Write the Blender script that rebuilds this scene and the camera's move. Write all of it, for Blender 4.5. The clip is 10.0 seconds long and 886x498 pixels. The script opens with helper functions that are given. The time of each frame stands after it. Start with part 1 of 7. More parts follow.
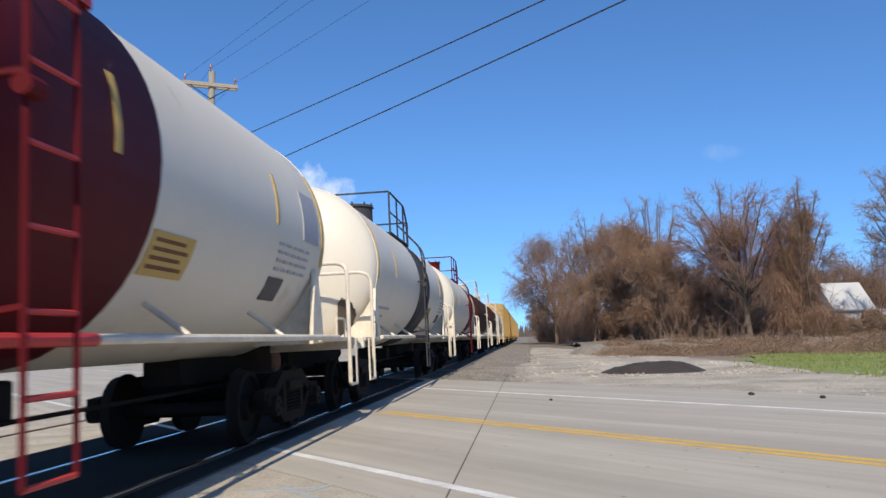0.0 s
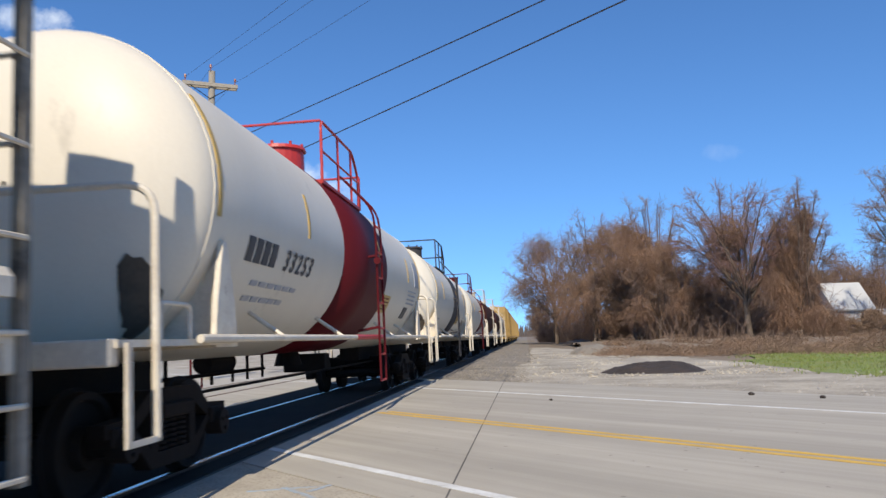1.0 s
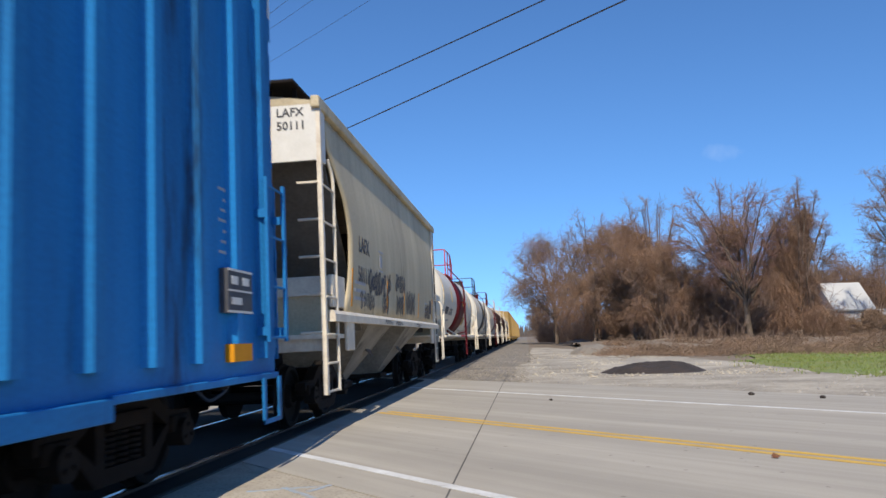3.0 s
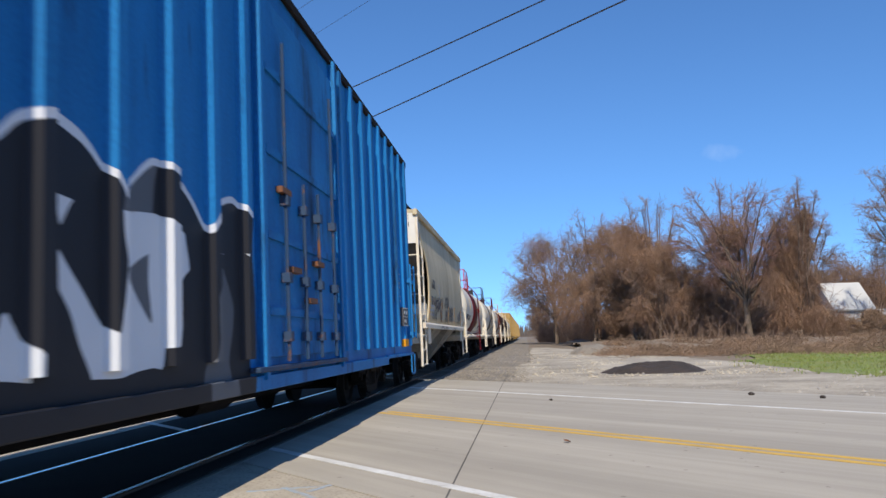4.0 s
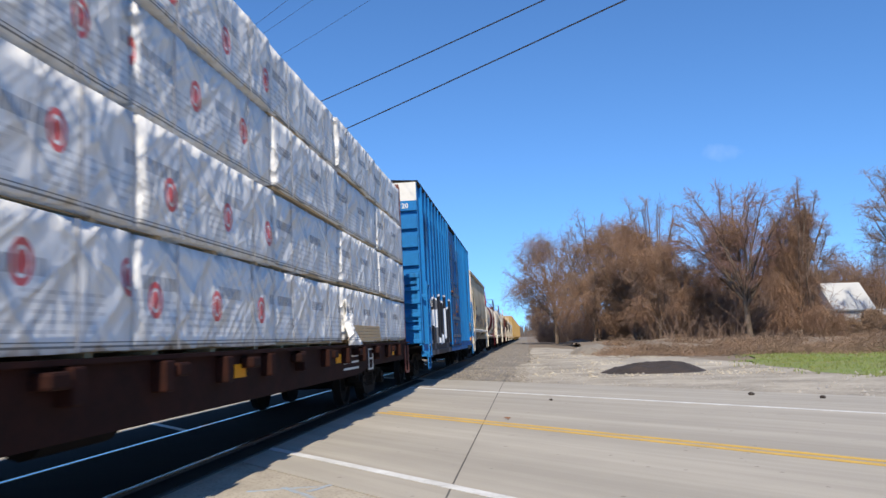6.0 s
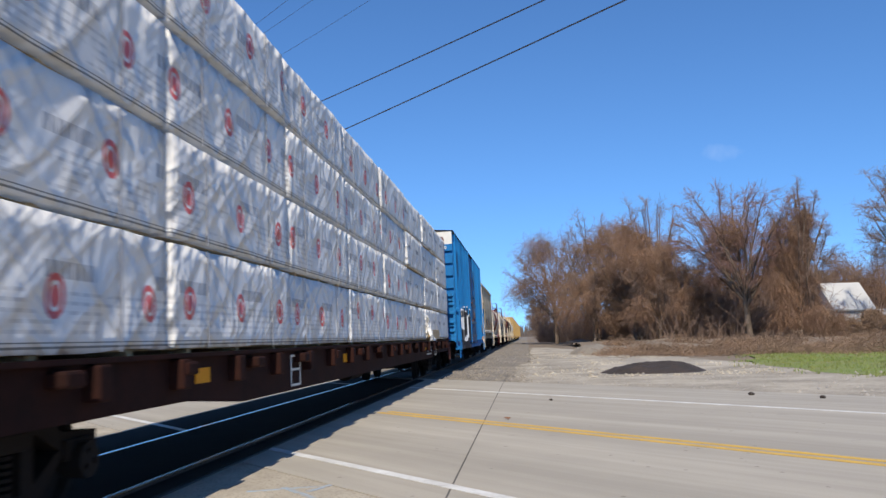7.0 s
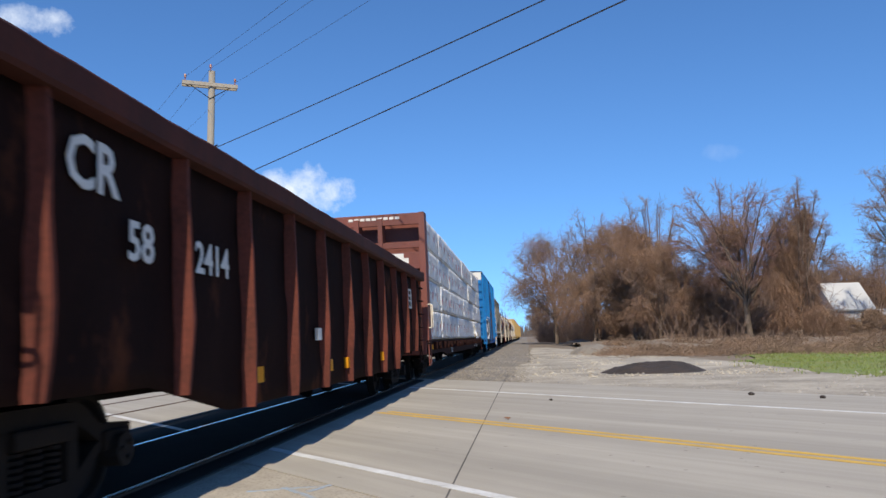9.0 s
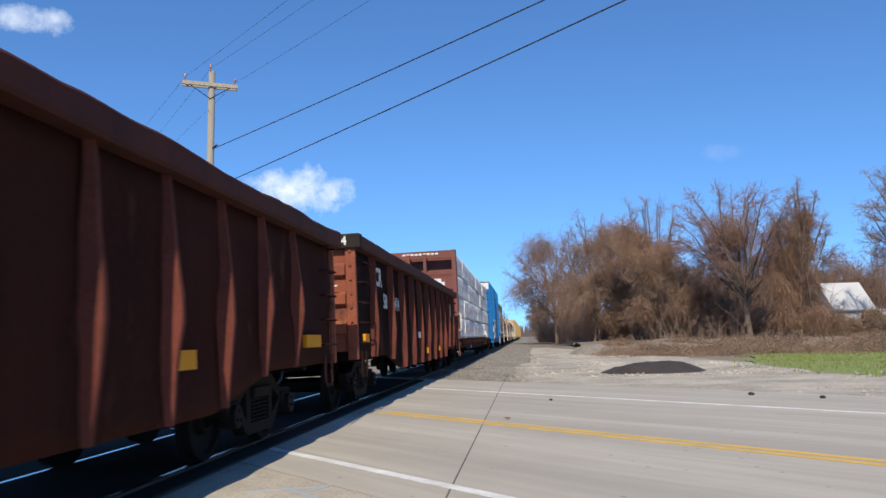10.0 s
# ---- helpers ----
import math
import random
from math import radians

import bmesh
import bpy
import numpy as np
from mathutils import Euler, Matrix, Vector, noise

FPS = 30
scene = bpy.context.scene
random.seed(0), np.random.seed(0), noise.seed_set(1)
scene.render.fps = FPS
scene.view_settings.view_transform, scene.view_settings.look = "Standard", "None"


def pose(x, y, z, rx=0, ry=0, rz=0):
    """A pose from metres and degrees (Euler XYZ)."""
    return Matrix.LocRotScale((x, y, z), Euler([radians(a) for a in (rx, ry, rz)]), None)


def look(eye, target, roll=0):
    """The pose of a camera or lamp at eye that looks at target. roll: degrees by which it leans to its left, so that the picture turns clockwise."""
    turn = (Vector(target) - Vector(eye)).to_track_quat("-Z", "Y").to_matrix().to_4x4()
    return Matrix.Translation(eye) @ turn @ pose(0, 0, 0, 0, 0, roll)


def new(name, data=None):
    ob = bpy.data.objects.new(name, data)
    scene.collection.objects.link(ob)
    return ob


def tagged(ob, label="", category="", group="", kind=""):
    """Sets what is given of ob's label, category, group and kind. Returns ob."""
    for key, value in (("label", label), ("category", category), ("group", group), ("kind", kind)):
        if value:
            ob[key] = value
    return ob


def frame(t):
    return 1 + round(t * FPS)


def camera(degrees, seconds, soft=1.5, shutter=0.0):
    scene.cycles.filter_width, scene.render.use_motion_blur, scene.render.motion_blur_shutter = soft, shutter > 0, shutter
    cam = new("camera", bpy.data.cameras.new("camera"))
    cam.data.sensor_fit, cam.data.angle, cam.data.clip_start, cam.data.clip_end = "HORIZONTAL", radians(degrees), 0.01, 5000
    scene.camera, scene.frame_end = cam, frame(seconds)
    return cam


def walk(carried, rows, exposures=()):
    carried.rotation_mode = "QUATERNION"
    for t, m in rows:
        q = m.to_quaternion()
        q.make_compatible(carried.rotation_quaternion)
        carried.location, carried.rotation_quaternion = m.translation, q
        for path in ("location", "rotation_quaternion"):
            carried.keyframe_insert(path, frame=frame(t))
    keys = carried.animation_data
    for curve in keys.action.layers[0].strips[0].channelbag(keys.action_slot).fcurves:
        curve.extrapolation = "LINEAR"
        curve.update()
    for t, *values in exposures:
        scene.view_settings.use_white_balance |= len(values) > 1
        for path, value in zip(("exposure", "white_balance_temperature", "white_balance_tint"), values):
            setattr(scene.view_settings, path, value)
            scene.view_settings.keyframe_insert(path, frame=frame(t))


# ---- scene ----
from itertools import product

SPEED = 9.44         # metres per second along +Y
TRACK_X = -4.05      # centre of the main track
LEAN = -1.2          # cant of the track, degrees
RAIL_Z = 0.025        # top of the rails on the centre line

cam = camera(58.5, 10.0, soft=1.5, shutter=0.2)
EYE = (0.0, 0.0, 1.2)
AIM = (-0.10076 * 10, 0.98864 * 10, 1.2 + 0.11155 * 10)
walk(cam, [(0.0, look(EYE, AIM, roll=-1.63)), (10.0, look(EYE, AIM, roll=-1.63))],
     exposures=[(0.0, 0.06), (3.0, 0.06), (4.0, 0.11), (4.5, 0.14), (5.0, 0.23), (5.5, 0.25), (7.0, 0.08), (8.0, 0.06), (9.0, 0.06), (10.0, 0.14)])

# ---- light ----
SUN_ELEV, SUN_SIDE = 43.0, 2.6      # degrees: height, and lean from the track towards +X
sun_dir = Vector((math.sin(radians(SUN_SIDE)) * math.cos(radians(SUN_ELEV)),
                  -math.cos(radians(SUN_SIDE)) * math.cos(radians(SUN_ELEV)), math.sin(radians(SUN_ELEV))))
sun = new("sun", bpy.data.lights.new("sun", "SUN"))
sun.data.energy, sun.data.angle, sun.data.color = 5.0, radians(0.53), (1.0, 0.905, 0.75)
sun.matrix_world = look(sun_dir * 60, (0, 0, 0))


def build_world():
    w = bpy.data.worlds.new("sky")
    w.use_nodes = True
    scene.world = w
    nt = w.node_tree
    nt.nodes.clear()
    out = nt.nodes.new("ShaderNodeOutputWorld")
    bg = nt.nodes.new("ShaderNodeBackground")
    sky = nt.nodes.new("ShaderNodeTexSky")
    sky.sky_type, sky.sun_disc = "NISHITA", False
    sky.sun_elevation, sky.sun_rotation = radians(SUN_ELEV), math.atan2(sun_dir.x, sun_dir.y)
    sky.altitude, sky.air_density, sky.dust_density, sky.ozone_density = 300, 1.0, 0.0, 2.0
    tc = nt.nodes.new("ShaderNodeTexCoord")
    nz = nt.nodes.new("ShaderNodeTexNoise")
    nz.inputs["Scale"].default_value, nz.inputs["Detail"].default_value = 22, 7
    nz.inputs["Roughness"].default_value = 0.62
    nt.links.new(tc.outputs["Generated"], nz.inputs["Vector"])
    total = None
    # three small fair-weather clouds: direction, width, height, density
    for (dx, dy, dz), wid, hei, dens in CLOUDS:
        d = Vector((dx, dy, dz)).normalized()
        r = Vector((d.y, -d.x, 0)).normalized()
        u = r.cross(d)
        acc = None
        for axis, half in ((r, wid), (u, hei)):
            dot = nt.nodes.new("ShaderNodeVectorMath")
            dot.operation = "DOT_PRODUCT"
            nt.links.new(tc.outputs["Generated"], dot.inputs[0])
            dot.inputs[1].default_value = axis
            a = nt.nodes.new("ShaderNodeMath")
            a.operation = "MULTIPLY"
            nt.links.new(dot.outputs["Value"], a.inputs[0])
            a.inputs[1].default_value = 1 / half
            b = nt.nodes.new("ShaderNodeMath")
            b.operation = "POWER"
            ab = nt.nodes.new("ShaderNodeMath")
            ab.operation = "ABSOLUTE"
            nt.links.new(a.outputs[0], ab.inputs[0])
            nt.links.new(ab.outputs[0], b.inputs[0])
            b.inputs[1].default_value = 2
            if acc is None:
                acc = b
            else:
                c = nt.nodes.new("ShaderNodeMath")
                c.operation = "ADD"
                nt.links.new(acc.outputs[0], c.inputs[0])
                nt.links.new(b.outputs[0], c.inputs[1])
                acc = c
        front = nt.nodes.new("ShaderNodeVectorMath")
        front.operation = "DOT_PRODUCT"
        nt.links.new(tc.outputs["Generated"], front.inputs[0])
        front.inputs[1].default_value = d
        gate = nt.nodes.new("ShaderNodeMath")
        gate.operation = "GREATER_THAN"
        nt.links.new(front.outputs["Value"], gate.inputs[0])
        gate.inputs[1].default_value = 0
        m = nt.nodes.new("ShaderNodeMath")          # (noise - 0.25) * 2 - r^2
        m.operation = "MULTIPLY_ADD"
        nt.links.new(nz.outputs["Fac"], m.inputs[0])
        m.inputs[1].default_value, m.inputs[2].default_value = 3.2, -0.95
        s = nt.nodes.new("ShaderNodeMath")
        s.operation = "SUBTRACT"
        nt.links.new(m.outputs[0], s.inputs[0])
        nt.links.new(acc.outputs[0], s.inputs[1])
        k = nt.nodes.new("ShaderNodeMath")
        k.operation, k.use_clamp = "MULTIPLY", True
        nt.links.new(s.outputs[0], k.inputs[0])
        k.inputs[1].default_value = dens
        g = nt.nodes.new("ShaderNodeMath")
        g.operation = "MULTIPLY"
        nt.links.new(k.outputs[0], g.inputs[0])
        nt.links.new(gate.outputs[0], g.inputs[1])
        lim = nt.nodes.new("ShaderNodeMath")
        lim.operation = "MINIMUM"
        nt.links.new(g.outputs[0], lim.inputs[0])
        lim.inputs[1].default_value = min(1.0, dens)
        if total is None:
            total = lim
        else:
            t = nt.nodes.new("ShaderNodeMath")
            t.operation = "MAXIMUM"
            nt.links.new(total.outputs[0], t.inputs[0])
            nt.links.new(lim.outputs[0], t.inputs[1])
            total = t
    mix = nt.nodes.new("ShaderNodeMix")
    mix.data_type = "RGBA"
    nt.links.new(total.outputs[0], mix.inputs["Factor"])
    tint = nt.nodes.new("ShaderNodeMix")
    tint.data_type, tint.blend_type = "RGBA", "MULTIPLY"
    tint.inputs["Factor"].default_value = 1.0
    nt.links.new(sky.outputs["Color"], tint.inputs[6])
    lift = nt.nodes.new("ShaderNodeVectorMath")         # a clear horizon without a white haze band
    lift.operation = "ADD"
    nt.links.new(tc.outputs["Generated"], lift.inputs[0])
    lift.inputs[1].default_value = (0, 0, 0.095)
    nt.links.new(lift.outputs[0], sky.inputs["Vector"])
    tint.inputs[7].default_value = (*SKY_TINT, 1)
    nt.links.new(tint.outputs[2], mix.inputs[6])
    mix.inputs[7].default_value = (7.6, 8.2, 9.0, 1)
    nt.links.new(mix.outputs[2], bg.inputs["Color"])
    bg.inputs["Strength"].default_value = SKY
    nt.links.new(bg.outputs[0], out.inputs[0])


SKY = 0.121
SKY_TINT = (0.63, 1.0, 1.38)      # the camera's rendering of a deep blue spring sky
CLOUDS = (((-0.272, 0.944, 0.186), 0.10, 0.036, 0.9), ((-0.518, 0.778, 0.355), 0.05, 0.022, 0.75), ((0.237, 0.949, 0.209), 0.03, 0.014, 0.10), ((-0.492, 0.773, 0.401), 0.05, 0.02, 0.12))
build_world()


# ---- materials ----
def mat(name, base, other=None, rough=0.7, metal=0.0, grain=60.0, blotch=1.2, bump=0.15, amount=0.6, streak=0.0, spec=0.5, dist=0.004, third=None, third_at=0.62, third_scale=3.0):
    """A procedural surface: two colours mixed by broad blotches and fine grain, with fine relief.
    streak stretches the blotches along z; third is a colour of spots (rust, stains)."""
    m = bpy.data.materials.new(name)
    m.use_nodes = True
    nt = m.node_tree
    N, L = nt.nodes, nt.links
    bsdf = N["Principled BSDF"]
    tc = N.new("ShaderNodeTexCoord")
    mp = N.new("ShaderNodeMapping")
    L.new(tc.outputs["Object"], mp.inputs["Vector"])
    mp.inputs["Scale"].default_value = (1, 1, 1 - streak)
    big = N.new("ShaderNodeTexNoise")
    big.inputs["Scale"].default_value, big.inputs["Detail"].default_value = blotch, 6
    big.inputs["Roughness"].default_value = 0.6
    L.new(mp.outputs[0], big.inputs["Vector"])
    fine = N.new("ShaderNodeTexNoise")
    fine.inputs["Scale"].default_value, fine.inputs["Detail"].default_value = grain, 4
    L.new(tc.outputs["Object"], fine.inputs["Vector"])
    mixf = N.new("ShaderNodeMath")
    mixf.operation = "MULTIPLY_ADD"
    L.new(fine.outputs["Fac"], mixf.inputs[0])
    mixf.inputs[1].default_value = 0.45
    L.new(big.outputs["Fac"], mixf.inputs[2])
    ramp = N.new("ShaderNodeMapRange")
    L.new(mixf.outputs[0], ramp.inputs["Value"])
    ramp.inputs["From Min"].default_value, ramp.inputs["From Max"].default_value = 0.5, 1.0
    ramp.inputs["To Max"].default_value = amount
    mix = N.new("ShaderNodeMix")
    mix.data_type = "RGBA"
    L.new(ramp.outputs[0], mix.inputs["Factor"])
    other = other or tuple(c * 0.7 for c in base)
    mix.inputs[6].default_value, mix.inputs[7].default_value = (*base, 1), (*other, 1)
    colour = mix.outputs[2]
    if third:
        sp = N.new("ShaderNodeTexNoise")
        sp.inputs["Scale"].default_value, sp.inputs["Detail"].default_value = third_scale, 8
        sp.inputs["Roughness"].default_value = 0.7
        L.new(mp.outputs[0], sp.inputs["Vector"])
        r2 = N.new("ShaderNodeMapRange")
        L.new(sp.outputs["Fac"], r2.inputs["Value"])
        r2.inputs["From Min"].default_value, r2.inputs["From Max"].default_value = third_at - 0.04, third_at + 0.08
        mx = N.new("ShaderNodeMix")
        mx.data_type = "RGBA"
        L.new(r2.outputs[0], mx.inputs["Factor"])
        L.new(colour, mx.inputs[6])
        mx.inputs[7].default_value = (*third, 1)
        colour = mx.outputs[2]
    L.new(colour, bsdf.inputs["Base Color"])
    bsdf.inputs["Roughness"].default_value, bsdf.inputs["Metallic"].default_value = rough, metal
    bsdf.inputs["Specular IOR Level"].default_value = spec
    bp = N.new("ShaderNodeBump")
    bp.inputs["Strength"].default_value, bp.inputs["Distance"].default_value = bump, dist
    L.new(mixf.outputs[0], bp.inputs["Height"])
    L.new(bp.outputs[0], bsdf.inputs["Normal"])
    return m


M = {}
M["concrete"] = mat("road_concrete", (0.40, 0.362, 0.30), (0.305, 0.275, 0.23), 0.9, grain=45, blotch=0.5, bump=0.3, third=(0.28, 0.255, 0.225), third_at=0.66, third_scale=1.6)
M["shoulder"] = mat("shoulder_aggregate", (0.50, 0.44, 0.35), (0.26, 0.225, 0.175), 0.95, grain=70, blotch=1.5, bump=0.8, amount=1.0, dist=0.012, third=(0.13, 0.11, 0.09), third_at=0.58, third_scale=38)
M["panel"] = mat("crossing_asphalt", (0.032, 0.030, 0.028), (0.018, 0.017, 0.016), 0.95, spec=0.08, grain=40, bump=0.5)
M["gravel"] = mat("pale_gravel", (0.50, 0.44, 0.35), (0.15, 0.13, 0.10), 0.95, grain=9, blotch=0.45, bump=0.7, amount=1.0, dist=0.03)
M["ballast"] = mat("grey_ballast", (0.27, 0.235, 0.19), (0.13, 0.112, 0.092), 0.95, grain=14, blotch=0.6, bump=0.9, amount=1.0, dist=0.04)
M["grass"] = mat("spring_grass", (0.145, 0.215, 0.035), (0.22, 0.20, 0.075), 0.9, grain=6, blotch=0.35, bump=0.3, amount=1.0, dist=0.05, third=(0.24, 0.20, 0.10), third_at=0.64, third_scale=0.9)
M["dirt"] = mat("dry_ground", (0.24, 0.185, 0.13), (0.13, 0.10, 0.07), 0.95, grain=4, blotch=0.08, bump=0.7, amount=1.0, dist=0.05)
M["white_line"] = mat("white_road_paint", (0.72, 0.72, 0.70), (0.42, 0.40, 0.37), 0.8, grain=25, blotch=2.0, amount=1.0, bump=0.3)
M["yellow_line"] = mat("yellow_road_paint", (0.66, 0.40, 0.05), (0.42, 0.29, 0.10), 0.8, grain=25, blotch=2.0, amount=1.0, bump=0.3)
M["blue_mark"] = mat("blue_spray", (0.30, 0.42, 0.55), (0.33, 0.30, 0.26), 0.9, grain=20, blotch=6, amount=1.3)
M["joint"] = mat("joint_sealant", (0.10, 0.09, 0.08), None, 0.9)
M["rail"] = mat("rusty_rail", (0.12, 0.07, 0.045), (0.06, 0.04, 0.03), 0.8, 0.3)
M["rail_head"] = mat("polished_rail_head", (0.62, 0.63, 0.66), (0.5, 0.5, 0.52), 0.22, 1.0, bump=0.03)
M["tie"] = mat("weathered_tie", (0.10, 0.08, 0.065), (0.05, 0.04, 0.035), 0.95, grain=30, bump=0.6)
M["asphalt_heap"] = mat("asphalt_millings", (0.052, 0.036, 0.03), (0.02, 0.018, 0.016), 0.95, grain=18, bump=1.0, amount=1.0, dist=0.04)
M["stone"] = mat("loose_stone", (0.35, 0.32, 0.28), (0.18, 0.16, 0.14), 0.9, grain=20)
M["pole"] = mat("grey_pole_wood", (0.36, 0.32, 0.26), (0.22, 0.19, 0.15), 0.9, grain=40, streak=0.95, blotch=14, bump=0.3)
M["wire"] = mat("cable", (0.03, 0.03, 0.035), None, 0.6)
M["porcelain"] = mat("brown_glass_insulator", (0.30, 0.10, 0.07), None, 0.25)
M["bark"] = mat("tree_bark", (0.16, 0.12, 0.09), (0.09, 0.07, 0.055), 0.95, grain=25, bump=0.7)
M["twig"] = mat("bare_twigs", (0.265, 0.178, 0.13), (0.165, 0.11, 0.083), 0.95, grain=1.5, blotch=0.3, amount=1.0)
M["vine"] = mat("dry_vines", (0.32, 0.19, 0.115), (0.185, 0.11, 0.072), 0.95, grain=1.2, blotch=0.25, amount=1.0)
M["brush"] = mat("dead_brush", (0.30, 0.195, 0.125), (0.13, 0.09, 0.062), 0.95, grain=1.0, blotch=0.3, amount=1.0)
M["bud"] = mat("reddish_buds", (0.27, 0.145, 0.115), (0.19, 0.125, 0.095), 0.95, grain=1.2, blotch=0.3, amount=1.0)
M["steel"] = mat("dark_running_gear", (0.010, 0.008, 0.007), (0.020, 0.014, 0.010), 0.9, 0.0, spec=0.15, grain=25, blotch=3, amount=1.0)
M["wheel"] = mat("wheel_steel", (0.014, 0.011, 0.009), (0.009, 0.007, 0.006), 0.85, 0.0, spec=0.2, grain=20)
M["rust"] = mat("rust", (0.20, 0.08, 0.035), (0.10, 0.045, 0.025), 0.9, grain=20, blotch=4, amount=1.0)
M["tank_white"] = mat("tank_white", (0.68, 0.62, 0.51), (0.54, 0.48, 0.39), 0.45, spec=0.3, third=(0.44, 0.39, 0.32), third_at=0.66, third_scale=1.3, grain=30, blotch=0.7, bump=0.05, amount=0.45, streak=0.6)
M["sill_white"] = mat("grimy_white", (0.72, 0.65, 0.52), (0.48, 0.40, 0.31), 0.5, grain=30, blotch=4, amount=0.9, bump=0.08, third=(0.22, 0.12, 0.07), third_at=0.70, third_scale=5)
M["tank_red"] = mat("tank_red", (0.10, 0.0075, 0.011), (0.068, 0.006, 0.009), 0.6, spec=0.12, grain=30, blotch=1.2, bump=0.05, amount=0.6)
M["safety_red"] = mat("safety_red", (0.50, 0.035, 0.03), (0.34, 0.03, 0.025), 0.45, grain=20, blotch=5)
M["tank_dark"] = mat("tank_charcoal", (0.055, 0.052, 0.055), (0.035, 0.034, 0.037), 0.7, spec=0.15, grain=30, blotch=1)
M["soot"] = mat("oily_spill", (0.035, 0.026, 0.02), (0.09, 0.07, 0.05), 0.5, grain=20, blotch=3, amount=1.0)
M["ink"] = mat("stencil_black", (0.035, 0.035, 0.04), (0.09, 0.09, 0.095), 0.6, grain=60, blotch=8)
M["ink_faint"] = mat("faded_stencil", (0.30, 0.30, 0.32), (0.48, 0.47, 0.46), 0.6, grain=60, blotch=8)
M["ochre"] = mat("ochre_reflector", (0.50, 0.33, 0.08), (0.38, 0.24, 0.06), 0.5, grain=40, blotch=6)
M["amber"] = mat("amber_reflector", (0.66, 0.27, 0.010), (0.50, 0.20, 0.010), 0.6, spec=0.15, grain=40, blotch=6)
M["decal_white"] = mat("white_decal", (0.64, 0.615, 0.56), (0.50, 0.475, 0.42), 0.6, grain=40, blotch=5)
M["hopper"] = mat("hopper_grey_paint", (0.58, 0.485, 0.315), (0.33, 0.265, 0.165), 0.65, grain=30, blotch=1.1, bump=0.08, amount=1.0, streak=0.88, third=(0.15, 0.12, 0.08), third_at=0.63, third_scale=1.9)
M["spray"] = mat("black_spray_paint", (0.04, 0.038, 0.045), (0.10, 0.09, 0.09), 0.6, grain=40, blotch=6)
M["box_blue"] = mat("boxcar_blue", (0.018, 0.20, 0.49), (0.009, 0.085, 0.23), 0.55, spec=0.14, grain=30, blotch=1.1, bump=0.06, amount=0.9, streak=0.85, third=(0.014, 0.035, 0.08), third_at=0.60, third_scale=2.1)
M["yellow"] = mat("boxcar_yellow", (0.42, 0.26, 0.075), (0.32, 0.22, 0.09), 0.55, grain=20, blotch=1, amount=0.8, streak=0.7)
M["brown_red"] = mat("oxide_red", (0.18, 0.042, 0.026), (0.10, 0.03, 0.02), 0.65, grain=30, blotch=1.6, bump=0.1, amount=1.0, streak=0.7)
# side sheets kept near black beside the posts, in place of shade
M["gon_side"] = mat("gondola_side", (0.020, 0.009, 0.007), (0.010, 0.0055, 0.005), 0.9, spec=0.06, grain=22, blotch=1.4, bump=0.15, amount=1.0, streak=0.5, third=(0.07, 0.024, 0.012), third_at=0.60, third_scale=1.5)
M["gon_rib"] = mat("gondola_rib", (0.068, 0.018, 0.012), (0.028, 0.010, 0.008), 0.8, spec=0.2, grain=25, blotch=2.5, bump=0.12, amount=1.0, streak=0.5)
# brighter copy of the rib paint: sunlight on the posts put into the colour
M["gon_post"] = mat("gondola_post_lit", (0.155, 0.040, 0.025), (0.055, 0.018, 0.012), 0.8, spec=0.2, grain=25, blotch=2.5, bump=0.12, amount=1.0, streak=0.5)
# grime blotches over a base lowered for the shade below the car
M["hopper_grime_shade"] = mat("hopper_grime_shade", (0.30, 0.27, 0.22), (0.13, 0.11, 0.085), 0.8, grain=20, blotch=1.6, amount=1.0, third=(0.05, 0.042, 0.035), third_at=0.60, third_scale=1.5, spec=0.2)
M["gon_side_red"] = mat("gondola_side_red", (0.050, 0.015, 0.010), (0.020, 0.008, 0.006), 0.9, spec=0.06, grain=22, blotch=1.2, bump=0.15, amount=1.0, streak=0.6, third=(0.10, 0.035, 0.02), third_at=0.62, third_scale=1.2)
M["pocket"] = mat("grimy_oxide", (0.032, 0.011, 0.008), (0.014, 0.007, 0.006), 0.85, spec=0.1, grain=25, blotch=3, amount=1.0)
# dark tone of the hopper ends: the boxcar's shade put into the colour
M["hopper_dark"] = mat("hopper_end_shade", (0.17, 0.15, 0.125), (0.09, 0.08, 0.068), 0.85, spec=0.15, grain=20, blotch=1.6, amount=1.0)
M["lock_dark"] = mat("dark_blue_rods", (0.008, 0.04, 0.10), (0.02, 0.03, 0.05), 0.7, grain=20, third=(0.14, 0.055, 0.02), third_at=0.60, third_scale=4)
M["gon_end"] = mat("gondola_end_rust", (0.28, 0.078, 0.04), (0.15, 0.05, 0.028), 0.85, spec=0.2, grain=22, blotch=2.0, bump=0.2, amount=1.0, third=(0.07, 0.035, 0.022), third_at=0.58, third_scale=2.2)
M["black_chord"] = mat("black_chord", (0.018, 0.016, 0.015), (0.035, 0.026, 0.02), 0.9, spec=0.1, grain=25, blotch=3, amount=1.0)
M["timber"] = mat("sawn_lumber", (0.50, 0.36, 0.20), (0.36, 0.24, 0.12), 0.8, grain=30, blotch=5)
M["roof_metal"] = mat("pale_metal_roof", (0.47, 0.465, 0.45), (0.38, 0.375, 0.36), 0.85, spec=0.15, grain=4, blotch=0.5)
M["siding"] = mat("white_siding", (0.74, 0.73, 0.70), (0.6, 0.58, 0.55), 0.7, grain=8)
M["glass"] = mat("dark_window", (0.03, 0.035, 0.04), None, 0.1)
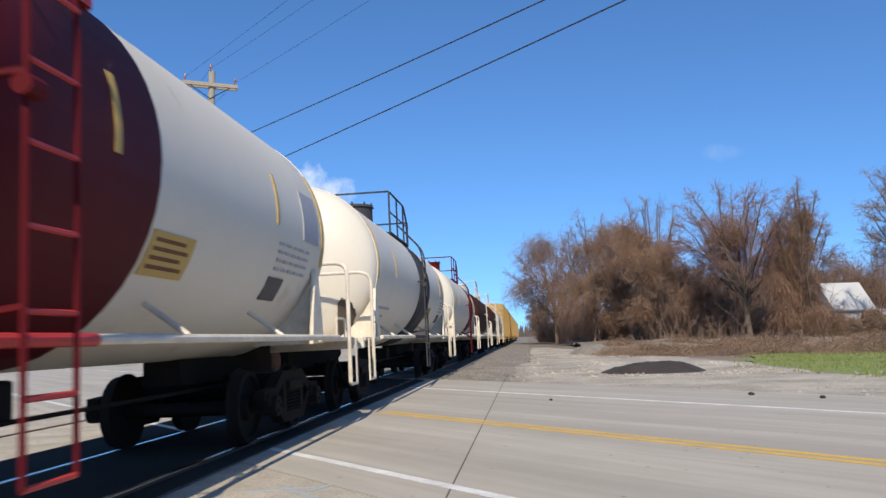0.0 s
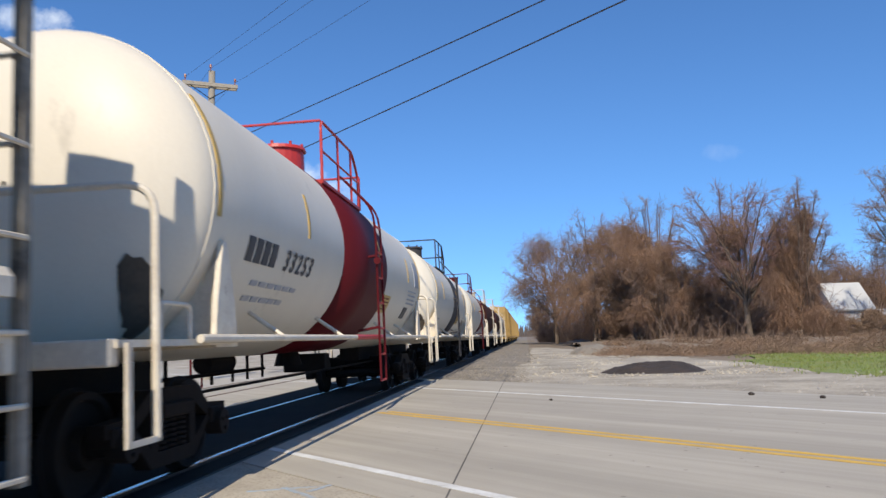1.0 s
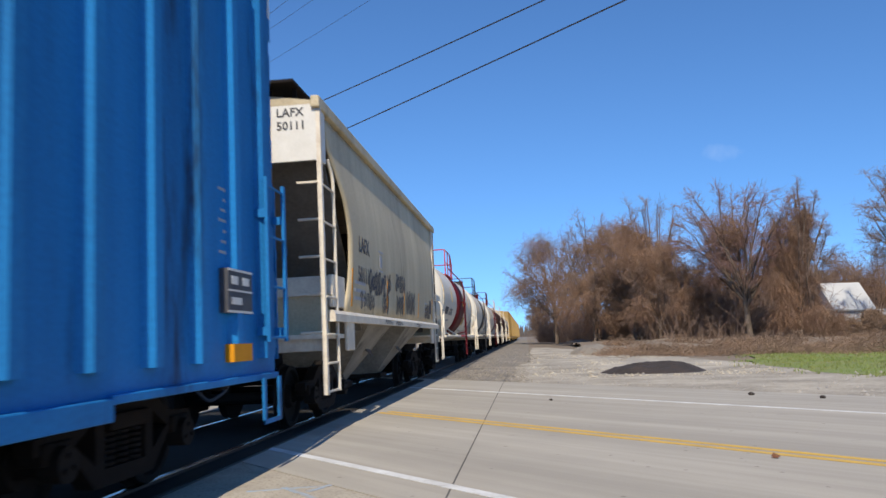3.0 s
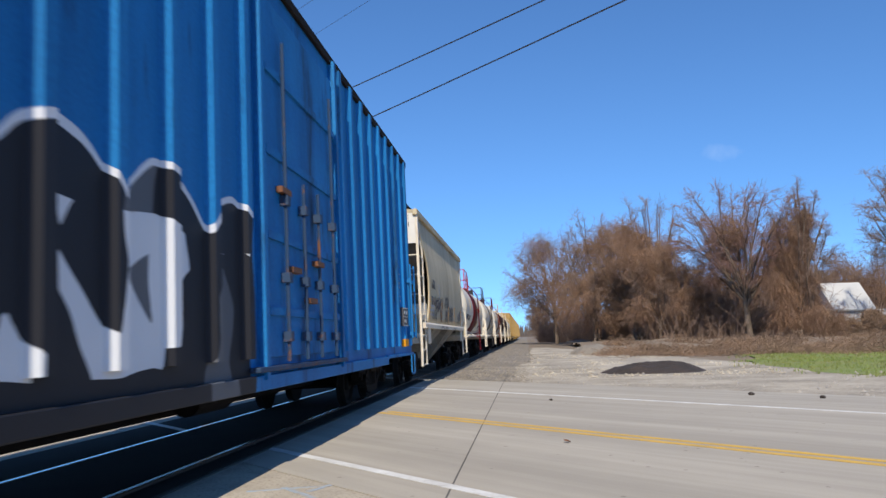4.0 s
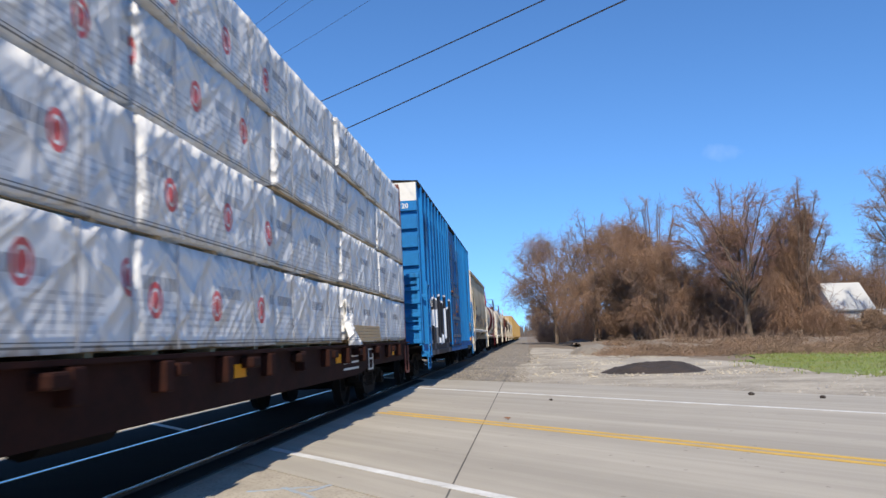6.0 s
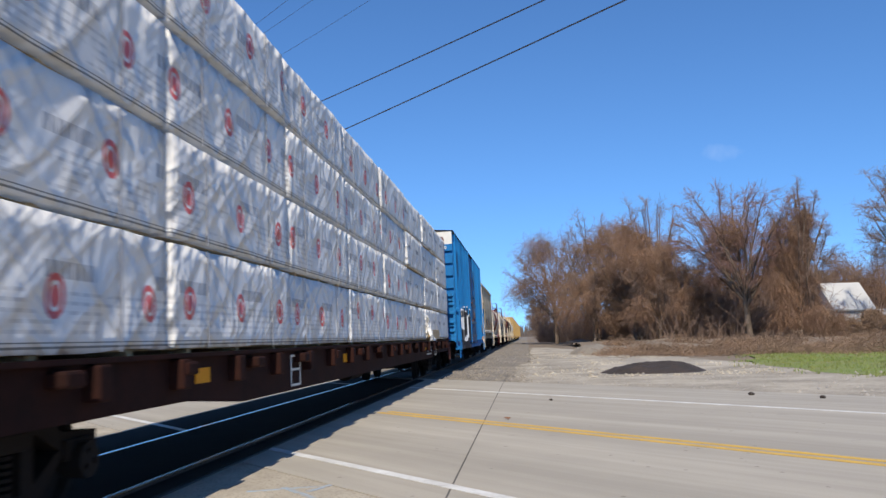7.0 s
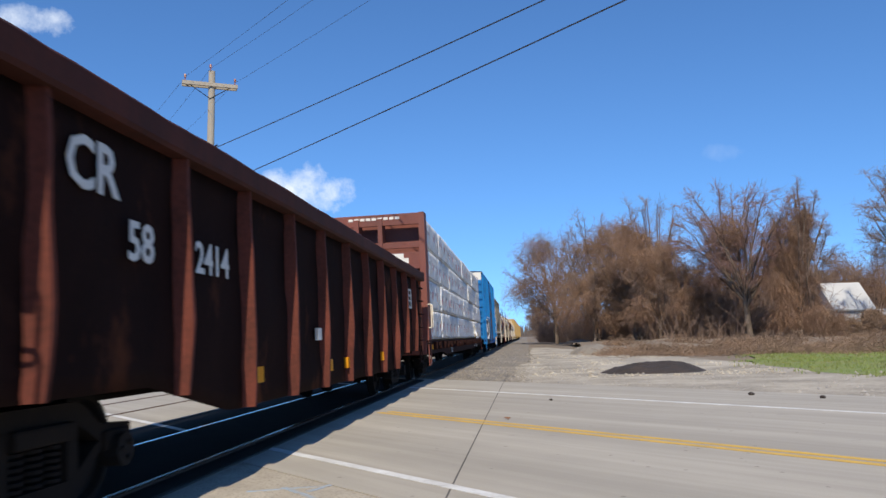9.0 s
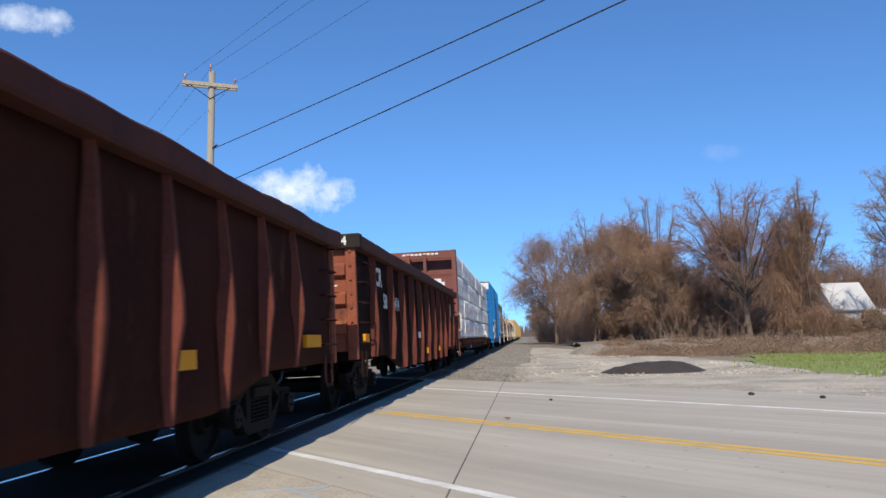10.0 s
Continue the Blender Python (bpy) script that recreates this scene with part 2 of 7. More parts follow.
M["backwood"] = mat("distant_wood", (0.17, 0.14, 0.12), (0.11, 0.09, 0.08), 0.95, grain=0.6, blotch=0.15, amount=1.0)


def add_wear(m, along, across):
    """Polished wheel tracks and long stains: wear bands that run with the road."""
    nt = m.node_tree
    N, L = nt.nodes, nt.links
    bsdf = N["Principled BSDF"]
    src = bsdf.inputs["Base Color"].links[0].from_socket
    tc = N.new("ShaderNodeTexCoord")
    comb = N.new("ShaderNodeCombineXYZ")
    for k, (axis, scale) in enumerate(((along, 0.05), (across, 1.0))):
        dot = N.new("ShaderNodeVectorMath")
        dot.operation = "DOT_PRODUCT"
        L.new(tc.outputs["Object"], dot.inputs[0])
        dot.inputs[1].default_value = tuple(c * scale for c in axis)
        L.new(dot.outputs["Value"], comb.inputs[k])
    for scale, lo, hi, amount in ((1.1, 0.35, 0.65, 0.20), (5.0, 0.45, 0.62, 0.09)):
        nz = N.new("ShaderNodeTexNoise")
        nz.inputs["Scale"].default_value, nz.inputs["Detail"].default_value = scale, 4
        L.new(comb.outputs[0], nz.inputs["Vector"])
        mr = N.new("ShaderNodeMapRange")
        mr.inputs["From Min"].default_value, mr.inputs["From Max"].default_value = lo, hi
        mr.inputs["To Min"].default_value, mr.inputs["To Max"].default_value = 1 - amount * 0.6, 1 + amount * 0.4
        L.new(nz.outputs["Fac"], mr.inputs["Value"])
        mul = N.new("ShaderNodeVectorMath")
        mul.operation = "SCALE"
        L.new(src, mul.inputs[0])
        L.new(mr.outputs[0], mul.inputs["Scale"])
        src = mul.outputs[0]
    # fine dark pits and scuffs
    sp = N.new("ShaderNodeTexVoronoi")
    sp.inputs["Scale"].default_value = 3.2
    L.new(tc.outputs["Object"], sp.inputs["Vector"])
    r2 = N.new("ShaderNodeMapRange")
    r2.inputs["From Min"].default_value, r2.inputs["From Max"].default_value = 0.05, 0.085
    r2.inputs["To Min"].default_value = 0.62
    L.new(sp.outputs["Distance"], r2.inputs["Value"])
    mul = N.new("ShaderNodeVectorMath")
    mul.operation = "SCALE"
    L.new(src, mul.inputs[0])
    L.new(r2.outputs[0], mul.inputs["Scale"])
    L.new(mul.outputs[0], bsdf.inputs["Base Color"])


add_wear(M["concrete"], (0.690, -0.724, 0), (0.724, 0.690, 0))


# ---- mesh helpers ----
def part(name, bm, material, parent=None, label="", smooth=False):
    """Links a bmesh as one mesh object under a thing or a part."""
    me = bpy.data.meshes.new(name)
    bmesh.ops.recalc_face_normals(bm, faces=bm.faces[:])
    if smooth:
        for f in bm.faces:
            f.smooth = True
    bm.to_mesh(me)
    bm.free()
    me.materials.append(material)
    ob = new(name, me)
    ob.parent = parent
    if label:
        ob["label"] = label
    return ob


def shared(name, me, parent, m=None):
    ob = new(name, me)
    ob.parent = parent
    if m is not None:
        ob.matrix_basis = m
    return ob


def box(bm, x0, x1, y0, y1, z0, z1, bevel=0.0):
    m = Matrix.Translation(((x0 + x1) / 2, (y0 + y1) / 2, (z0 + z1) / 2)) @ Matrix.Diagonal((abs(x1 - x0), abs(y1 - y0), abs(z1 - z0), 1))
    vs = bmesh.ops.create_cube(bm, size=1, matrix=m)["verts"]
    if bevel:
        es = list({e for v in vs for e in v.link_edges})
        bmesh.ops.bevel(bm, geom=es, offset=bevel, segments=2, affect="EDGES", profile=0.5)
    return bm


def rod(bm, a, b, r, n=8, r2=None):
    a, b = Vector(a), Vector(b)
    d = b - a
    m = Matrix.Translation((a + b) / 2) @ d.to_track_quat("Z", "Y").to_matrix().to_4x4()
    bmesh.ops.create_cone(bm, cap_ends=True, segments=n, radius1=r, radius2=r if r2 is None else r2, depth=d.length, matrix=m)
    return bm


def pipe(bm, pts, r, n=8):
    """A bent pipe through points, with round joints."""
    rings, pts = [], [Vector(p) for p in pts]
    for i, p in enumerate(pts):
        d = (pts[min(i + 1, len(pts) - 1)] - pts[max(i - 1, 0)]).normalized()
        side = d.cross(Vector((0.31, 0.17, 0.93))).normalized()
        up = side.cross(d)
        rings.append([bm.verts.new(p + (side * math.cos(k * 2 * math.pi / n) + up * math.sin(k * 2 * math.pi / n)) * r) for k in range(n)])
    for a, b in zip(rings, rings[1:]):
        for k in range(n):
            bm.faces.new((a[k], a[(k + 1) % n], b[(k + 1) % n], b[k]))
    bm.faces.new(rings[0][::-1])
    bm.faces.new(rings[-1])
    return bm


def bend(pts, r=0.12, n=4):
    """Rounds the corners of a line of points."""
    pts = [Vector(p) for p in pts]
    out = [pts[0]]
    for a, b, c in zip(pts, pts[1:], pts[2:]):
        p, q = b + (a - b).normalized() * min(r, (a - b).length / 2), b + (c - b).normalized() * min(r, (c - b).length / 2)
        for k in range(n + 1):
            t = k / n
            out.append((1 - t) ** 2 * p + 2 * t * (1 - t) * b + t * t * q)
    return out + [pts[-1]]


def prism(bm, outline, lo, hi, axis="y"):
    """Extrudes an outline of (u, v) from lo to hi: along y it is (x, z), along x (y, z), along z (x, y)."""
    place = {"y": lambda u, v, w: (u, w, v), "x": lambda u, v, w: (w, u, v), "z": lambda u, v, w: (u, v, w)}[axis]
    a = [bm.verts.new(place(u, v, lo)) for u, v in outline]
    b = [bm.verts.new(place(u, v, hi)) for u, v in outline]
    n = len(outline)
    for k in range(n):
        bm.faces.new((a[k], a[(k + 1) % n], b[(k + 1) % n], b[k]))
    bm.faces.new(a[::-1])
    bm.faces.new(b)
    return bm


def BM():
    return bmesh.new()


def lettering(text, size, m, material, parent, name="lettering", label="", stretch=1.0, extrude=0.002):
    """Flat letters of the built-in font, standing in the plane of the pose m."""
    cu = bpy.data.curves.new(name, "FONT")
    cu.body, cu.size, cu.extrude = text, size, extrude
    cu.resolution_u = 2
    cu.offset = size * 0.018
    ob = new(name, cu)
    cu.materials.append(material)
    ob.parent = parent
    ob.matrix_basis = m @ Matrix.Diagonal((stretch, 1, 1, 1))
    if label:
        ob["label"] = label
    return ob


SIDE = Matrix(((0, 0, 1, 0), (1, 0, 0, 0), (0, 1, 0, 0), (0, 0, 0, 1)))      # text facing +X, reading along +Y
REAR = Matrix(((1, 0, 0, 0), (0, 0, -1, 0), (0, 1, 0, 0), (0, 0, 0, 1)))     # text facing -Y, reading along +X
MOVERS = []     # (thing, offset pose in the train at t = 0)
WHEELS = []     # (wheelset, y in its truck)


# ---- ground, road, tracks ----
ROAD_D = Vector((0.690, -0.724, 0))      # along the road
ROAD_N = Vector((0.724, 0.690, 0))       # across it, away from the camera


def strip(bm, n0, n1, a0, a1, z0, z1, step=None):
    """A slab along the road, between two distances across it and two along it."""
    step = step or (a1 - a0)
    k = max(1, round((a1 - a0) / step))
    for i in range(k):
        b0, b1 = a0 + (a1 - a0) * i / k, a0 + (a1 - a0) * (i + 1) / k
        c = [ROAD_N * n + ROAD_D * a for n, a in ((n0, b0), (n1, b0), (n1, b1), (n0, b1))]
        prism(bm, [(p.x, p.y) for p in c], z0, z1, "z")
    return bm


def grid_sheet(xs, ys, height):
    bm = BM()
    vs = [[bm.verts.new((x, y, height(x, y))) for x in xs] for y in ys]
    for j in range(len(ys) - 1):
        for i in range(len(xs) - 1):
            bm.faces.new((vs[j][i], vs[j][i + 1], vs[j + 1][i + 1], vs[j + 1][i]))
    return bm


def build_ground():
    def spread(lim, n, k):
        return [math.copysign(abs(t) ** k, t) * lim for t in np.linspace(-1, 1, n)]
    bm = grid_sheet(spread(2500, 90, 4), spread(2500, 90, 4), lambda x, y: -0.16)
    tagged(part("ground", bm, M["dirt"]), "dry brown open ground reaching the horizon", "ground", kind="structure")
    # paved strip that crosses the tracks
    bm = BM()
    strip(bm, 3.4, 14.2, -60, 70, -0.14, 0.0)
    tagged(part("road", bm, M["concrete"]), "worn two-lane grey-tan concrete road crossing the tracks", "road", kind="structure")
    bm = BM()
    strip(bm, -14, 3.392, -60, 70, -0.14, -0.006)
    tagged(part("pavement_near", bm, M["shoulder"]), "coarse tan aggregate shoulder beside the road", "shoulder", kind="structure")
    for nm, n0, n1, mt, lab in (("road_line_near", 3.98, 4.10, "white_line", "worn white painted edge line on the road"),
                                ("road_line_far", 11.41, 11.53, "white_line", "worn white painted edge line on the road"),
                                ("road_line_yellow_a", 7.20, 7.31, "yellow_line", "faded yellow painted centre line on the road"),
                                ("road_line_yellow_b", 7.41, 7.52, "yellow_line", "faded yellow painted centre line on the road")):
        bm = BM()
        strip(bm, n0, n1, -58 if "yellow" not in nm else -11.2, 66, 0.001, 0.005)
        tagged(part(nm, bm, M[mt]), lab, "road marking", kind="structure")


build_ground()


def rail_bar(name, x, z_top, y0, y1, label):
    """A rail with base, web and head; the head's running face is polished."""
    bm = BM()
    prism(bm, [(x - 0.07, z_top - 0.17), (x + 0.07, z_top - 0.17), (x + 0.07, z_top - 0.155), (x + 0.012, z_top - 0.135), (x + 0.012, z_top - 0.04), (x + 0.036, z_top - 0.032),
               (x + 0.036, z_top - 0.006), (x - 0.036, z_top - 0.006), (x - 0.036, z_top - 0.032), (x - 0.012, z_top - 0.04), (x - 0.012, z_top - 0.135), (x - 0.07, z_top - 0.155)], y0, y1, "y")
    ob = tagged(part(name, bm, M["rail"]), label, "rail", "rails of the tracks")
    bm = BM()
    prism(bm, [(x - 0.034, z_top - 0.006), (x + 0.034, z_top - 0.006), (x + 0.026, z_top), (x - 0.026, z_top)], y0, y1, "y")
    part("running_face", bm, M["rail_head"] if "polished" in label else M["rail"], ob)


def build_tracks():
    rail_bar("rail", TRACK_X + 0.752, RAIL_Z + 0.018, -60, 700, "steel rail with a polished running face")
    rail_bar("rail", TRACK_X - 0.752, RAIL_Z - 0.018, -60, 700, "steel rail with a polished running face")
    rail_bar("rail", -7.35, 0.012, -60, 700, "rusty rail of the second track")
    rail_bar("rail", -8.85, 0.012, -60, 700, "rusty rail of the second track")
    # asphalt laid between and beside the rails where the road crosses
    def slab(nm, x0, x1, n0, n1, z0, z1, mt, lab, cat):
        bm = BM()
        c = [(x, (n - ROAD_N.x * x) / ROAD_N.y) for x, n in ((x0, n0), (x1, n0), (x1, n1), (x0, n1))]
        prism(bm, c, z0, z1, "z")
        tagged(part(nm, bm, M[mt]), lab, cat, kind="structure")
    for k, (x0, x1) in enumerate(((-5.75, -4.87), (-4.73, -3.37), (-3.23, -2.98))):
        slab("crossing_panel_%d" % (k + 1), x0, x1, -2.5, 13.6, -0.12, 0.0045 + 0.008 * k, "panel", "dark asphalt laid between the rails of the crossing", "crossing panel")
    for k, x in enumerate((-4.80, -3.30)):
        slab("flangeway_%d" % (k + 1), x - 0.07, x + 0.07, -2.5, 13.6, -0.10, 0.0022, "joint", "dark gap beside the rail", "flangeway")
    slab("road_joint", -0.659, -0.645, 3.5, 17.8, 0.0, 0.0016, "joint", "dark sealed joint across the road", "road joint")
    slab("crossing_seam", -2.985, -2.95, -2.5, 13.6, 0.0, 0.007, "joint", "dark seam along the crossing panel", "seam")
    # ballast beds beyond the road
    for nm, x0, x1, lab in (("ballast_bed", -6.1, 0.2, "grey crushed stone ballast under the main track"), ("ballast_bed_second", -10.2, -6.12, "grey crushed stone under the second track")):
        bm = BM()
        yn = (13.9 - ROAD_N.x * (x0 + x1) / 2) / ROAD_N.y
        n = 60
        ys = [yn + (700 - yn) * (k / n) ** 3 for k in range(n + 1)]
        prof = [(x0, -0.17), (x0 + 0.5, -0.04), (x1 - 1.6 if nm == "ballast_bed" else x1 - 0.5, -0.04), (x1, -0.15)]
        rows = []
        for k, y in enumerate(ys):
            rows.append([bm.verts.new((x + (0.08 * noise.noise(Vector((x, y * 0.7, 0))) if k else 0), y - (x - (x0 + x1) / 2) * ROAD_N.x / ROAD_N.y * (1 - k / n), z + 0.02 * noise.noise(Vector((x, y, 3))))) for x, z in prof])
        for a, b in zip(rows, rows[1:]):
            for k in range(3):
                bm.faces.new((a[k], a[k + 1], b[k + 1], b[k]))
        tagged(part(nm, bm, M["ballast"]), lab, "ballast", kind="structure")
    # loose ballast stones along the near shoulder
    rng = np.random.default_rng(3)
    bm = BM()
    for k in range(2600):
        y = 22 + 55 * rng.random() ** 1.8
        x = -2.6 + 3.0 * rng.random() ** 0.8
        if ROAD_N.x * x + ROAD_N.y * y < 14.3:
            continue
        r = rng.uniform(0.02, 0.055)
        z = -0.04 if x < -1.4 else -0.04 - 0.11 * (x + 1.4) / 1.6
        vs = [bm.verts.new((x + r * a * rng.uniform(0.6, 1.2), y + r * b * rng.uniform(0.6, 1.2), z + r * (0.5 + c) * rng.uniform(0.6, 1.0))) for a, b, c in ((1, 0, 0), (0, 1, 0), (-1, 0, 0), (0, -1, 0), (0, 0, 0.8))]
        for i in range(4):
            bm.faces.new((vs[i], vs[(i + 1) % 4], vs[4]))
    tagged(part("ballast_stones", bm, M["ballast"]), "loose grey ballast stones along the track", "stones", kind="stuff")
    tie = bpy.data.meshes.new("tie")
    bm = box(BM(), -1.3, 1.3, -0.11, 0.11, -0.09, 0.0, 0.012)
    bm.to_mesh(tie)
    bm.free()
    tie.materials.append(M["tie"])
    bed = bpy.data.objects["ballast_bed"]
    for k in range(70):
        y = 24.4 + 0.5 * k
        shared("tie", tie, bed, pose(TRACK_X, y, -0.025, 0, 0, random.uniform(-1, 1)))


build_tracks()


def build_verges():
    def sheet(nm, pts, z, mt, lab, cat, seed):
        """A flat patch of ground with a wandering edge."""
        bm = BM()
        out = []
        for a, b in zip(pts, pts[1:] + pts[:1]):
            a, b = Vector(a), Vector(b)
            n = max(2, int((b - a).length / 0.5)) if (b - a).length < 80 else 12
            for k in range(n):
                p = a.lerp(b, k / n)
                w = noise.noise_vector(Vector((p.x * 0.5, p.y * 0.5, seed))) * 0.5 + noise.noise_vector(Vector((p.x * 2, p.y * 2, seed))) * 0.15
                out.append((p.x + w.x, p.y + w.y))
        f = bm.faces.new([bm.verts.new((x, y, z)) for x, y in out])
        bmesh.ops.triangulate(bm, faces=[f])
        ext = bmesh.ops.extrude_face_region(bm, geom=bm.faces[:])
        for v in ext["geom"]:
            if isinstance(v, bmesh.types.BMVert):
                v.co.z = -0.2
        return tagged(part(nm, bm, M[mt]), lab, cat, kind="structure")
    sheet("gravel_lot", [(-2.0, 22.5), (3.2, 17.2), (9.3, 10.8), (26, -6.5), (34, -2), (13.5, 18.0), (9.0, 26.0), (8.2, 38), (5.2, 60), (2.0, 84), (0.3, 84), (0.1, 40)], -0.105, "gravel", "pale dusty gravel lot beside the road", "gravel", 1)
    sheet("gravel_lot_left", [(-10.0, 30.6), (-60, 83), (-90, 60), (-90, 160), (-30, 160), (-10.3, 60)], -0.105, "gravel", "pale dusty ground beyond the tracks", "gravel", 2)
    sheet("lawn", [(8.5, 31.5), (8.6, 25.0), (9.2, 20.6), (15.0, 14.8), (40, 0), (80, 10), (60, 50), (24, 53), (17, 50), (11.2, 41)], -0.098, "grass", "bright green spring lawn", "lawn", 3)
    rng = np.random.default_rng(8)
    # loose stones on the gravel lot and along the road's edge
    bm = BM()
    for k in range(1800):
        x = rng.uniform(-0.5, 16)
        y = (14.3 + 9 * rng.random() ** 1.7 - ROAD_N.x * x) / ROAD_N.y
        r = 0.012 + 0.05 * rng.random() ** 4
        vs = [bm.verts.new((x + r * a * rng.uniform(0.6, 1.2), y + r * b * rng.uniform(0.6, 1.2), -0.11 + r * (0.5 + c))) for a, b, c in ((1, 0, 0), (0, 1, 0), (-1, 0, 0), (0, -1, 0), (0, 0, 0.8))]
        for i in range(4):
            bm.faces.new((vs[i], vs[(i + 1) % 4], vs[4]))
    tagged(part("loose_stones", bm, M["stone"]), "scattered small stones on the gravel", "stones", kind="stuff")
    bm = BM()
    for k in range(3000):
        y = 24 + 34 * rng.random() ** 1.5
        x = rng.uniform(0.2, 8.4) * (1 - 0.4 * (y - 24) / 34)
        if noise.noise(Vector((x * 0.5, y * 0.3, 6))) < -0.05 or math.hypot((x - 4.1) / 2.0, (y - 27) / 1.9) < 1:
            continue
        r = 0.02 + 0.055 * rng.random() ** 2.5
        vs = [bm.verts.new((x + r * a * rng.uniform(0.6, 1.2), y + r * b * rng.uniform(0.6, 1.2), -0.11 + r * (0.5 + c))) for a, b, c in ((1, 0, 0), (0, 1, 0), (-1, 0, 0), (0, -1, 0), (0, 0, 0.8))]
        for i in range(4):
            bm.faces.new((vs[i], vs[(i + 1) % 4], vs[4]))
    tagged(part("lot_rubble", bm, M["gravel"]), "pale loose rubble strewn over the lot", "rubble", kind="stuff")
    # blades of grass, thin towards the lawn's ragged edge
    poly = [(8.5, 31.5), (8.6, 25.0), (9.2, 20.6), (15.0, 14.8), (26, 8), (34, 30), (24, 53), (17, 50), (11.2, 41)]

    def depth_in(x, y):
        """Distance to the lawn's outline, negative outside it."""
        best, odd = 1e9, False
        for (ax, ay), (bx, by) in zip(poly, poly[1:] + poly[:1]):
            t = max(0, min(1, ((x - ax) * (bx - ax) + (y - ay) * (by - ay)) / ((bx - ax) ** 2 + (by - ay) ** 2)))
            best = min(best, math.hypot(x - ax - t * (bx - ax), y - ay - t * (by - ay)))
            if (ay > y) != (by > y) and x < ax + (y - ay) * (bx - ax) / (by - ay):
                odd = not odd
        return best if odd else -best
    verts, faces = [], []
    while len(faces) < 26000:
        x, y = rng.uniform(6.5, 28), rng.uniform(13, 48)
        d = depth_in(x, y) + 0.9 * noise.noise(Vector((x * 0.7, y * 0.7, 2)))
        if d < -0.8 or (d < 0.5 and rng.random() > 0.5 + 0.4 * d):
            continue
        hh = (0.03 + 0.075 * rng.random()) * (0.8 + 0.6 * noise.noise(Vector((x * 0.4, y * 0.4, 9))))
        for _ in range(3):
            bx, by = x + rng.normal() * 0.05, y + rng.normal() * 0.05
            a, w = rng.random() * 3.14, 0.012 + 0.012 * rng.random()
            n = len(verts)
            verts += [(bx - w * math.cos(a), by - w * math.sin(a), -0.12), (bx + w * math.cos(a), by + w * math.sin(a), -0.12), (bx + rng.normal() * 0.04, by + rng.normal() * 0.04, -0.07 + hh)]
            faces.append((n, n + 1, n + 2))
    me = bpy.data.meshes.new("grass_blades")
    me.from_pydata(verts, [], faces)
    me.materials.append(M["grass"])
    tagged(new("grass_blades", me), "short tufts of bright green spring grass", "grass", kind="stuff")
    # two larger stones at the edge of the carriageway
    for x, y, r in ((4.05, 15.2, 0.055), (4.95, 14.2, 0.05), (0.4, 14.9, 0.035)):
        bm = BM()
        bmesh.ops.create_icosphere(bm, subdivisions=2, radius=r)
        for v in bm.verts:
            v.co += noise.noise_vector(v.co * 25 + Vector((x, y, 0))) * r * 0.35
            v.co.z *= 0.6
        ob = part("stone", bm, M["asphalt_heap"])
        ob.location = (x, y, r * 0.45)
        tagged(ob, "dark broken stone lying on the road's edge", "stone", "stones on the road")
    # low heap of asphalt millings
    def heap(nm, cx, cy, rx, ry, hh, mt, lab, cat, seed, z0=-0.11):
        bm = BM()
        n, m = 30, 16
        rows = []
        for j in range(m + 1):
            f = j / m
            row = []
            for k in range(n):
                a = 2 * math.pi * k / n
                edge = 1 + 0.18 * noise.noise(Vector((math.cos(a) * 2, math.sin(a) * 2, seed)))
                x, y = cx + rx * edge * (1 - f) * math.cos(a), cy + ry * edge * (1 - f) * math.sin(a)
                z = hh * (1 - (1 - f) ** 2.2) * (0.85 + 0.35 * noise.noise(Vector((x * 0.9, y * 0.9, seed)))) + 0.06 * noise.noise(Vector((x * 4, y * 4, seed))) * min(1, f * 3)
                row.append(bm.verts.new((x, y, z0 + z)))
            rows.append(row)
        for a, b in zip(rows, rows[1:]):
            for k in range(n):
                bm.faces.new((a[k], a[(k + 1) % n], b[(k + 1) % n], b[k]))
        return tagged(part(nm, bm, M[mt]), lab, cat)
    heap("asphalt_mound", 4.1, 27.0, 1.75, 1.5, 0.40, "asphalt_heap", "low dark heap of asphalt millings on gravel", "heap", 5)
    heap("gravel_heap", 4.2, 52.0, 1.5, 1.6, 0.75, "ballast", "small grey gravel heap before the brush", "heap", 9)
    # blue survey marks
    for k, (x, y, w, l, a) in enumerate(((-2.05, 6.55, 0.05, 0.30, 20), (-1.85, 6.35, 0.05, 0.34, -50), (-1.72, 6.62, 0.05, 0.22, 65))):
        ob = part("spray_mark", box(BM(), -l, l, -w / 2, w / 2, -0.004, 0.0005), M["blue_mark"])
        ob.matrix_basis = pose(x, y, -0.004 + 0.0015 * k, 0, 0, a)
        tagged(ob, "pale blue sprayed survey mark on the shoulder", "spray mark", "survey marks", kind="structure")


build_verges()


# ---- running gear, shared by all cars ----
WHEEL_R = 0.42


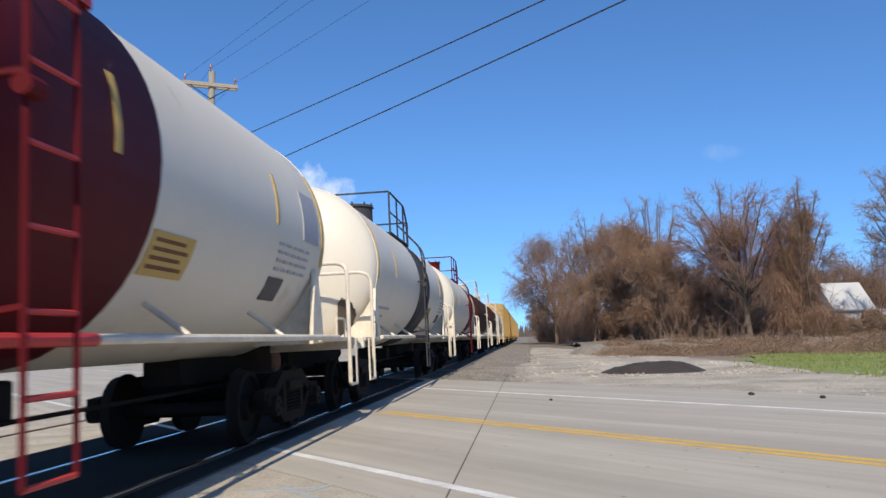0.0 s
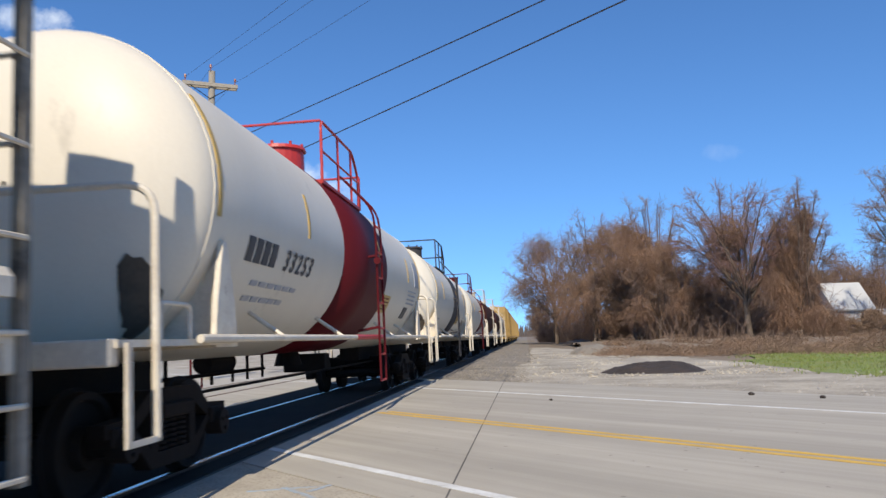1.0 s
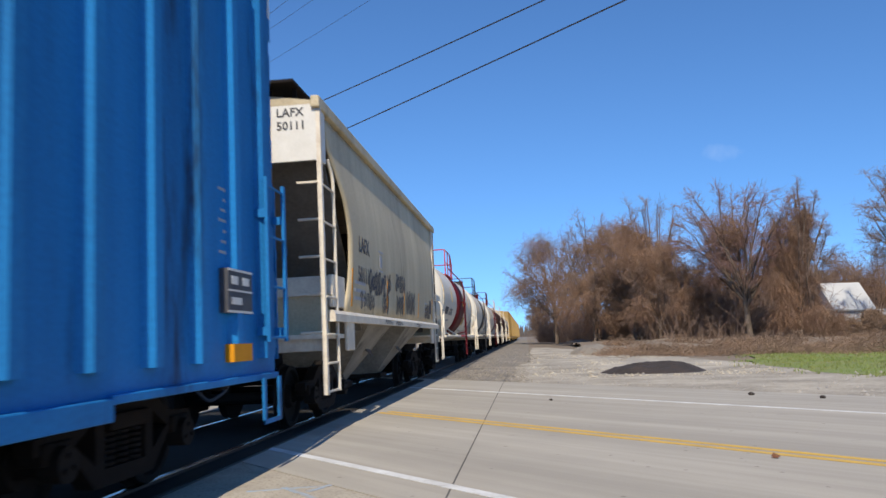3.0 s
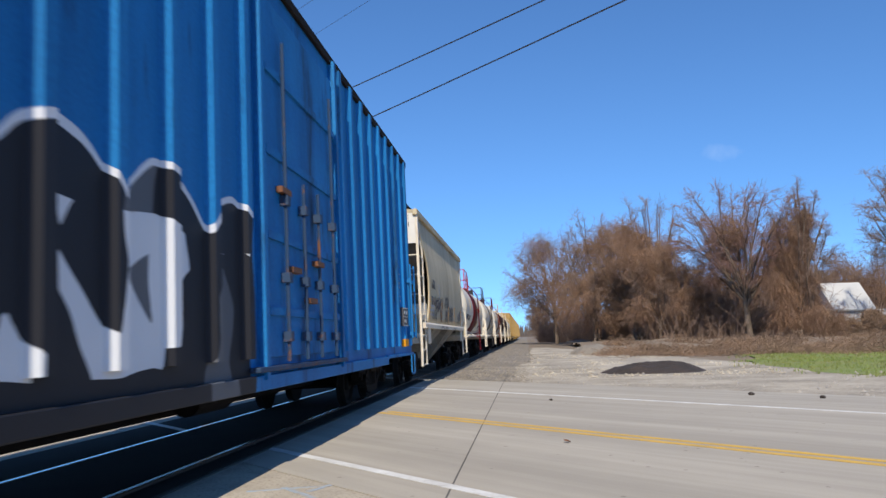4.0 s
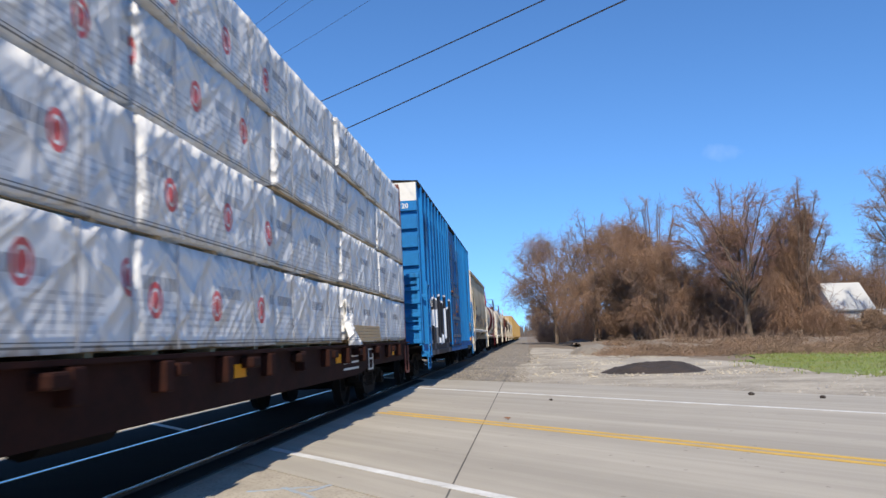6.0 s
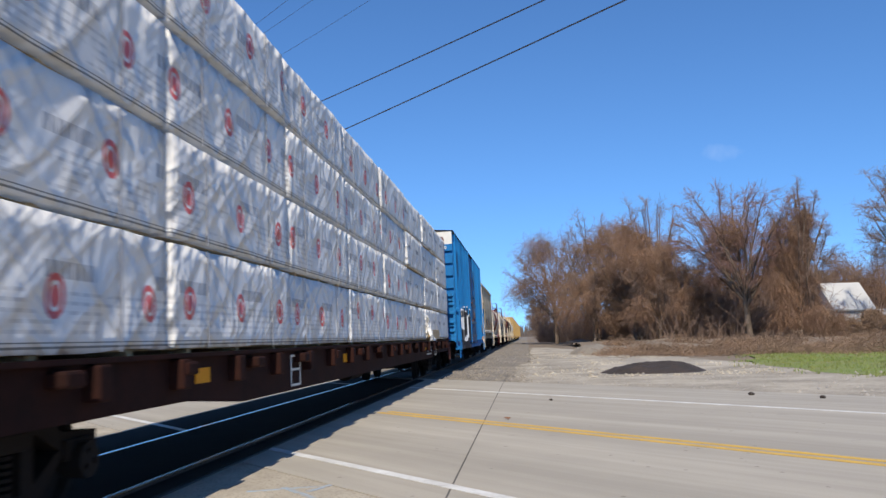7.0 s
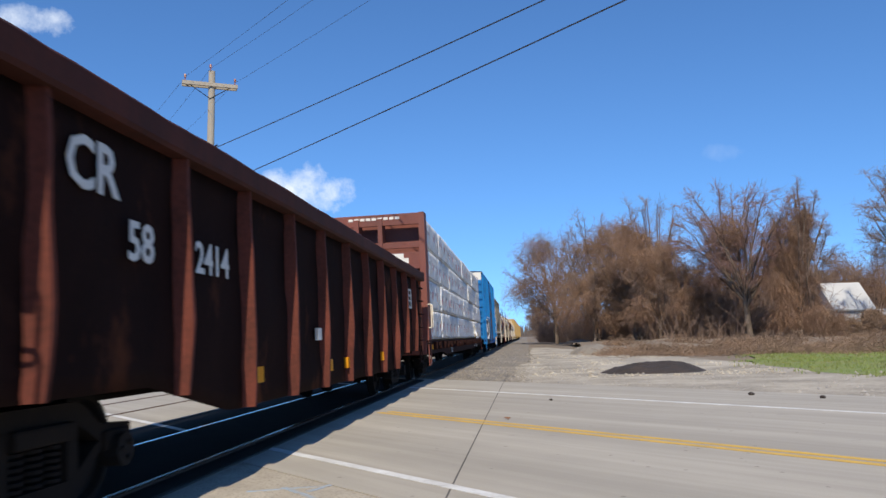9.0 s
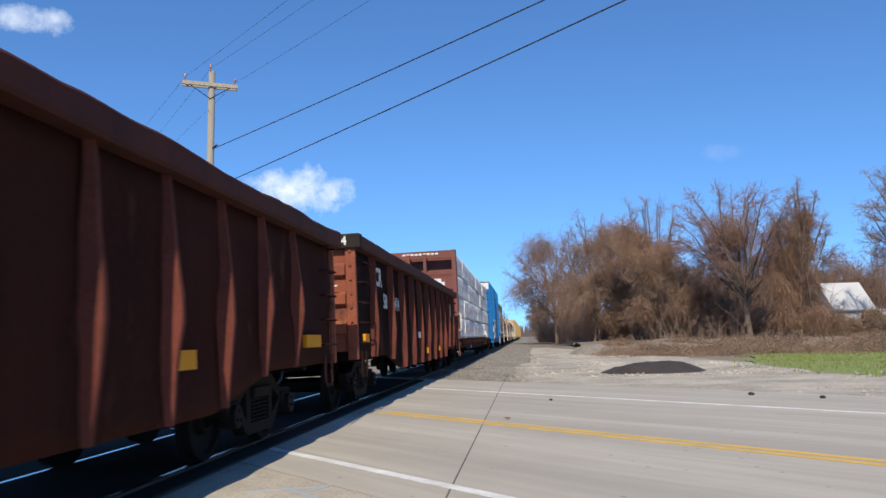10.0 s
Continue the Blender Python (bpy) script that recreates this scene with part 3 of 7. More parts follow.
def wheel_mesh():
    bm = BM()
    n = 28
    for sx in (-1, 1):
        # profile of (distance out from the back of the wheel, radius)
        prof = [(0.0, 0.10), (0.0, 0.36), (-0.0, WHEEL_R + 0.026), (0.03, WHEEL_R + 0.026), (0.04, WHEEL_R), (0.135, WHEEL_R - 0.006), (0.135, 0.36), (0.085, 0.34), (0.07, 0.17), (0.15, 0.15), (0.15, 0.09)]
        rings = []
        for u, r in prof:
            rings.append([bm.verts.new((sx * (0.68 + u), r * math.cos(2 * math.pi * k / n), r * math.sin(2 * math.pi * k / n))) for k in range(n)])
        for a, b in zip(rings, rings[1:]):
            for k in range(n):
                bm.faces.new((a[k], a[(k + 1) % n], b[(k + 1) % n], b[k]))
    rod(bm, (-1.08, 0, 0), (1.08, 0, 0), 0.075, 12)
    for sx in (-1, 1):
        rod(bm, (sx * 1.0, 0, 0), (sx * 1.16, 0, 0), 0.12, 12)
        for k in range(3):
            a = 2 * math.pi * k / 3
            rod(bm, (sx * 1.15, 0.06 * math.cos(a), 0.06 * math.sin(a)), (sx * 1.18, 0.06 * math.cos(a), 0.06 * math.sin(a)), 0.02, 6)
    bmesh.ops.recalc_face_normals(bm, faces=bm.faces[:])
    me = bpy.data.meshes.new("wheelset")
    bm.to_mesh(me)
    bm.free()
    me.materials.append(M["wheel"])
    return me


def truck_mesh():
    """Two cast side frames with bolster, springs and brake beams."""
    bm = BM()
    for sx in (-1, 1):
        x0, x1 = sx * 0.93, sx * 1.07
        top = [(-1.12, 0.50), (-1.12, 0.60), (-0.72, 0.62), (-0.42, 0.80), (0.42, 0.80), (0.72, 0.62), (1.12, 0.60), (1.12, 0.50), (0.74, 0.48), (0.40, 0.66), (-0.40, 0.66), (-0.74, 0.48)]
        prism(bm, top, min(x0, x1), max(x0, x1), "x")
        low = [(-0.76, 0.50), (-0.66, 0.50), (-0.36, 0.30), (0.36, 0.30), (0.66, 0.50), (0.76, 0.50), (0.42, 0.18), (-0.42, 0.18)]
        prism(bm, low, min(x0, x1), max(x0, x1), "x")
        for y in (-0.36, 0.36):
            box(bm, x0, x1, y - 0.06, y + 0.06, 0.28, 0.68)
        for y in (-0.89, 0.89):
            box(bm, sx * 0.90, sx * 1.10, y - 0.17, y + 0.17, 0.43, 0.57, 0.02)
        for y in (-0.19, 0.0, 0.19):
            for k in range(6):
                bmesh.ops.create_cone(bm, cap_ends=True, segments=10, radius1=0.078, radius2=0.078, depth=0.022,
                                      matrix=Matrix.Translation((sx * 1.0, y, 0.325 + 0.042 * k)))
        box(bm, sx * 0.92, sx * 1.12, -0.30, 0.30, 0.56, 0.68, 0.02)
        rod(bm, (sx * 0.75, -0.46, 0.34), (sx * 0.75, -0.46, 0.55), 0.05, 6)
    box(bm, -1.0, 1.0, -0.2, 0.2, 0.55, 0.78, 0.03)
    for y in (-0.44, 0.44):
        box(bm, -0.8, 0.8, y - 0.05, y + 0.05, 0.30, 0.40)
    bmesh.ops.recalc_face_normals(bm, faces=bm.faces[:])
    me = bpy.data.meshes.new("truck")
    bm.to_mesh(me)
    bm.free()
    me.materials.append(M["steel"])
    return me


WHEEL_ME, TRUCK_ME = wheel_mesh(), truck_mesh()


def add_trucks(car, ys, rolling=True):
    for y in ys:
        t = shared("truck", TRUCK_ME, car, pose(0, y, 0))
        for dy in (-0.89, 0.89):
            w = shared("wheelset", WHEEL_ME, t, pose(0, dy, WHEEL_R + 0.003))
            if rolling:
                WHEELS.append((w, dy))


def add_couplers(car, ends, z=0.88):
    """Draft gear and knuckle at each end; ends are the faces of the end sills."""
    for y, s in zip(ends, (-1, 1)):
        bm = BM()
        box(bm, -0.09, 0.09, y - s * 0.3, y + s * 0.45, z - 0.09, z + 0.09, 0.02)
        prism(bm, [(-0.16, y + s * 0.42), (0.10, y + s * 0.42), (0.17, y + s * 0.55), (0.08, y + s * 0.62), (0.02, y + s * 0.54), (-0.12, y + s * 0.62)], z - 0.14, z + 0.14, "z")
        part("coupler", bm, M["rust"], car)
        bm = BM()
        pipe(bm, bend([(0.25, y, z - 0.1), (0.27, y + s * 0.2, z - 0.30), (0.16, y + s * 0.5, z - 0.42), (0.05, y + s * 0.62, z - 0.25)], 0.1), 0.022, 6)
        part("air_hose", bm, M["ink"], car)


def car_base(name, label, category, q0, q1, group="cars of the freight train"):
    """The Empty of a car that reaches from q1 (rear) to q0 (front) along the track at the clip's start."""
    car = new(name)
    tagged(car, label, category, group)
    mid = (q0 + q1) / 2
    MOVERS.append((car, mid))
    return car, mid


def stirrup(car, y, z1, z0, w=0.36, material="sill_white", x=1.54, rungs=1):
    for sgn in (-1, 1):
        bm = BM()
        pts = [(sgn * x, y - w / 2, z1), (sgn * x, y - w / 2, z0), (sgn * x, y + w / 2, z0), (sgn * x, y + w / 2, z1)]
        for a, b in zip(pts, pts[1:]):
            box(bm, min(a[0], b[0]) - 0.012, max(a[0], b[0]) + 0.012, min(a[1], b[1]) - 0.03, max(a[1], b[1]) + 0.03, min(a[2], b[2]) - 0.02, max(a[2], b[2]) + 0.02)
        part("stirrup", bm, M[material], car)


# ---- tank cars ----
def tank_body(bm, y0, y1, r, zc, n=48, head=0.62, rings=9):
    """A barrel with domed heads."""
    prof = []
    for k in range(rings):
        a = math.pi / 2 * k / rings
        prof.append((y0 - head * math.cos(a), r * math.sin(a) if k else 0.02))
    steps = 14
    prof += [(y0 + (y1 - y0) * k / steps, r) for k in range(steps + 1)]
    for k in range(rings - 1, -1, -1):
        a = math.pi / 2 * k / rings
        prof.append((y1 + head * math.cos(a), r * math.sin(a) if k else 0.02))
    rr = [[bm.verts.new((q * math.cos(2 * math.pi * k / n), y, zc + q * math.sin(2 * math.pi * k / n))) for k in range(n)] for y, q in prof]
    for a, b in zip(rr, rr[1:]):
        for k in range(n):
            bm.faces.new((a[k], a[(k + 1) % n], b[(k + 1) % n], b[k]))
    return bm


def tank_band(bm, y0, y1, r, zc, a0=0.0, a1=360.0, n=48, thick=0.006):
    """A curved skin on the barrel between two angles (0 faces the side, 90 is up)."""
    full = abs(a1 - a0) >= 360
    m = n if full else n + 1
    ang = [radians(a0 + (a1 - a0) * k / n) for k in range(m)]
    rows = []
    for y, q in ((y0, r - 0.003), (y0, r + thick), (y1, r + thick), (y1, r - 0.003)):
        rows.append([bm.verts.new((q * math.cos(a), y, zc + q * math.sin(a))) for a in ang])
    for a, b in zip(rows, rows[1:]):
        for k in range(n):
            bm.faces.new((a[k], a[(k + 1) % m], b[(k + 1) % m], b[k]))
    return bm


def tank_car(name, label, q0, q1, band="tank_red", band_rel=(-1.1, 2.2), rail_mat="safety_red", body="tank_white", ladder_y=1.1, number=None, near=True, r=1.50, zc=2.50, head_gap=1.32, cradle=1.25):
    car, mid = car_base(name, label, "tank car", q0, q1)
    h = (q0 - q1) / 2            # half length over the end sills
    c = h - head_gap             # barrel's straight part
    part("tank", tank_body(BM(), -c, c, r, zc), M[body], car, "", True)
    if band:
        part("band", tank_band(BM(), band_rel[0], band_rel[1], r, zc), M[band], car, "deep red painted middle band" if band == "tank_red" else "dark painted middle band", True)
    # weld seams round the barrel
    for y in (-c, c):
        part("seam", tank_band(BM(), y - 0.015, y + 0.015, r, zc, thick=0.008), M[body], car)
    # ends: stub sills, platform, cradle plates
    for s in (-1, 1):
        bm = BM()
        box(bm, -1.48, 1.48, s * h - 0.06, s * h + 0.06, 1.02, 1.20, 0.015)
        box(bm, -1.5, 1.5, min(s * h, s * (h - cradle)), max(s * h, s * (h - cradle)), 1.14, 1.19)
        part("end_sill", bm, M["sill_white"], car, "grimy white end platform")
        # stub sill split from the white end sill, near black in place of shade
        part("stub_sill", box(BM(), -0.22, 0.22, min(s * h, s * (h - 3.2)), max(s * h, s * (h - 3.2)), 0.72, 1.13, 0.01), M["steel"], car, "stub sill coloured dark for the shade underneath")
        for sx in (-1, 1):
            bm = BM()
            yb = s * (h - cradle)
            prism(bm, [(yb - 0.26, 1.12), (yb + 0.26, 1.12), (yb + 0.19, 1.55), (yb + 0.04, 2.05), (yb - 0.05, 2.05), (yb - 0.19, 1.55)], min(sx * 1.42, sx * 1.47), max(sx * 1.42, sx * 1.47), "x")
            prism(bm, [(sx * 0.45, 1.12), (sx * 1.43, 1.12), (sx * 1.43, 1.95), (sx * 1.2, 1.6), (sx * 0.7, 1.22)], yb - 0.03, yb + 0.03, "y")
            part("cradle_plate", bm, M["sill_white"], car)
            # grab rail that rises from the platform and runs round the head
            bm = BM()
            pipe(bm, bend([(sx * 1.53, s * (h - 0.47), 0.52), (sx * 1.53, s * (h - 0.47), 2.18), (sx * 1.42, s * (h - 0.42), 2.28), (0.0, s * (h - 0.36), 2.28)], 0.14), 0.03)
            part("end_rail", bm, M["sill_white"], car)
            bm = BM()
            yk = s * (h - 0.85)
            pipe(bm, bend([(sx * 1.50, yk + 0.25, 1.19), (sx * 1.50, yk + 0.25, 1.45), (sx * 1.50, yk - 0.25, 1.45), (sx * 1.50, yk - 0.25, 1.19)], 0.06), 0.018)
            part("grab_iron", bm, M["sill_white"], car)
        stirrup(car, s * (h - 0.27), 1.15, 0.52, 0.40)
        if near and s < 0:
            # oily spill down the head
            bm = BM()
            rows = []
            for k in range(13):
                a = math.pi / 2 * (0.52 + 0.036 * k)
                row = []
                for j in range(7):
                    half = 8.0 * math.sin(math.pi * (k + 0.35) / 12.8) ** 0.6 + 1.5
                    b = radians(-36 - 1.6 * k + half * (j - 3) / 3) + 0.05 * noise.noise(Vector((k * 0.7, j, 1)))
                    q = r * math.sin(min(a, math.pi / 2)) + 0.006
                    row.append(bm.verts.new((q * math.cos(b), s * (c + 0.626 * math.cos(min(a, math.pi / 2))) - 0.006 * -s, zc + q * math.sin(b))))
                rows.append(row)
            for a, b in zip(rows, rows[1:]):
                for j in range(6):
                    bm.faces.new((a[j], a[j + 1], b[j + 1], b[j]))
            part("spill_stain", bm, M["soot"], car, "dark oily spill on the tank head", True)
    # side running board: a long pipe with brackets to the tank
    for sx in (-1, 1):
        bm = BM()
        rod(bm, (sx * 1.54, -h + 1.2, 1.19), (sx * 1.54, h - 1.2, 1.19), 0.036, 10)
        part("side_rail", bm, M["sill_white"], car)
        bm = BM()
        rod(bm, (sx * 1.54, ladder_y - 1.6, 1.19), (sx * 1.54, ladder_y + 0.6, 1.19), 0.040, 10)
        part("side_rail", bm, M[rail_mat], car, "painted middle of the side rail")
        for y in (-c * 0.72, -c * 0.3, c * 0.36, c * 0.72):
            bm = BM()
            rod(bm, (sx * 1.52, y, 1.19), (sx * 1.08, y + 0.05, 1.50), 0.026, 8)
            part("bracket", bm, M["sill_white"], car)
        # ladder
        bm = BM()
        for dy in (-0.23, 0.23):
            pipe(bm, bend([(sx * 1.06, ladder_y + dy, 3.95), (sx * 1.60, ladder_y + dy, 3.35), (sx * 1.64, ladder_y + dy, 2.9), (sx * 1.64, ladder_y + dy, 0.47)], 0.2), 0.02, 6)
        for z in (1.35, 2.55):
            rod(bm, (sx * 1.64, ladder_y - 0.23, z), (sx * 1.30, ladder_y - 0.30, z - 0.05), 0.022, 6)
        rod(bm, (sx * 1.66, ladder_y - 0.30, 2.46), (sx * 1.66, ladder_y - 0.16, 2.46), 0.06, 10)
        lm = M["tank_red" if rail_mat == "safety_red" else rail_mat]
        ld = part("ladder", bm, lm, car)
        for k in range(7):
            z = 0.47 + 0.43 * k
            part("rung", rod(BM(), (sx * 1.64, ladder_y - 0.23, z), (sx * 1.64, ladder_y + 0.23, z), 0.018, 6), M[rail_mat], ld)
    # valve box, platform and guard rail on the top
    bm = BM()
    yd = ladder_y - 0.2
    bmesh.ops.create_cone(bm, cap_ends=True, segments=24, radius1=0.42, radius2=0.42, depth=0.6, matrix=Matrix.Translation((0, yd, zc + r + 0.18)))
    bmesh.ops.create_cone(bm, cap_ends=True, segments=24, radius1=0.46, radius2=0.44, depth=0.06, matrix=Matrix.Translation((0, yd, zc + r + 0.48)))
    for k in range(8):
        a = 2 * math.pi * k / 8
        rod(bm, (0.4 * math.cos(a), yd + 0.4 * math.sin(a), zc + r + 0.48), (0.4 * math.cos(a), yd + 0.4 * math.sin(a), zc + r + 0.57), 0.025, 6)
    part("valve_dome", bm, M[rail_mat], car)
    bm = BM()
    y0, y1, zp = ladder_y - 1.45, ladder_y + 1.35, zc + r - 0.40
    for sx in (-1, 1):
        box(bm, sx * 0.55, sx * 1.08, y0, y1, zp, zp + 0.05)
        for k in range(4):
            y = y0 + (y1 - y0) * k / 3
            prism(bm, [(sx * 1.06, zp), (sx * 0.55, zp), (sx * 0.9, zp - 0.22)], y - 0.02, y + 0.02, "y")
    part("platform", bm, M[rail_mat], car)
    bm = BM()
    zr = zp + 1.0
    for sx in (-1, 1):
        pipe(bm, bend([(sx * 1.06, y0, zp), (sx * 1.06, y0, zr), (sx * 1.06, y1 - 0.5, zr), (sx * 1.06, y1 - 0.5, zp)] if sx < 0 else
                      [(1.06, y0, zp), (1.06, y0, zr), (1.06, y1 - 0.6, zr), (1.06, y1 - 0.12, zr - 0.35), (1.06, y1 - 0.12, zp)], 0.15), 0.024)
        rod(bm, (sx * 1.06, y0, zp + 0.52), (sx * 1.06, y1 - 0.12, zp + 0.52), 0.018, 6)
        for y in (y0 + 1.1, y1 - 0.7, y1):
            rod(bm, (sx * 1.06, y, zp), (sx * 1.06, y, zr - (0.35 if y == y1 else 0)), 0.022, 6)
    for y in (y0, y1):
        rod(bm, (-1.06, y, zr - (0.35 if y == y1 else 0)), (1.06, y, zr - (0.35 if y == y1 else 0)), 0.022, 6)
    part("guard_rail", bm, M[rail_mat], car)
    bm = BM()
    rod(bm, (-1.48, -4.2, 0.68), (-1.48, 3.4, 0.68), 0.035, 8)
    part("lower_rail", bm, M["steel"], car)
    for y in (-4.1, -3.2, -2.9, -1.6, -1.2, 0.6, 1.6, 2.4, 3.3):
        bm = BM()
        box(bm, -1.50, -1.46, y - 0.03, y + 0.03, 0.50, 1.17)
        part("hanger", bm, M["steel"], car)
    # underside fittings
    bm = BM()
    bmesh.ops.create_cone(bm, cap_ends=True, segments=16, radius1=0.24, radius2=0.16, depth=0.28, matrix=Matrix.Translation((0, 0.3, zc - r - 0.08)))
    part("outlet", bm, M["steel"], car)
    bm = BM()
    rod(bm, (-0.3, -2.6, 0.92), (-0.3, -1.7, 0.92), 0.14, 14)
    box(bm, -0.5, 0.3, 1.6, 2.0, 0.62, 0.95, 0.03)
    rod(bm, (0.3, -h + 2, 0.62), (0.3, h - 2, 0.66), 0.02, 6)
    part("brake_gear", bm, M["steel"], car)
    # stains and markings on the visible side
    def patch(nm, y0, y1, z0, z1, mt, lab=""):
        part(nm, tank_band(BM(), y0, y1, r, zc, math.degrees(math.asin((z0 - zc) / r)), math.degrees(math.asin((z1 - zc) / r)), 12, 0.010), M[mt], car, lab)
    if near:
        patch("reflector", -c + 0.08, -c + 0.16, 2.25, 3.35, "ochre")
        patch("reflector", -3.6, -3.53, 2.4, 2.95, "ochre")
        patch("reflector", 1.22, 1.30, 2.4, 2.95, "ochre")
        patch("reflector", 4.6, 4.66, 2.4, 2.95, "ochre")
        patch("reflector", c - 0.12, c - 0.04, 2.1, 3.3, "ochre")
        patch("placard", band_rel[1] + 0.06, band_rel[1] + 0.8, 1.68, 2.0, "ochre", "ochre stencilled panel of unreadable print")
        for k in range(4):
            z = 1.73 + 0.065 * k
            patch("print_bar", band_rel[1] + 0.12, band_rel[1] + 0.72 - 0.08 * (k % 2), z, z + 0.03, "rust")
        patch("stencil_block", c - 0.95, c - 0.3, 2.35, 2.95, "ink_faint", "faded block of unreadable print")
        patch("stencil_block", 4.7, 5.2, 1.62, 1.86, "ink", "small dark data panel")
        random.seed(5)
        for k in range(4):
            for j in range(5):
                y = 4.75 + j * 0.24
                patch("print_bar", y, y + 0.17, 2.2 - k * 0.09, 2.235 - k * 0.09, "ink_faint")
        for k in range(2):
            for j in range(6 - k):
                y = -5.2 + j * 0.27
                patch("print_bar", y, y + 0.2, 1.74 - k * 0.15, 1.79 - k * 0.15, "ink_faint")
        if number:
            def arc_text(txt, y, z, size):
                a = math.asin((z - zc) / r)
                m = Matrix.Translation(((r + 0.007) * math.cos(a), y, zc + (r + 0.007) * math.sin(a))) @ Matrix.Rotation(-a, 4, "Y") @ SIDE
                lettering(txt, size, m, M["ink"], car)
            for k, ch in enumerate(number):
                if ch == "|":
                    patch("mark_bar", -5.6 + 0.238 * k, -5.6 + 0.238 * k + 0.17, 1.95, 2.19, "ink", "plain dark bar of the owner's mark")
                elif ch != " ":
                    arc_text(ch, -5.6 + 0.238 * k, 1.95, 0.34)
    add_trucks(car, (-h + 1.75, h - 1.75), near)
    add_couplers(car, (-h, h))
    return car


# ---- covered hopper ----
def hopper_car(q0, q1):
    car, mid = car_base("covered_hopper_car", "weathered grey-white covered hopper car with black spray tags", "hopper car", q0, q1)
    h = (q0 - q1) / 2
    zt, zs = 4.28, 1.53
    # cross-section of the right half: (x, z); bulging sides
    sec = [(1.54, zs), (1.58, 2.1), (1.60, 2.8), (1.58, 3.4), (1.50, 3.95), (1.46, zt)]
    # side sheets: their ends curve inwards below the roof line
    for sx in (-1, 1):
        bm = BM()
        cols, rows = 40, 12
        vs = []
        for j in range(rows + 1):
            f = j / rows
            z = zs + (zt - zs) * f
            k = f * (len(sec) - 1)
            i = min(int(k), len(sec) - 2)
            x = sec[i][0] + (sec[i + 1][0] - sec[i][0]) * (k - i)
            inset = 0.28 + 1.0 * (1 - min(1, max(0, (f - 0.42) / 0.46)) ** 1.6) if f < 0.9 else 0.28
            inset = inset if f > 0.2 else inset - 0.25 * (0.2 - f) / 0.2
            vs.append([bm.verts.new((sx * x, -h + inset + (2 * h - 2 * inset) * i2 / cols, z)) for i2 in range(cols + 1)])
        for j in range(rows):
            for i2 in range(cols):
                bm.faces.new((vs[j][i2], vs[j][i2 + 1], vs[j + 1][i2 + 1], vs[j + 1][i2]))
        ext = bmesh.ops.extrude_face_region(bm, geom=bm.faces[:])
        for v in ext["geom"]:
            if isinstance(v, bmesh.types.BMVert):
                v.co.x -= sx * 0.03
        part("side_sheet", bm, M["hopper"], car, "", True)
        # top chord and side sill
        bm = BM()
        box(bm, sx * 1.42, sx * 1.54, -h - 0.05, h + 0.28, zt - 0.06, zt + 0.10, 0.02)
        part("top_chord", bm, M["hopper"], car)
        bm = BM()
        prism(bm, [(sx * 1.50, 1.40), (sx * 1.60, 1.40), (sx * 1.60, 1.50), (sx * 1.56, 1.55), (sx * 1.50, 1.55)], -h + 0.25, h - 0.25, "y")
        part("side_sill", bm, M["sill_white"], car, "grimy white side sill")
    # roof with hatch troughs and running boards
    bm = BM()
    prism(bm, [(-1.46, zt), (1.46, zt), (1.40, zt + 0.13), (0.5, zt + 0.28), (-0.5, zt + 0.28), (-1.40, zt + 0.13)], -h + 0.28, h - 0.28, "y")
    part("roof", bm, M["hopper"], car)
    bm = BM()
    box(bm, -0.35, 0.35, -h + 0.8, h - 0.8, zt + 0.28, zt + 0.40, 0.03)
    part("hatch", bm, M["hopper"], car)
    bm = BM()
    for sx in (-1, 1):
        box(bm, sx * 0.65, sx * 1.15, -h + 0.1, h - 0.1, zt + 0.36, zt + 0.40)
        for k in range(12):
            y = -h + 0.4 + (2 * h - 0.8) * k / 11
            box(bm, sx * 0.7, sx * 0.76, y - 0.02, y + 0.02, zt + 0.1, zt + 0.37)
            box(bm, sx * 1.06, sx * 1.12, y - 0.02, y + 0.02, zt + 0.1, zt + 0.37)
    part("roof_walk", bm, M["steel"], car)
    # ends: slope sheets, upper end sheet, posts, white end panel
    for s in (-1, 1):
        # slope sheet takes the dark end colour that stands in for shade
        bm = BM()
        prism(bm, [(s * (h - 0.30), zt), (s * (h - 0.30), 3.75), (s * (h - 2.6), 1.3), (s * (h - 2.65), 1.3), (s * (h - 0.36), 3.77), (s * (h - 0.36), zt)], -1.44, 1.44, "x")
        part("slope_sheet", bm, M["hopper_dark"], car, "end slope sheet coloured dark for shade")
        bm = BM()
        box(bm, -1.48, 1.48, s * (h - 0.03) - 0.02, s * (h - 0.03) + 0.02, 3.52, zt, 0.0)
        for sx in (-1, 1):
            box(bm, sx * 1.47, sx * 1.51, min(s * (h - 0.06), s * (h - 0.34)), max(s * (h - 0.06), s * (h - 0.34)), 3.52, zt, 0.0)
        part("end_sheet", bm, M["decal_white"], car, "white end sheet under the roof")
        bm = BM()
        box(bm, -1.46, 1.46, s * (h - 0.46) - 0.02, s * (h - 0.46) + 0.02, 1.24, 1.80)
        part("end_apron", bm, M["hopper"], car, "pale dusty lower end sheet")
        bm = BM()
        box(bm, -1.52, 1.52, s * (h - 0.42) - 0.03, s * (h - 0.42) + 0.03, 1.76, 2.02, 0.01)
        for sx in (-1, 1):
            box(bm, sx * 1.47, sx * 1.53, min(s * (h - 0.42), s * (h - 1.15)), max(s * (h - 0.42), s * (h - 1.15)), 1.60, 2.04, 0.01)
        part("end_panel", bm, M["sill_white"], car, "white end cross panel")
        bm = BM()
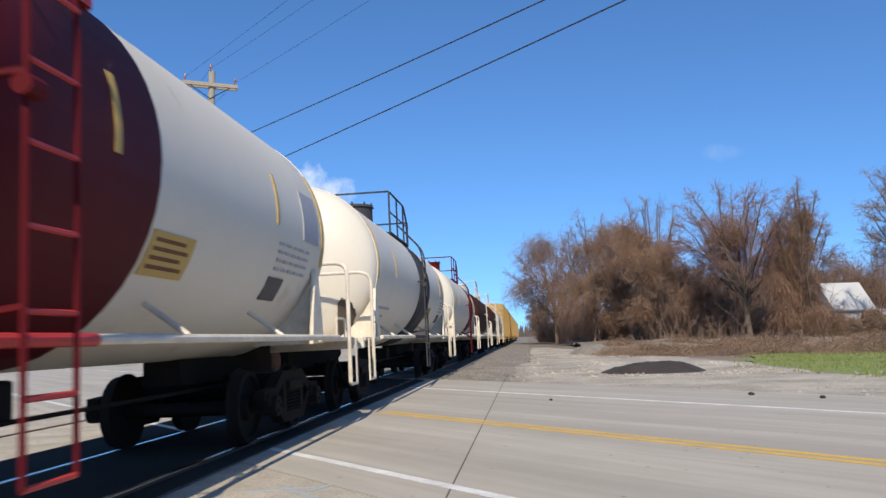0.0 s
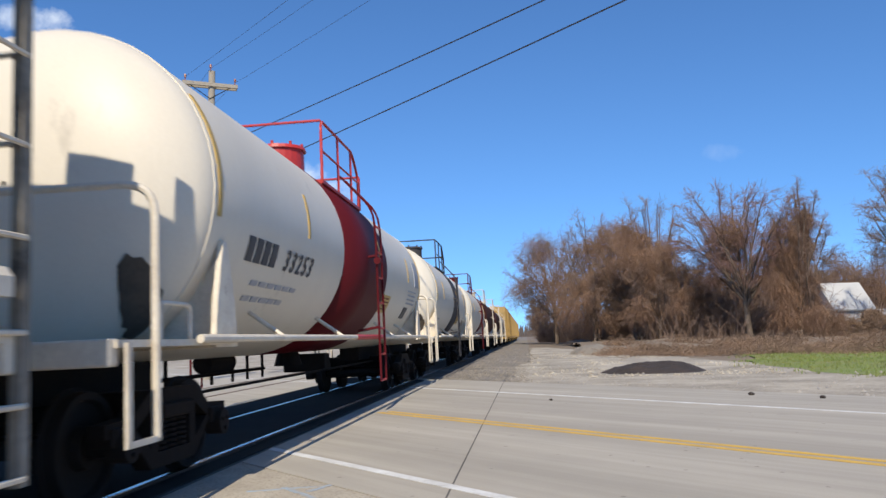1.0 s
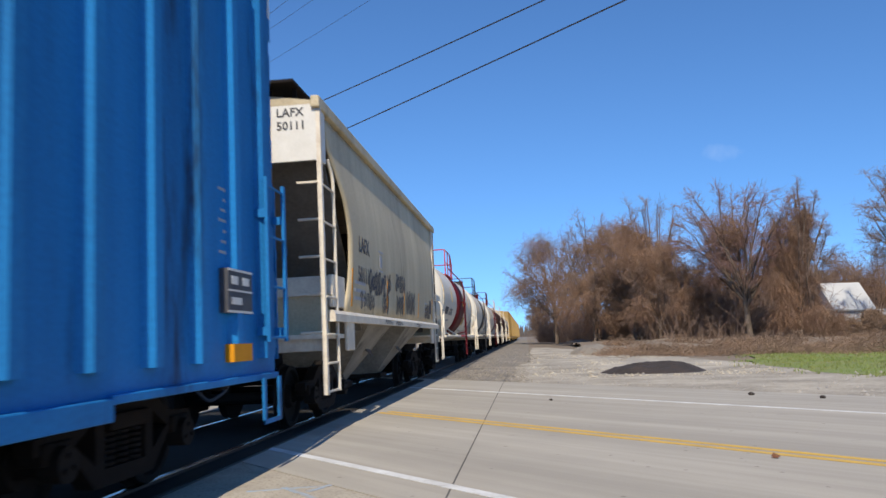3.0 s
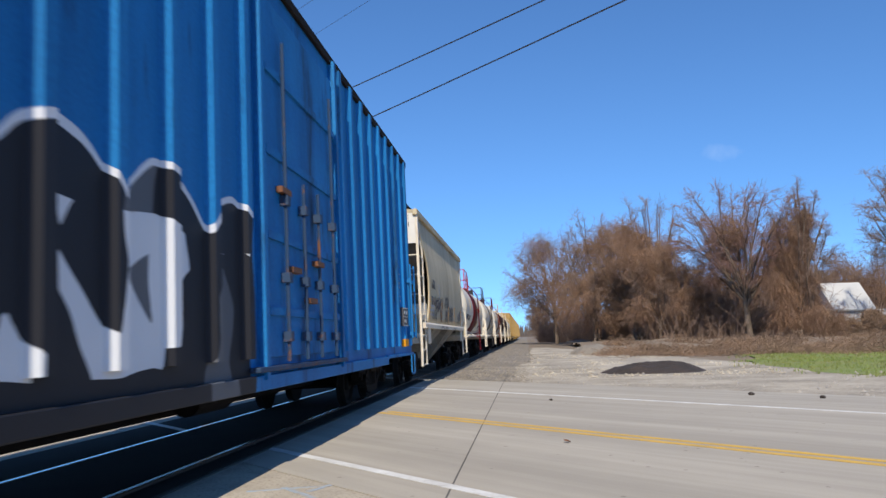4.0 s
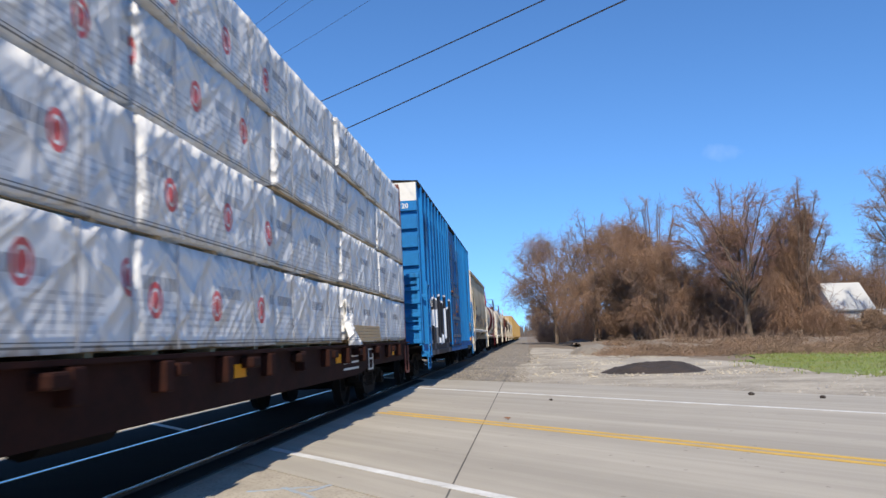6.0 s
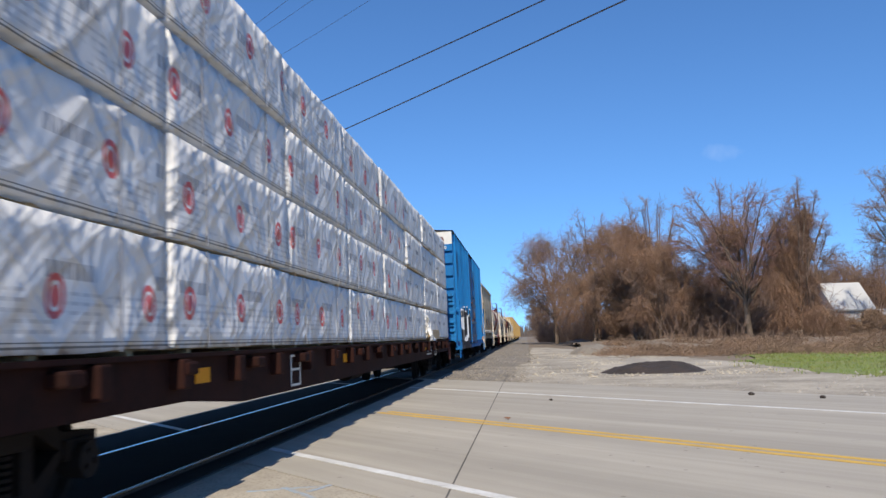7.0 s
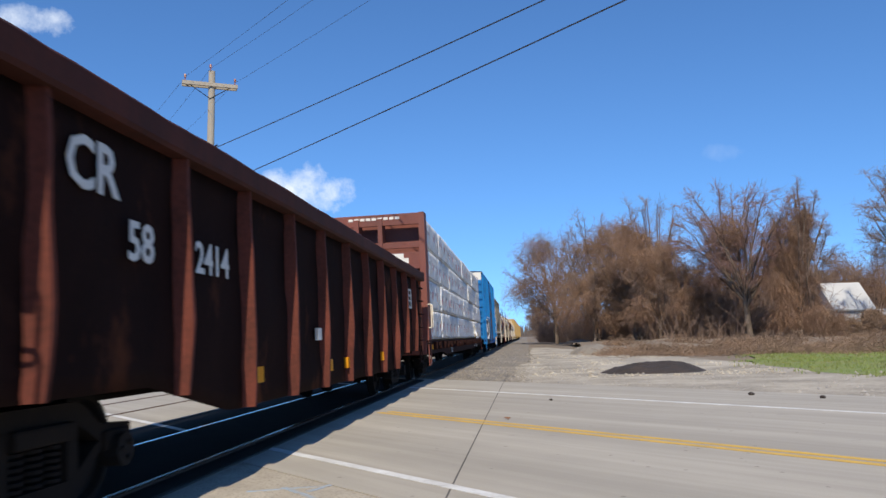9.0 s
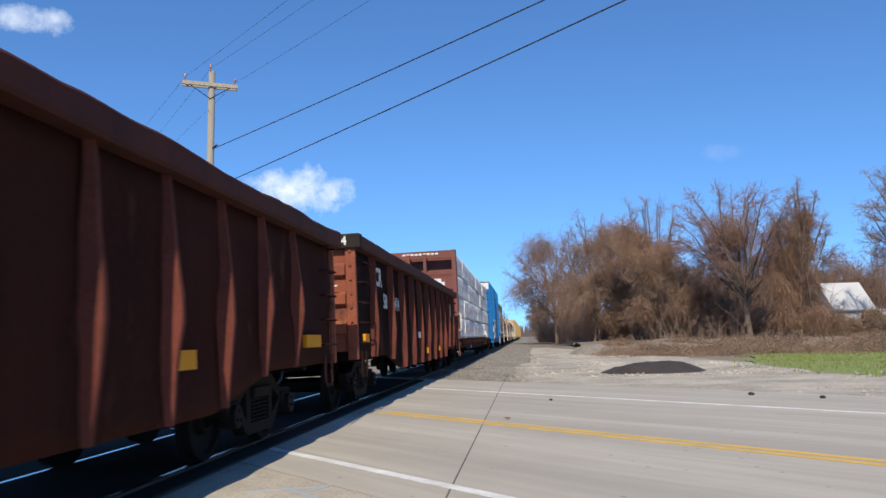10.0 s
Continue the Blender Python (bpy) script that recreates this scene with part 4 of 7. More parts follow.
        box(bm, -1.5, 1.5, s * h - 0.12 * s - 0.05, s * h - 0.12 * s + 0.05, 1.02, 1.24, 0.015)
        box(bm, -1.5, 1.5, min(s * h, s * (h - 1.6)), max(s * h, s * (h - 1.6)), 1.18, 1.24)
        part("end_sill", bm, M["sill_white"], car)
        # near-black colour here stands in for shade between the end sills
        part("stub_sill", box(BM(), -0.2, 0.2, min(s * h, s * (h - 2.4)), max(s * h, s * (h - 2.4)), 0.74, 1.17, 0.01), M["steel"], car, "stub sill coloured dark for the shade underneath")
        for sx in (-1, 1):
            bm = BM()
            box(bm, sx * 1.47, sx * 1.53, s * (h - 0.05) - 0.04, s * (h - 0.05) + 0.04, 0.46, zt - 0.05)
            part("corner_post", bm, M["sill_white" if s < 0 else "hopper_grime_shade"], car)
            bm = BM()
            yl = s * (h - 0.62)
            pipe(bm, bend([(sx * 1.50, yl + s * 0.15, 3.62), (sx * 1.53, yl, 3.4), (sx * 1.53, yl, 0.48)], 0.1), 0.024, 6)
            ld = part("ladder", bm, M["sill_white"], car)
            for z in (0.50, 0.86, 1.23, 1.72, 2.21, 2.70, 3.19):
                part("rung", rod(BM(), (sx * 1.53, yl, z), (sx * 1.53, s * (h - 0.05), z), 0.016, 6), M["sill_white"], ld)
                if z > 1:
                    part("rung", rod(BM(), (sx * 1.48, s * (h + 0.0), z + 0.03), (sx * 1.20, s * (h + 0.0), z + 0.03), 0.018, 6), M["sill_white"], ld)
            bm = BM()
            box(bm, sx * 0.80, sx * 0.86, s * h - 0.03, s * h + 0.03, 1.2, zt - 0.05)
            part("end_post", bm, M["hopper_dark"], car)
            bm = BM()
            box(bm, sx * 1.50, sx * 1.56, s * (h - 1.35) - 0.22, s * (h - 1.35) + 0.22, 1.0, 1.42, 0.02)
            part("jacking_bracket", bm, M["sill_white"], car)
    # discharge bays
    for yb, inner in ((1.94, -1), (-1.94, 1)):
        bm = BM()
        top = [(x, y) for x, y in product((-1.48, 1.48), (yb - 1.30, yb + 1.0))] if inner > 0 else [(x, y) for x, y in product((-1.48, 1.48), (yb - 1.0, yb + 1.30))]
        bot = [(x, y) for x, y in product((-0.62, 0.62), (yb - 0.30 + inner * 0.12, yb + 0.30 + inner * 0.12))]
        order = (0, 1, 3, 2)
        a = [bm.verts.new((*top[k], 1.45)) for k in order]
        b = [bm.verts.new((*bot[k], 0.40)) for k in order]
        for k in range(4):
            bm.faces.new((a[k], a[(k + 1) % 4], b[(k + 1) % 4], b[k]))
        bm.faces.new(a)
        bm.faces.new(b[::-1])
        part("discharge_bay", bm, M["hopper_grime_shade"], car, "grimy discharge bay, darkened for shade")
        bm = BM()
        box(bm, -0.75, 0.75, yb + inner * 0.12 - 0.38, yb + inner * 0.12 + 0.38, 0.30, 0.41, 0.02)
        part("outlet_gate", bm, M["steel"], car)
        bm = BM()
        bmesh.ops.create_cone(bm, cap_ends=True, segments=14, radius1=0.17, radius2=0.17, depth=0.01, matrix=Matrix.Translation((1.10, yb + inner * 0.25, 0.98)) @ Matrix.Rotation(radians(52), 4, "Y"))
        part("soot_smear", bm, M["soot"], car)
    # marks
    def face_x(z):
        k = (z - zs) / (zt - zs) * (len(sec) - 1)
        i = min(int(k), len(sec) - 2)
        return sec[i][0] + (sec[i + 1][0] - sec[i][0]) * (k - i) + 0.006

    def mark(txt, y, z, size, mt="ink", nm="lettering", lab=""):
        return lettering(txt, size, Matrix.Translation((face_x(z + size * 0.35), y, z)) @ SIDE, M[mt], car, nm, lab)

    def plate(nm, y0, y1, z0, z1, mt, lab=""):
        bm = BM()
        prism(bm, [(face_x(z0), z0), (face_x(z1), z1), (face_x(z1) - 0.02, z1), (face_x(z0) - 0.02, z0)], y0, y1, "y")
        part(nm, bm, M[mt], car, lab)
    lettering("LAFX", 0.16, Matrix.Translation((0.94, -h + 0.005, 4.13)) @ REAR, M["ink"], car)
    lettering("50111", 0.16, Matrix.Translation((0.94, -h + 0.005, 3.95)) @ REAR, M["ink"], car)
    mark("LAFX", -h + 1.88, 2.50, 0.34)
    mark("50111", -h + 1.84, 2.04, 0.34)
    for yr in (-h + 1.42, -2.01, 0.03, 2.22, h - 1.46):
        plate("reflector", yr, yr + 0.07, 1.64, 2.2, "amber")
    plate("data_frame", -2.85, -2.45, 2.32, 2.345, "ink_faint")
    plate("data_frame", -2.85, -2.45, 2.66, 2.685, "ink_faint")
    plate("data_panel", -2.75, -2.55, 2.4, 2.6, "ink_faint")
    plate("data_panel", 4.35, 4.7, 1.78, 2.12, "ink", "small black data panel")
    for k in range(3):
        plate("print_bar", 3.4, 3.8, 1.8 + 0.1 * k, 1.83 + 0.1 * k, "ink_faint")
        plate("print_bar", -h + 1.62, -h + 2.4, 1.75 + 0.12 * k, 1.80 + 0.12 * k, "ink_faint")
    # spray tags: loops and strokes that spell nothing
    rng = random.Random(11)

    def ribbon(bm, pts, r):
        rows = []
        for j, p in enumerate(pts):
            d = Vector(pts[min(j + 1, len(pts) - 1)]) - Vector(pts[max(j - 1, 0)])
            nrm = Vector((0, -d.z, d.y)).normalized() * r * rng.uniform(0.75, 1.2)
            rows.append((bm.verts.new(Vector(p) + nrm), bm.verts.new(Vector(p) - nrm)))
        for a, b in zip(rows, rows[1:]):
            bm.faces.new((a[0], a[1], b[1], b[0]))

    def tag_strokes(y, z, w, hh, n, r, mt="spray"):
        """A row of letter-like shapes: bowls, stems and slanted strokes."""
        bm = BM()
        cw = w / n
        for k in range(n):
            yc, zc = y + cw * (k + 0.5), z + hh / 2 + rng.uniform(-0.06, 0.06) * hh
            a0, turns = rng.uniform(0, 6.3), rng.uniform(0.55, 1.05)
            pts = []
            for j in range(17):
                a = a0 + turns * 2 * math.pi * j / 16
                yy, zz = yc + 0.42 * cw * math.cos(a), zc + hh * 0.46 * math.sin(a) * (0.55 if k % 3 == 1 else 1)
                pts.append((face_x(zz) + 0.001 * (1 + k % 3), yy, zz))
            ribbon(bm, pts, r)
            for _ in range(rng.randint(1, 2)):
                y0, y1 = yc + rng.uniform(-0.45, 0.1) * cw, yc + rng.uniform(-0.1, 0.45) * cw
                za, zb = zc - hh * rng.uniform(0.3, 0.55), zc + hh * rng.uniform(0.3, 0.55)
                ribbon(bm, [(face_x(za + (zb - za) * t / 4) + 0.0045, y0 + (y1 - y0) * t / 4 + 0.02 * math.sin(3 * t + k), za + (zb - za) * t / 4) for t in range(5)], r * 0.9)
        part("spray_tag", bm, M[mt], car, "black sprayed tag of unreadable strokes")
    tag_strokes(-3.7, 1.90, 1.55, 0.40, 6, 0.028)
    tag_strokes(-2.45, 1.62, 0.62, 0.34, 3, 0.018)
    tag_strokes(-2.1, 1.95, 0.45, 0.36, 2, 0.022)
    tag_strokes(-1.1, 2.08, 1.2, 0.34, 5, 0.024)
    tag_strokes(-1.0, 1.62, 0.95, 0.38, 4, 0.020)
    tag_strokes(0.35, 1.66, 1.3, 0.50, 6, 0.019)
    tag_strokes(3.4, 1.64, 1.0, 0.36, 4, 0.020)
    tag_strokes(-h + 2.0, 1.62, 1.2, 0.28, 5, 0.015)
    # tags on the bays and the sill
    bm = BM()
    for yb in (-2.4, -1.2, 1.6):
        for k in range(4):
            yy = yb + 0.22 * k
            ribbon(bm, [(1.604, yy + 0.09 * math.cos(a * 0.6), 1.45 + 0.03 * math.sin(a * 0.9 + k)) for a in range(9)], 0.012)
    part("spray_tag", bm, M["spray"], car, "small black tags on the sill")
    add_trucks(car, (-h + 1.7, h - 1.7))
    add_couplers(car, (-h, h))
    return car


# ---- boxcar ----
def graffiti_paint(name, base_mat, y0, y1, z1):
    """The base paint with a sprayed piece of black, grey and white blocks between y0 and y1, below z1."""
    m = base_mat.copy()
    m.name = name
    nt = m.node_tree
    N, L = nt.nodes, nt.links
    bsdf = N["Principled BSDF"]
    src = bsdf.inputs["Base Color"].links[0].from_socket
    tc = N.new("ShaderNodeTexCoord")
    sep = N.new("ShaderNodeSeparateXYZ")
    nz = N.new("ShaderNodeTexNoise")
    nz.inputs["Scale"].default_value, nz.inputs["Detail"].default_value = 1.1, 1.5
    warp = N.new("ShaderNodeMix")
    warp.data_type, warp.blend_type = "RGBA", "LINEAR_LIGHT"
    warp.inputs["Factor"].default_value = 0.16
    flat = N.new("ShaderNodeMapping")
    flat.inputs["Scale"].default_value = (0, 1, 1)
    L.new(tc.outputs["Object"], flat.inputs["Vector"])
    L.new(flat.outputs[0], nz.inputs["Vector"])
    L.new(flat.outputs[0], warp.inputs[6])
    L.new(nz.outputs["Color"], warp.inputs[7])
    L.new(warp.outputs[2], sep.inputs[0])

    def math_node(op, a, b, clamp=False):
        k = N.new("ShaderNodeMath")
        k.operation, k.use_clamp = op, clamp
        for sock, v in zip(k.inputs, (a, b)):
            if isinstance(v, (int, float)):
                sock.default_value = v
            else:
                L.new(v, sock)
        return k.outputs[0]

    def inside(v, lo, hi):
        return math_node("MULTIPLY", math_node("GREATER_THAN", v, lo), math_node("LESS_THAN", v, hi))
    y, z = sep.outputs["Y"], sep.outputs["Z"]
    # arched top outline
    arch = math_node("MULTIPLY", math_node("ABSOLUTE", math_node("SINE", math_node("MULTIPLY", y, 2.3), 0), 0), 0.32)
    top = math_node("ADD", arch, z1 - 0.32)
    area = math_node("MULTIPLY", inside(y, y0, y1), math_node("LESS_THAN", z, top))
    rim = math_node("MULTIPLY", area, math_node("GREATER_THAN", z, math_node("SUBTRACT", top, 0.06)))
    # letter-like blocks: stretched cells
    mp = N.new("ShaderNodeMapping")
    mp.inputs["Scale"].default_value = (0, 1.7, 0.8)
    L.new(warp.outputs[2], mp.inputs["Vector"])
    vo = N.new("ShaderNodeTexVoronoi")
    vo.inputs["Scale"].default_value = 1.25
    L.new(mp.outputs[0], vo.inputs["Vector"])
    sv = N.new("ShaderNodeSeparateColor")
    L.new(vo.outputs["Color"], sv.inputs[0])
    white = math_node("GREATER_THAN", sv.outputs[0], 0.60)
    grey = math_node("GREATER_THAN", sv.outputs[1], 0.72)
    colour = src
    for fac, rgb in ((area, (0.022, 0.022, 0.026)), (math_node("MULTIPLY", area, grey), (0.11, 0.113, 0.122)), (math_node("MULTIPLY", math_node("MULTIPLY", area, white), inside(z, 0.95, z1 - 0.45)), (0.62, 0.63, 0.65)), (rim, (0.62, 0.63, 0.66))):
        mx = N.new("ShaderNodeMix")
        mx.data_type = "RGBA"
        L.new(fac, mx.inputs["Factor"])
        L.new(colour, mx.inputs[6])
        mx.inputs[7].default_value = (*rgb, 1)
        colour = mx.outputs[2]
    L.new(colour, bsdf.inputs["Base Color"])
    return m


def box_car(name, label, q0, q1, paint, near=True, zt=5.02, zs=0.80, white_top=True, door=(-1.05, 2.05)):
    car, mid = car_base(name, label, "boxcar", q0, q1)
    h = (q0 - q1) / 2
    W = 1.57
    side = graffiti_paint("boxcar_graffiti", M[paint], -h + 1.15, -h + 6.55, 2.40) if near else M[paint]
    for sx in (-1, 1):
        part("side_wall", box(BM(), sx * (W - 0.05), sx * W, -h, h, zs + 0.12, zt), side, car)
    # roof with a low pitch and cross seams
    bm = BM()
    prism(bm, [(-W - 0.03, zt), (W + 0.03, zt), (W + 0.03, zt + 0.05), (0, zt + 0.16), (-W - 0.03, zt + 0.05)], -h - 0.02, h + 0.02, "y")
    for k in range(14):
        y = -h + 0.5 + (2 * h - 1) * k / 13
        prism(bm, [(-W, zt + 0.05), (W, zt + 0.05), (0, zt + 0.20)], y - 0.03, y + 0.03, "y")
    part("roof", bm, M["steel" if paint == "box_blue" else paint], car)
    # hat-section side posts
    d0, d1 = door
    ys = []
    k = round((d0 + h) / 0.76)
    ys += [-h + (d0 + h) * (i + 0.5) / k for i in range(k)]
    k2 = round((h - d1) / 0.76)
    ys += [d1 + (h - d1) * (i + 0.5) / k2 for i in range(k2)]
    for y in ys:
        for sx in (-1, 1):
            bm = BM()
            prism(bm, [(sx * W, y - 0.12), (sx * (W + 0.075), y - 0.06), (sx * (W + 0.075), y + 0.06), (sx * W, y + 0.12)], zs + 0.30, zt - 0.06, "z")
            part("side_post", bm, side, car)
    for sx in (-1, 1):
        bm = BM()
        box(bm, sx * W, sx * (W + 0.05), -h, h, zt - 0.09, zt + 0.03, 0.01)
        part("eave", bm, M["steel" if paint == "box_blue" else paint], car)
        bm = BM()
        box(bm, sx * (W - 0.08), sx * (W + 0.06), -h + 0.05, h - 3.2, zs, zs + 0.14, 0.01)
        box(bm, sx * (W - 0.08), sx * (W + 0.055), h - 3.2, h - 0.05, zs + 0.10, zs + 0.16, 0.01)
        part("side_sill", bm, side, car)
        # plug door with frame, rods, handles
        dr = part("door", box(BM(), sx * (W - 0.01), sx * (W + 0.045), d0 + 0.10, d1 - 0.10, zs + 0.30, zt - 0.35, 0.01), M[paint], car)
        for y in (d0, d1):
            part("door_post", box(BM(), sx * W, sx * (W + 0.09), y - 0.05, y + 0.05, zs + 0.1, zt - 0.05), M[paint], car)
        bm = BM()
        for z in (zs + 0.75, zs + 1.5, zs + 2.35, zs + 3.2):
            box(bm, sx * (W + 0.04), sx * (W + 0.075), d0 + 0.12, d1 - 0.12, z - 0.04, z + 0.04)
        part("door_rib", bm, M[paint], dr)
        bm = BM()
        for f in (0.2, 0.42, 0.62, 0.85):
            y = d0 + (d1 - d0) * f
            rod(bm, (sx * (W + 0.10), y, zs + 0.25), (sx * (W + 0.10), y, zs + (3.6 if f in (0.2, 0.85) else 2.2)), 0.02, 6)
            for z in (zs + 0.5, zs + 1.1, zs + 1.9):
                box(bm, sx * (W + 0.05), sx * (W + 0.14), y - 0.05, y + 0.05, z - 0.05, z + 0.05)
        part("lock_rod", bm, M["lock_dark" if paint == "box_blue" else paint], dr)
        for f, z in ((0.3, 1.2), (0.5, 0.9), (0.62, 1.35), (0.2, 2.0)) if near else ():
            y = d0 + (d1 - d0) * f
            part("door_handle", box(BM(), sx * (W + 0.05), sx * (W + 0.12), y - 0.16, y + 0.16, zs + z - 0.03, zs + z + 0.03), M["rust"], dr, "rusty door handle")
        bm = BM()
        box(bm, sx * W, sx * (W + 0.11), d0 - 0.3, d1 + 0.1, zs + 0.17, zs + 0.22, 0.01)
        part("door_track", bm, M["lock_dark" if paint == "box_blue" else paint], car)
    # corrugated ends
    for s in (-1, 1):
        bm = BM()
        box(bm, -W, W, s * h - 0.04, s * h + 0.04, zs + 0.32 if near else zs, zt)
        part("end_wall", bm, M[paint], car)
        for k in range(7):
            z = zt - 1.015 - 0.46 * k
            bm = BM()
            prism(bm, [(s * h, z - 0.165), (s * (h + 0.13), z - 0.15), (s * (h + 0.13), z + 0.15), (s * h, z + 0.165)], -W + 0.03, W - 0.02, "x")
            part("end_rib", bm, M[paint], car)
        part("end_band", box(BM(), -W + 0.02, W - 0.01, min(s * (h + 0.03), s * (h + 0.13)), max(s * (h + 0.03), s * (h + 0.13)), zt - 0.715, zt - 0.474), M[paint], car)
        if white_top:
            bm = BM()
            box(bm, -W + 0.02, W - 0.01, min(s * (h + 0.03), s * (h + 0.134)), max(s * (h + 0.03), s * (h + 0.134)), zt - 0.47, zt - 0.01)
            part("end_cap", bm, M["decal_white"], car, "white-painted top of the end wall")
        if near and s < 0:
            lettering("LW 9120", 0.17, Matrix.Translation((W - 0.86, s * (h + 0.135), zt - 0.655)) @ REAR, M["decal_white"], car)
        # corner ladders
        for sx in (-1, 1):
            bm = BM()
            ya, yb, zl, zr, nrung = (h + 0.04, h - 0.48, 1.15, 2.72, 4) if s > 0 else (-h + 0.10, -h + 0.58, zs - 0.02, 2.55, 6)
            for y in (ya, yb):
                box(bm, sx * (W + 0.10), sx * (W + 0.13), y - 0.03, y + 0.03, zl, zr)
                for z in (zl + 0.1, zr - 0.35):
                    box(bm, sx * (W - 0.02), sx * (W + 0.10), y - 0.025, y + 0.025, z - 0.04, z + 0.04)
            ld = part("side_ladder", bm, M[paint], car)
            for k in range(nrung):
                z = zl + 0.04 + (zr - zl - 0.12) * k / (nrung - 1)
                part("rung", rod(BM(), (sx * (W + 0.115), ya, z), (sx * (W + 0.115), yb, z), 0.014, 6), M[paint], ld)
            bm = BM()
            for x in (sx * (W - 0.05), sx * (W - 0.5)):
                box(bm, x - 0.03, x + 0.03, s * (h + 0.18) - 0.015, s * (h + 0.18) + 0.015, zs + 0.28, 2.75)
            ld = part("end_ladder", bm, M[paint], car, "ladder of flat painted bars")
            for k in range(6):
                z = zs + 0.38 + 0.32 * k
                part("rung", box(BM(), min(sx * (W - 0.02), sx * (W - 0.55)), max(sx * (W - 0.02), sx * (W - 0.55)), s * (h + 0.20) - 0.02, s * (h + 0.20) + 0.02, z - 0.05, z + 0.05, 0.01), M[paint], ld)
        stirrup(car, s * (h - 0.34), zs + 0.1, 0.42, 0.44, paint, W + 0.08)
    if near:
        pn = part("data_panel", box(BM(), W, W + 0.08, h - 1.41, h - 0.84, 1.40, 1.77), M["ink"], car, "small black data panel")
        for y0, y1, z0, z1 in ((1.41, 0.84, 1.75, 1.77), (1.41, 0.84, 1.40, 1.42), (1.41, 0.84, 1.58, 1.595), (1.33, 1.19, 1.64, 1.71), (1.08, 0.92, 1.64, 1.71), (1.33, 1.10, 1.47, 1.53)):
            part("print_bar", box(BM(), W + 0.078, W + 0.083, h - y0, h - y1, z0, z1), M["decal_white"], pn)
        part("reflector", box(BM(), W, W + 0.08, h - 1.30, h - 0.86, 0.99, 1.14), M["amber"], car)
        for k in range(7):
            part("print_bar", box(BM(), W - 0.01, W + 0.003, h - 1.40 + 0.05 * (k % 3), h - 0.98 - 0.07 * (k % 2), 1.90 + 0.09 * k, 1.925 + 0.09 * k), M["ink_faint"], car)
        lettering("9120", 0.27, Matrix.Translation((W + 0.082, -h + 0.95, 1.95)) @ SIDE, M["decal_white"], car)
    # underframe
    bm = BM()
    box(bm, -0.2, 0.2, -h, h, 0.70, 1.0)
    # deeper box added to block the view of sunlit ground beyond
    if near:
        box(bm, -0.25, 0.25, -h + 3.2, h - 3.2, 0.42, 0.72)
    for k in range(7):
        y = -h + 1.2 + (2 * h - 2.4) * k / 6
        box(bm, -W + 0.05, W - 0.05, y - 0.06, y + 0.06, 0.76, 0.92)
    box(bm, -W + 0.02, W - 0.02, -h + 0.02, h - 0.02, 0.90, 0.98)
    rod(bm, (0.7, -1.2, 0.62), (0.7, -0.3, 0.62), 0.17, 12)
    rod(bm, (0.25, -h + 2, 0.55), (0.25, h - 2, 0.55), 0.02, 6)
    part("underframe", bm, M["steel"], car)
    add_trucks(car, (-h + 2.0, h - 2.0), near)
    add_couplers(car, (-h, h))
    return car


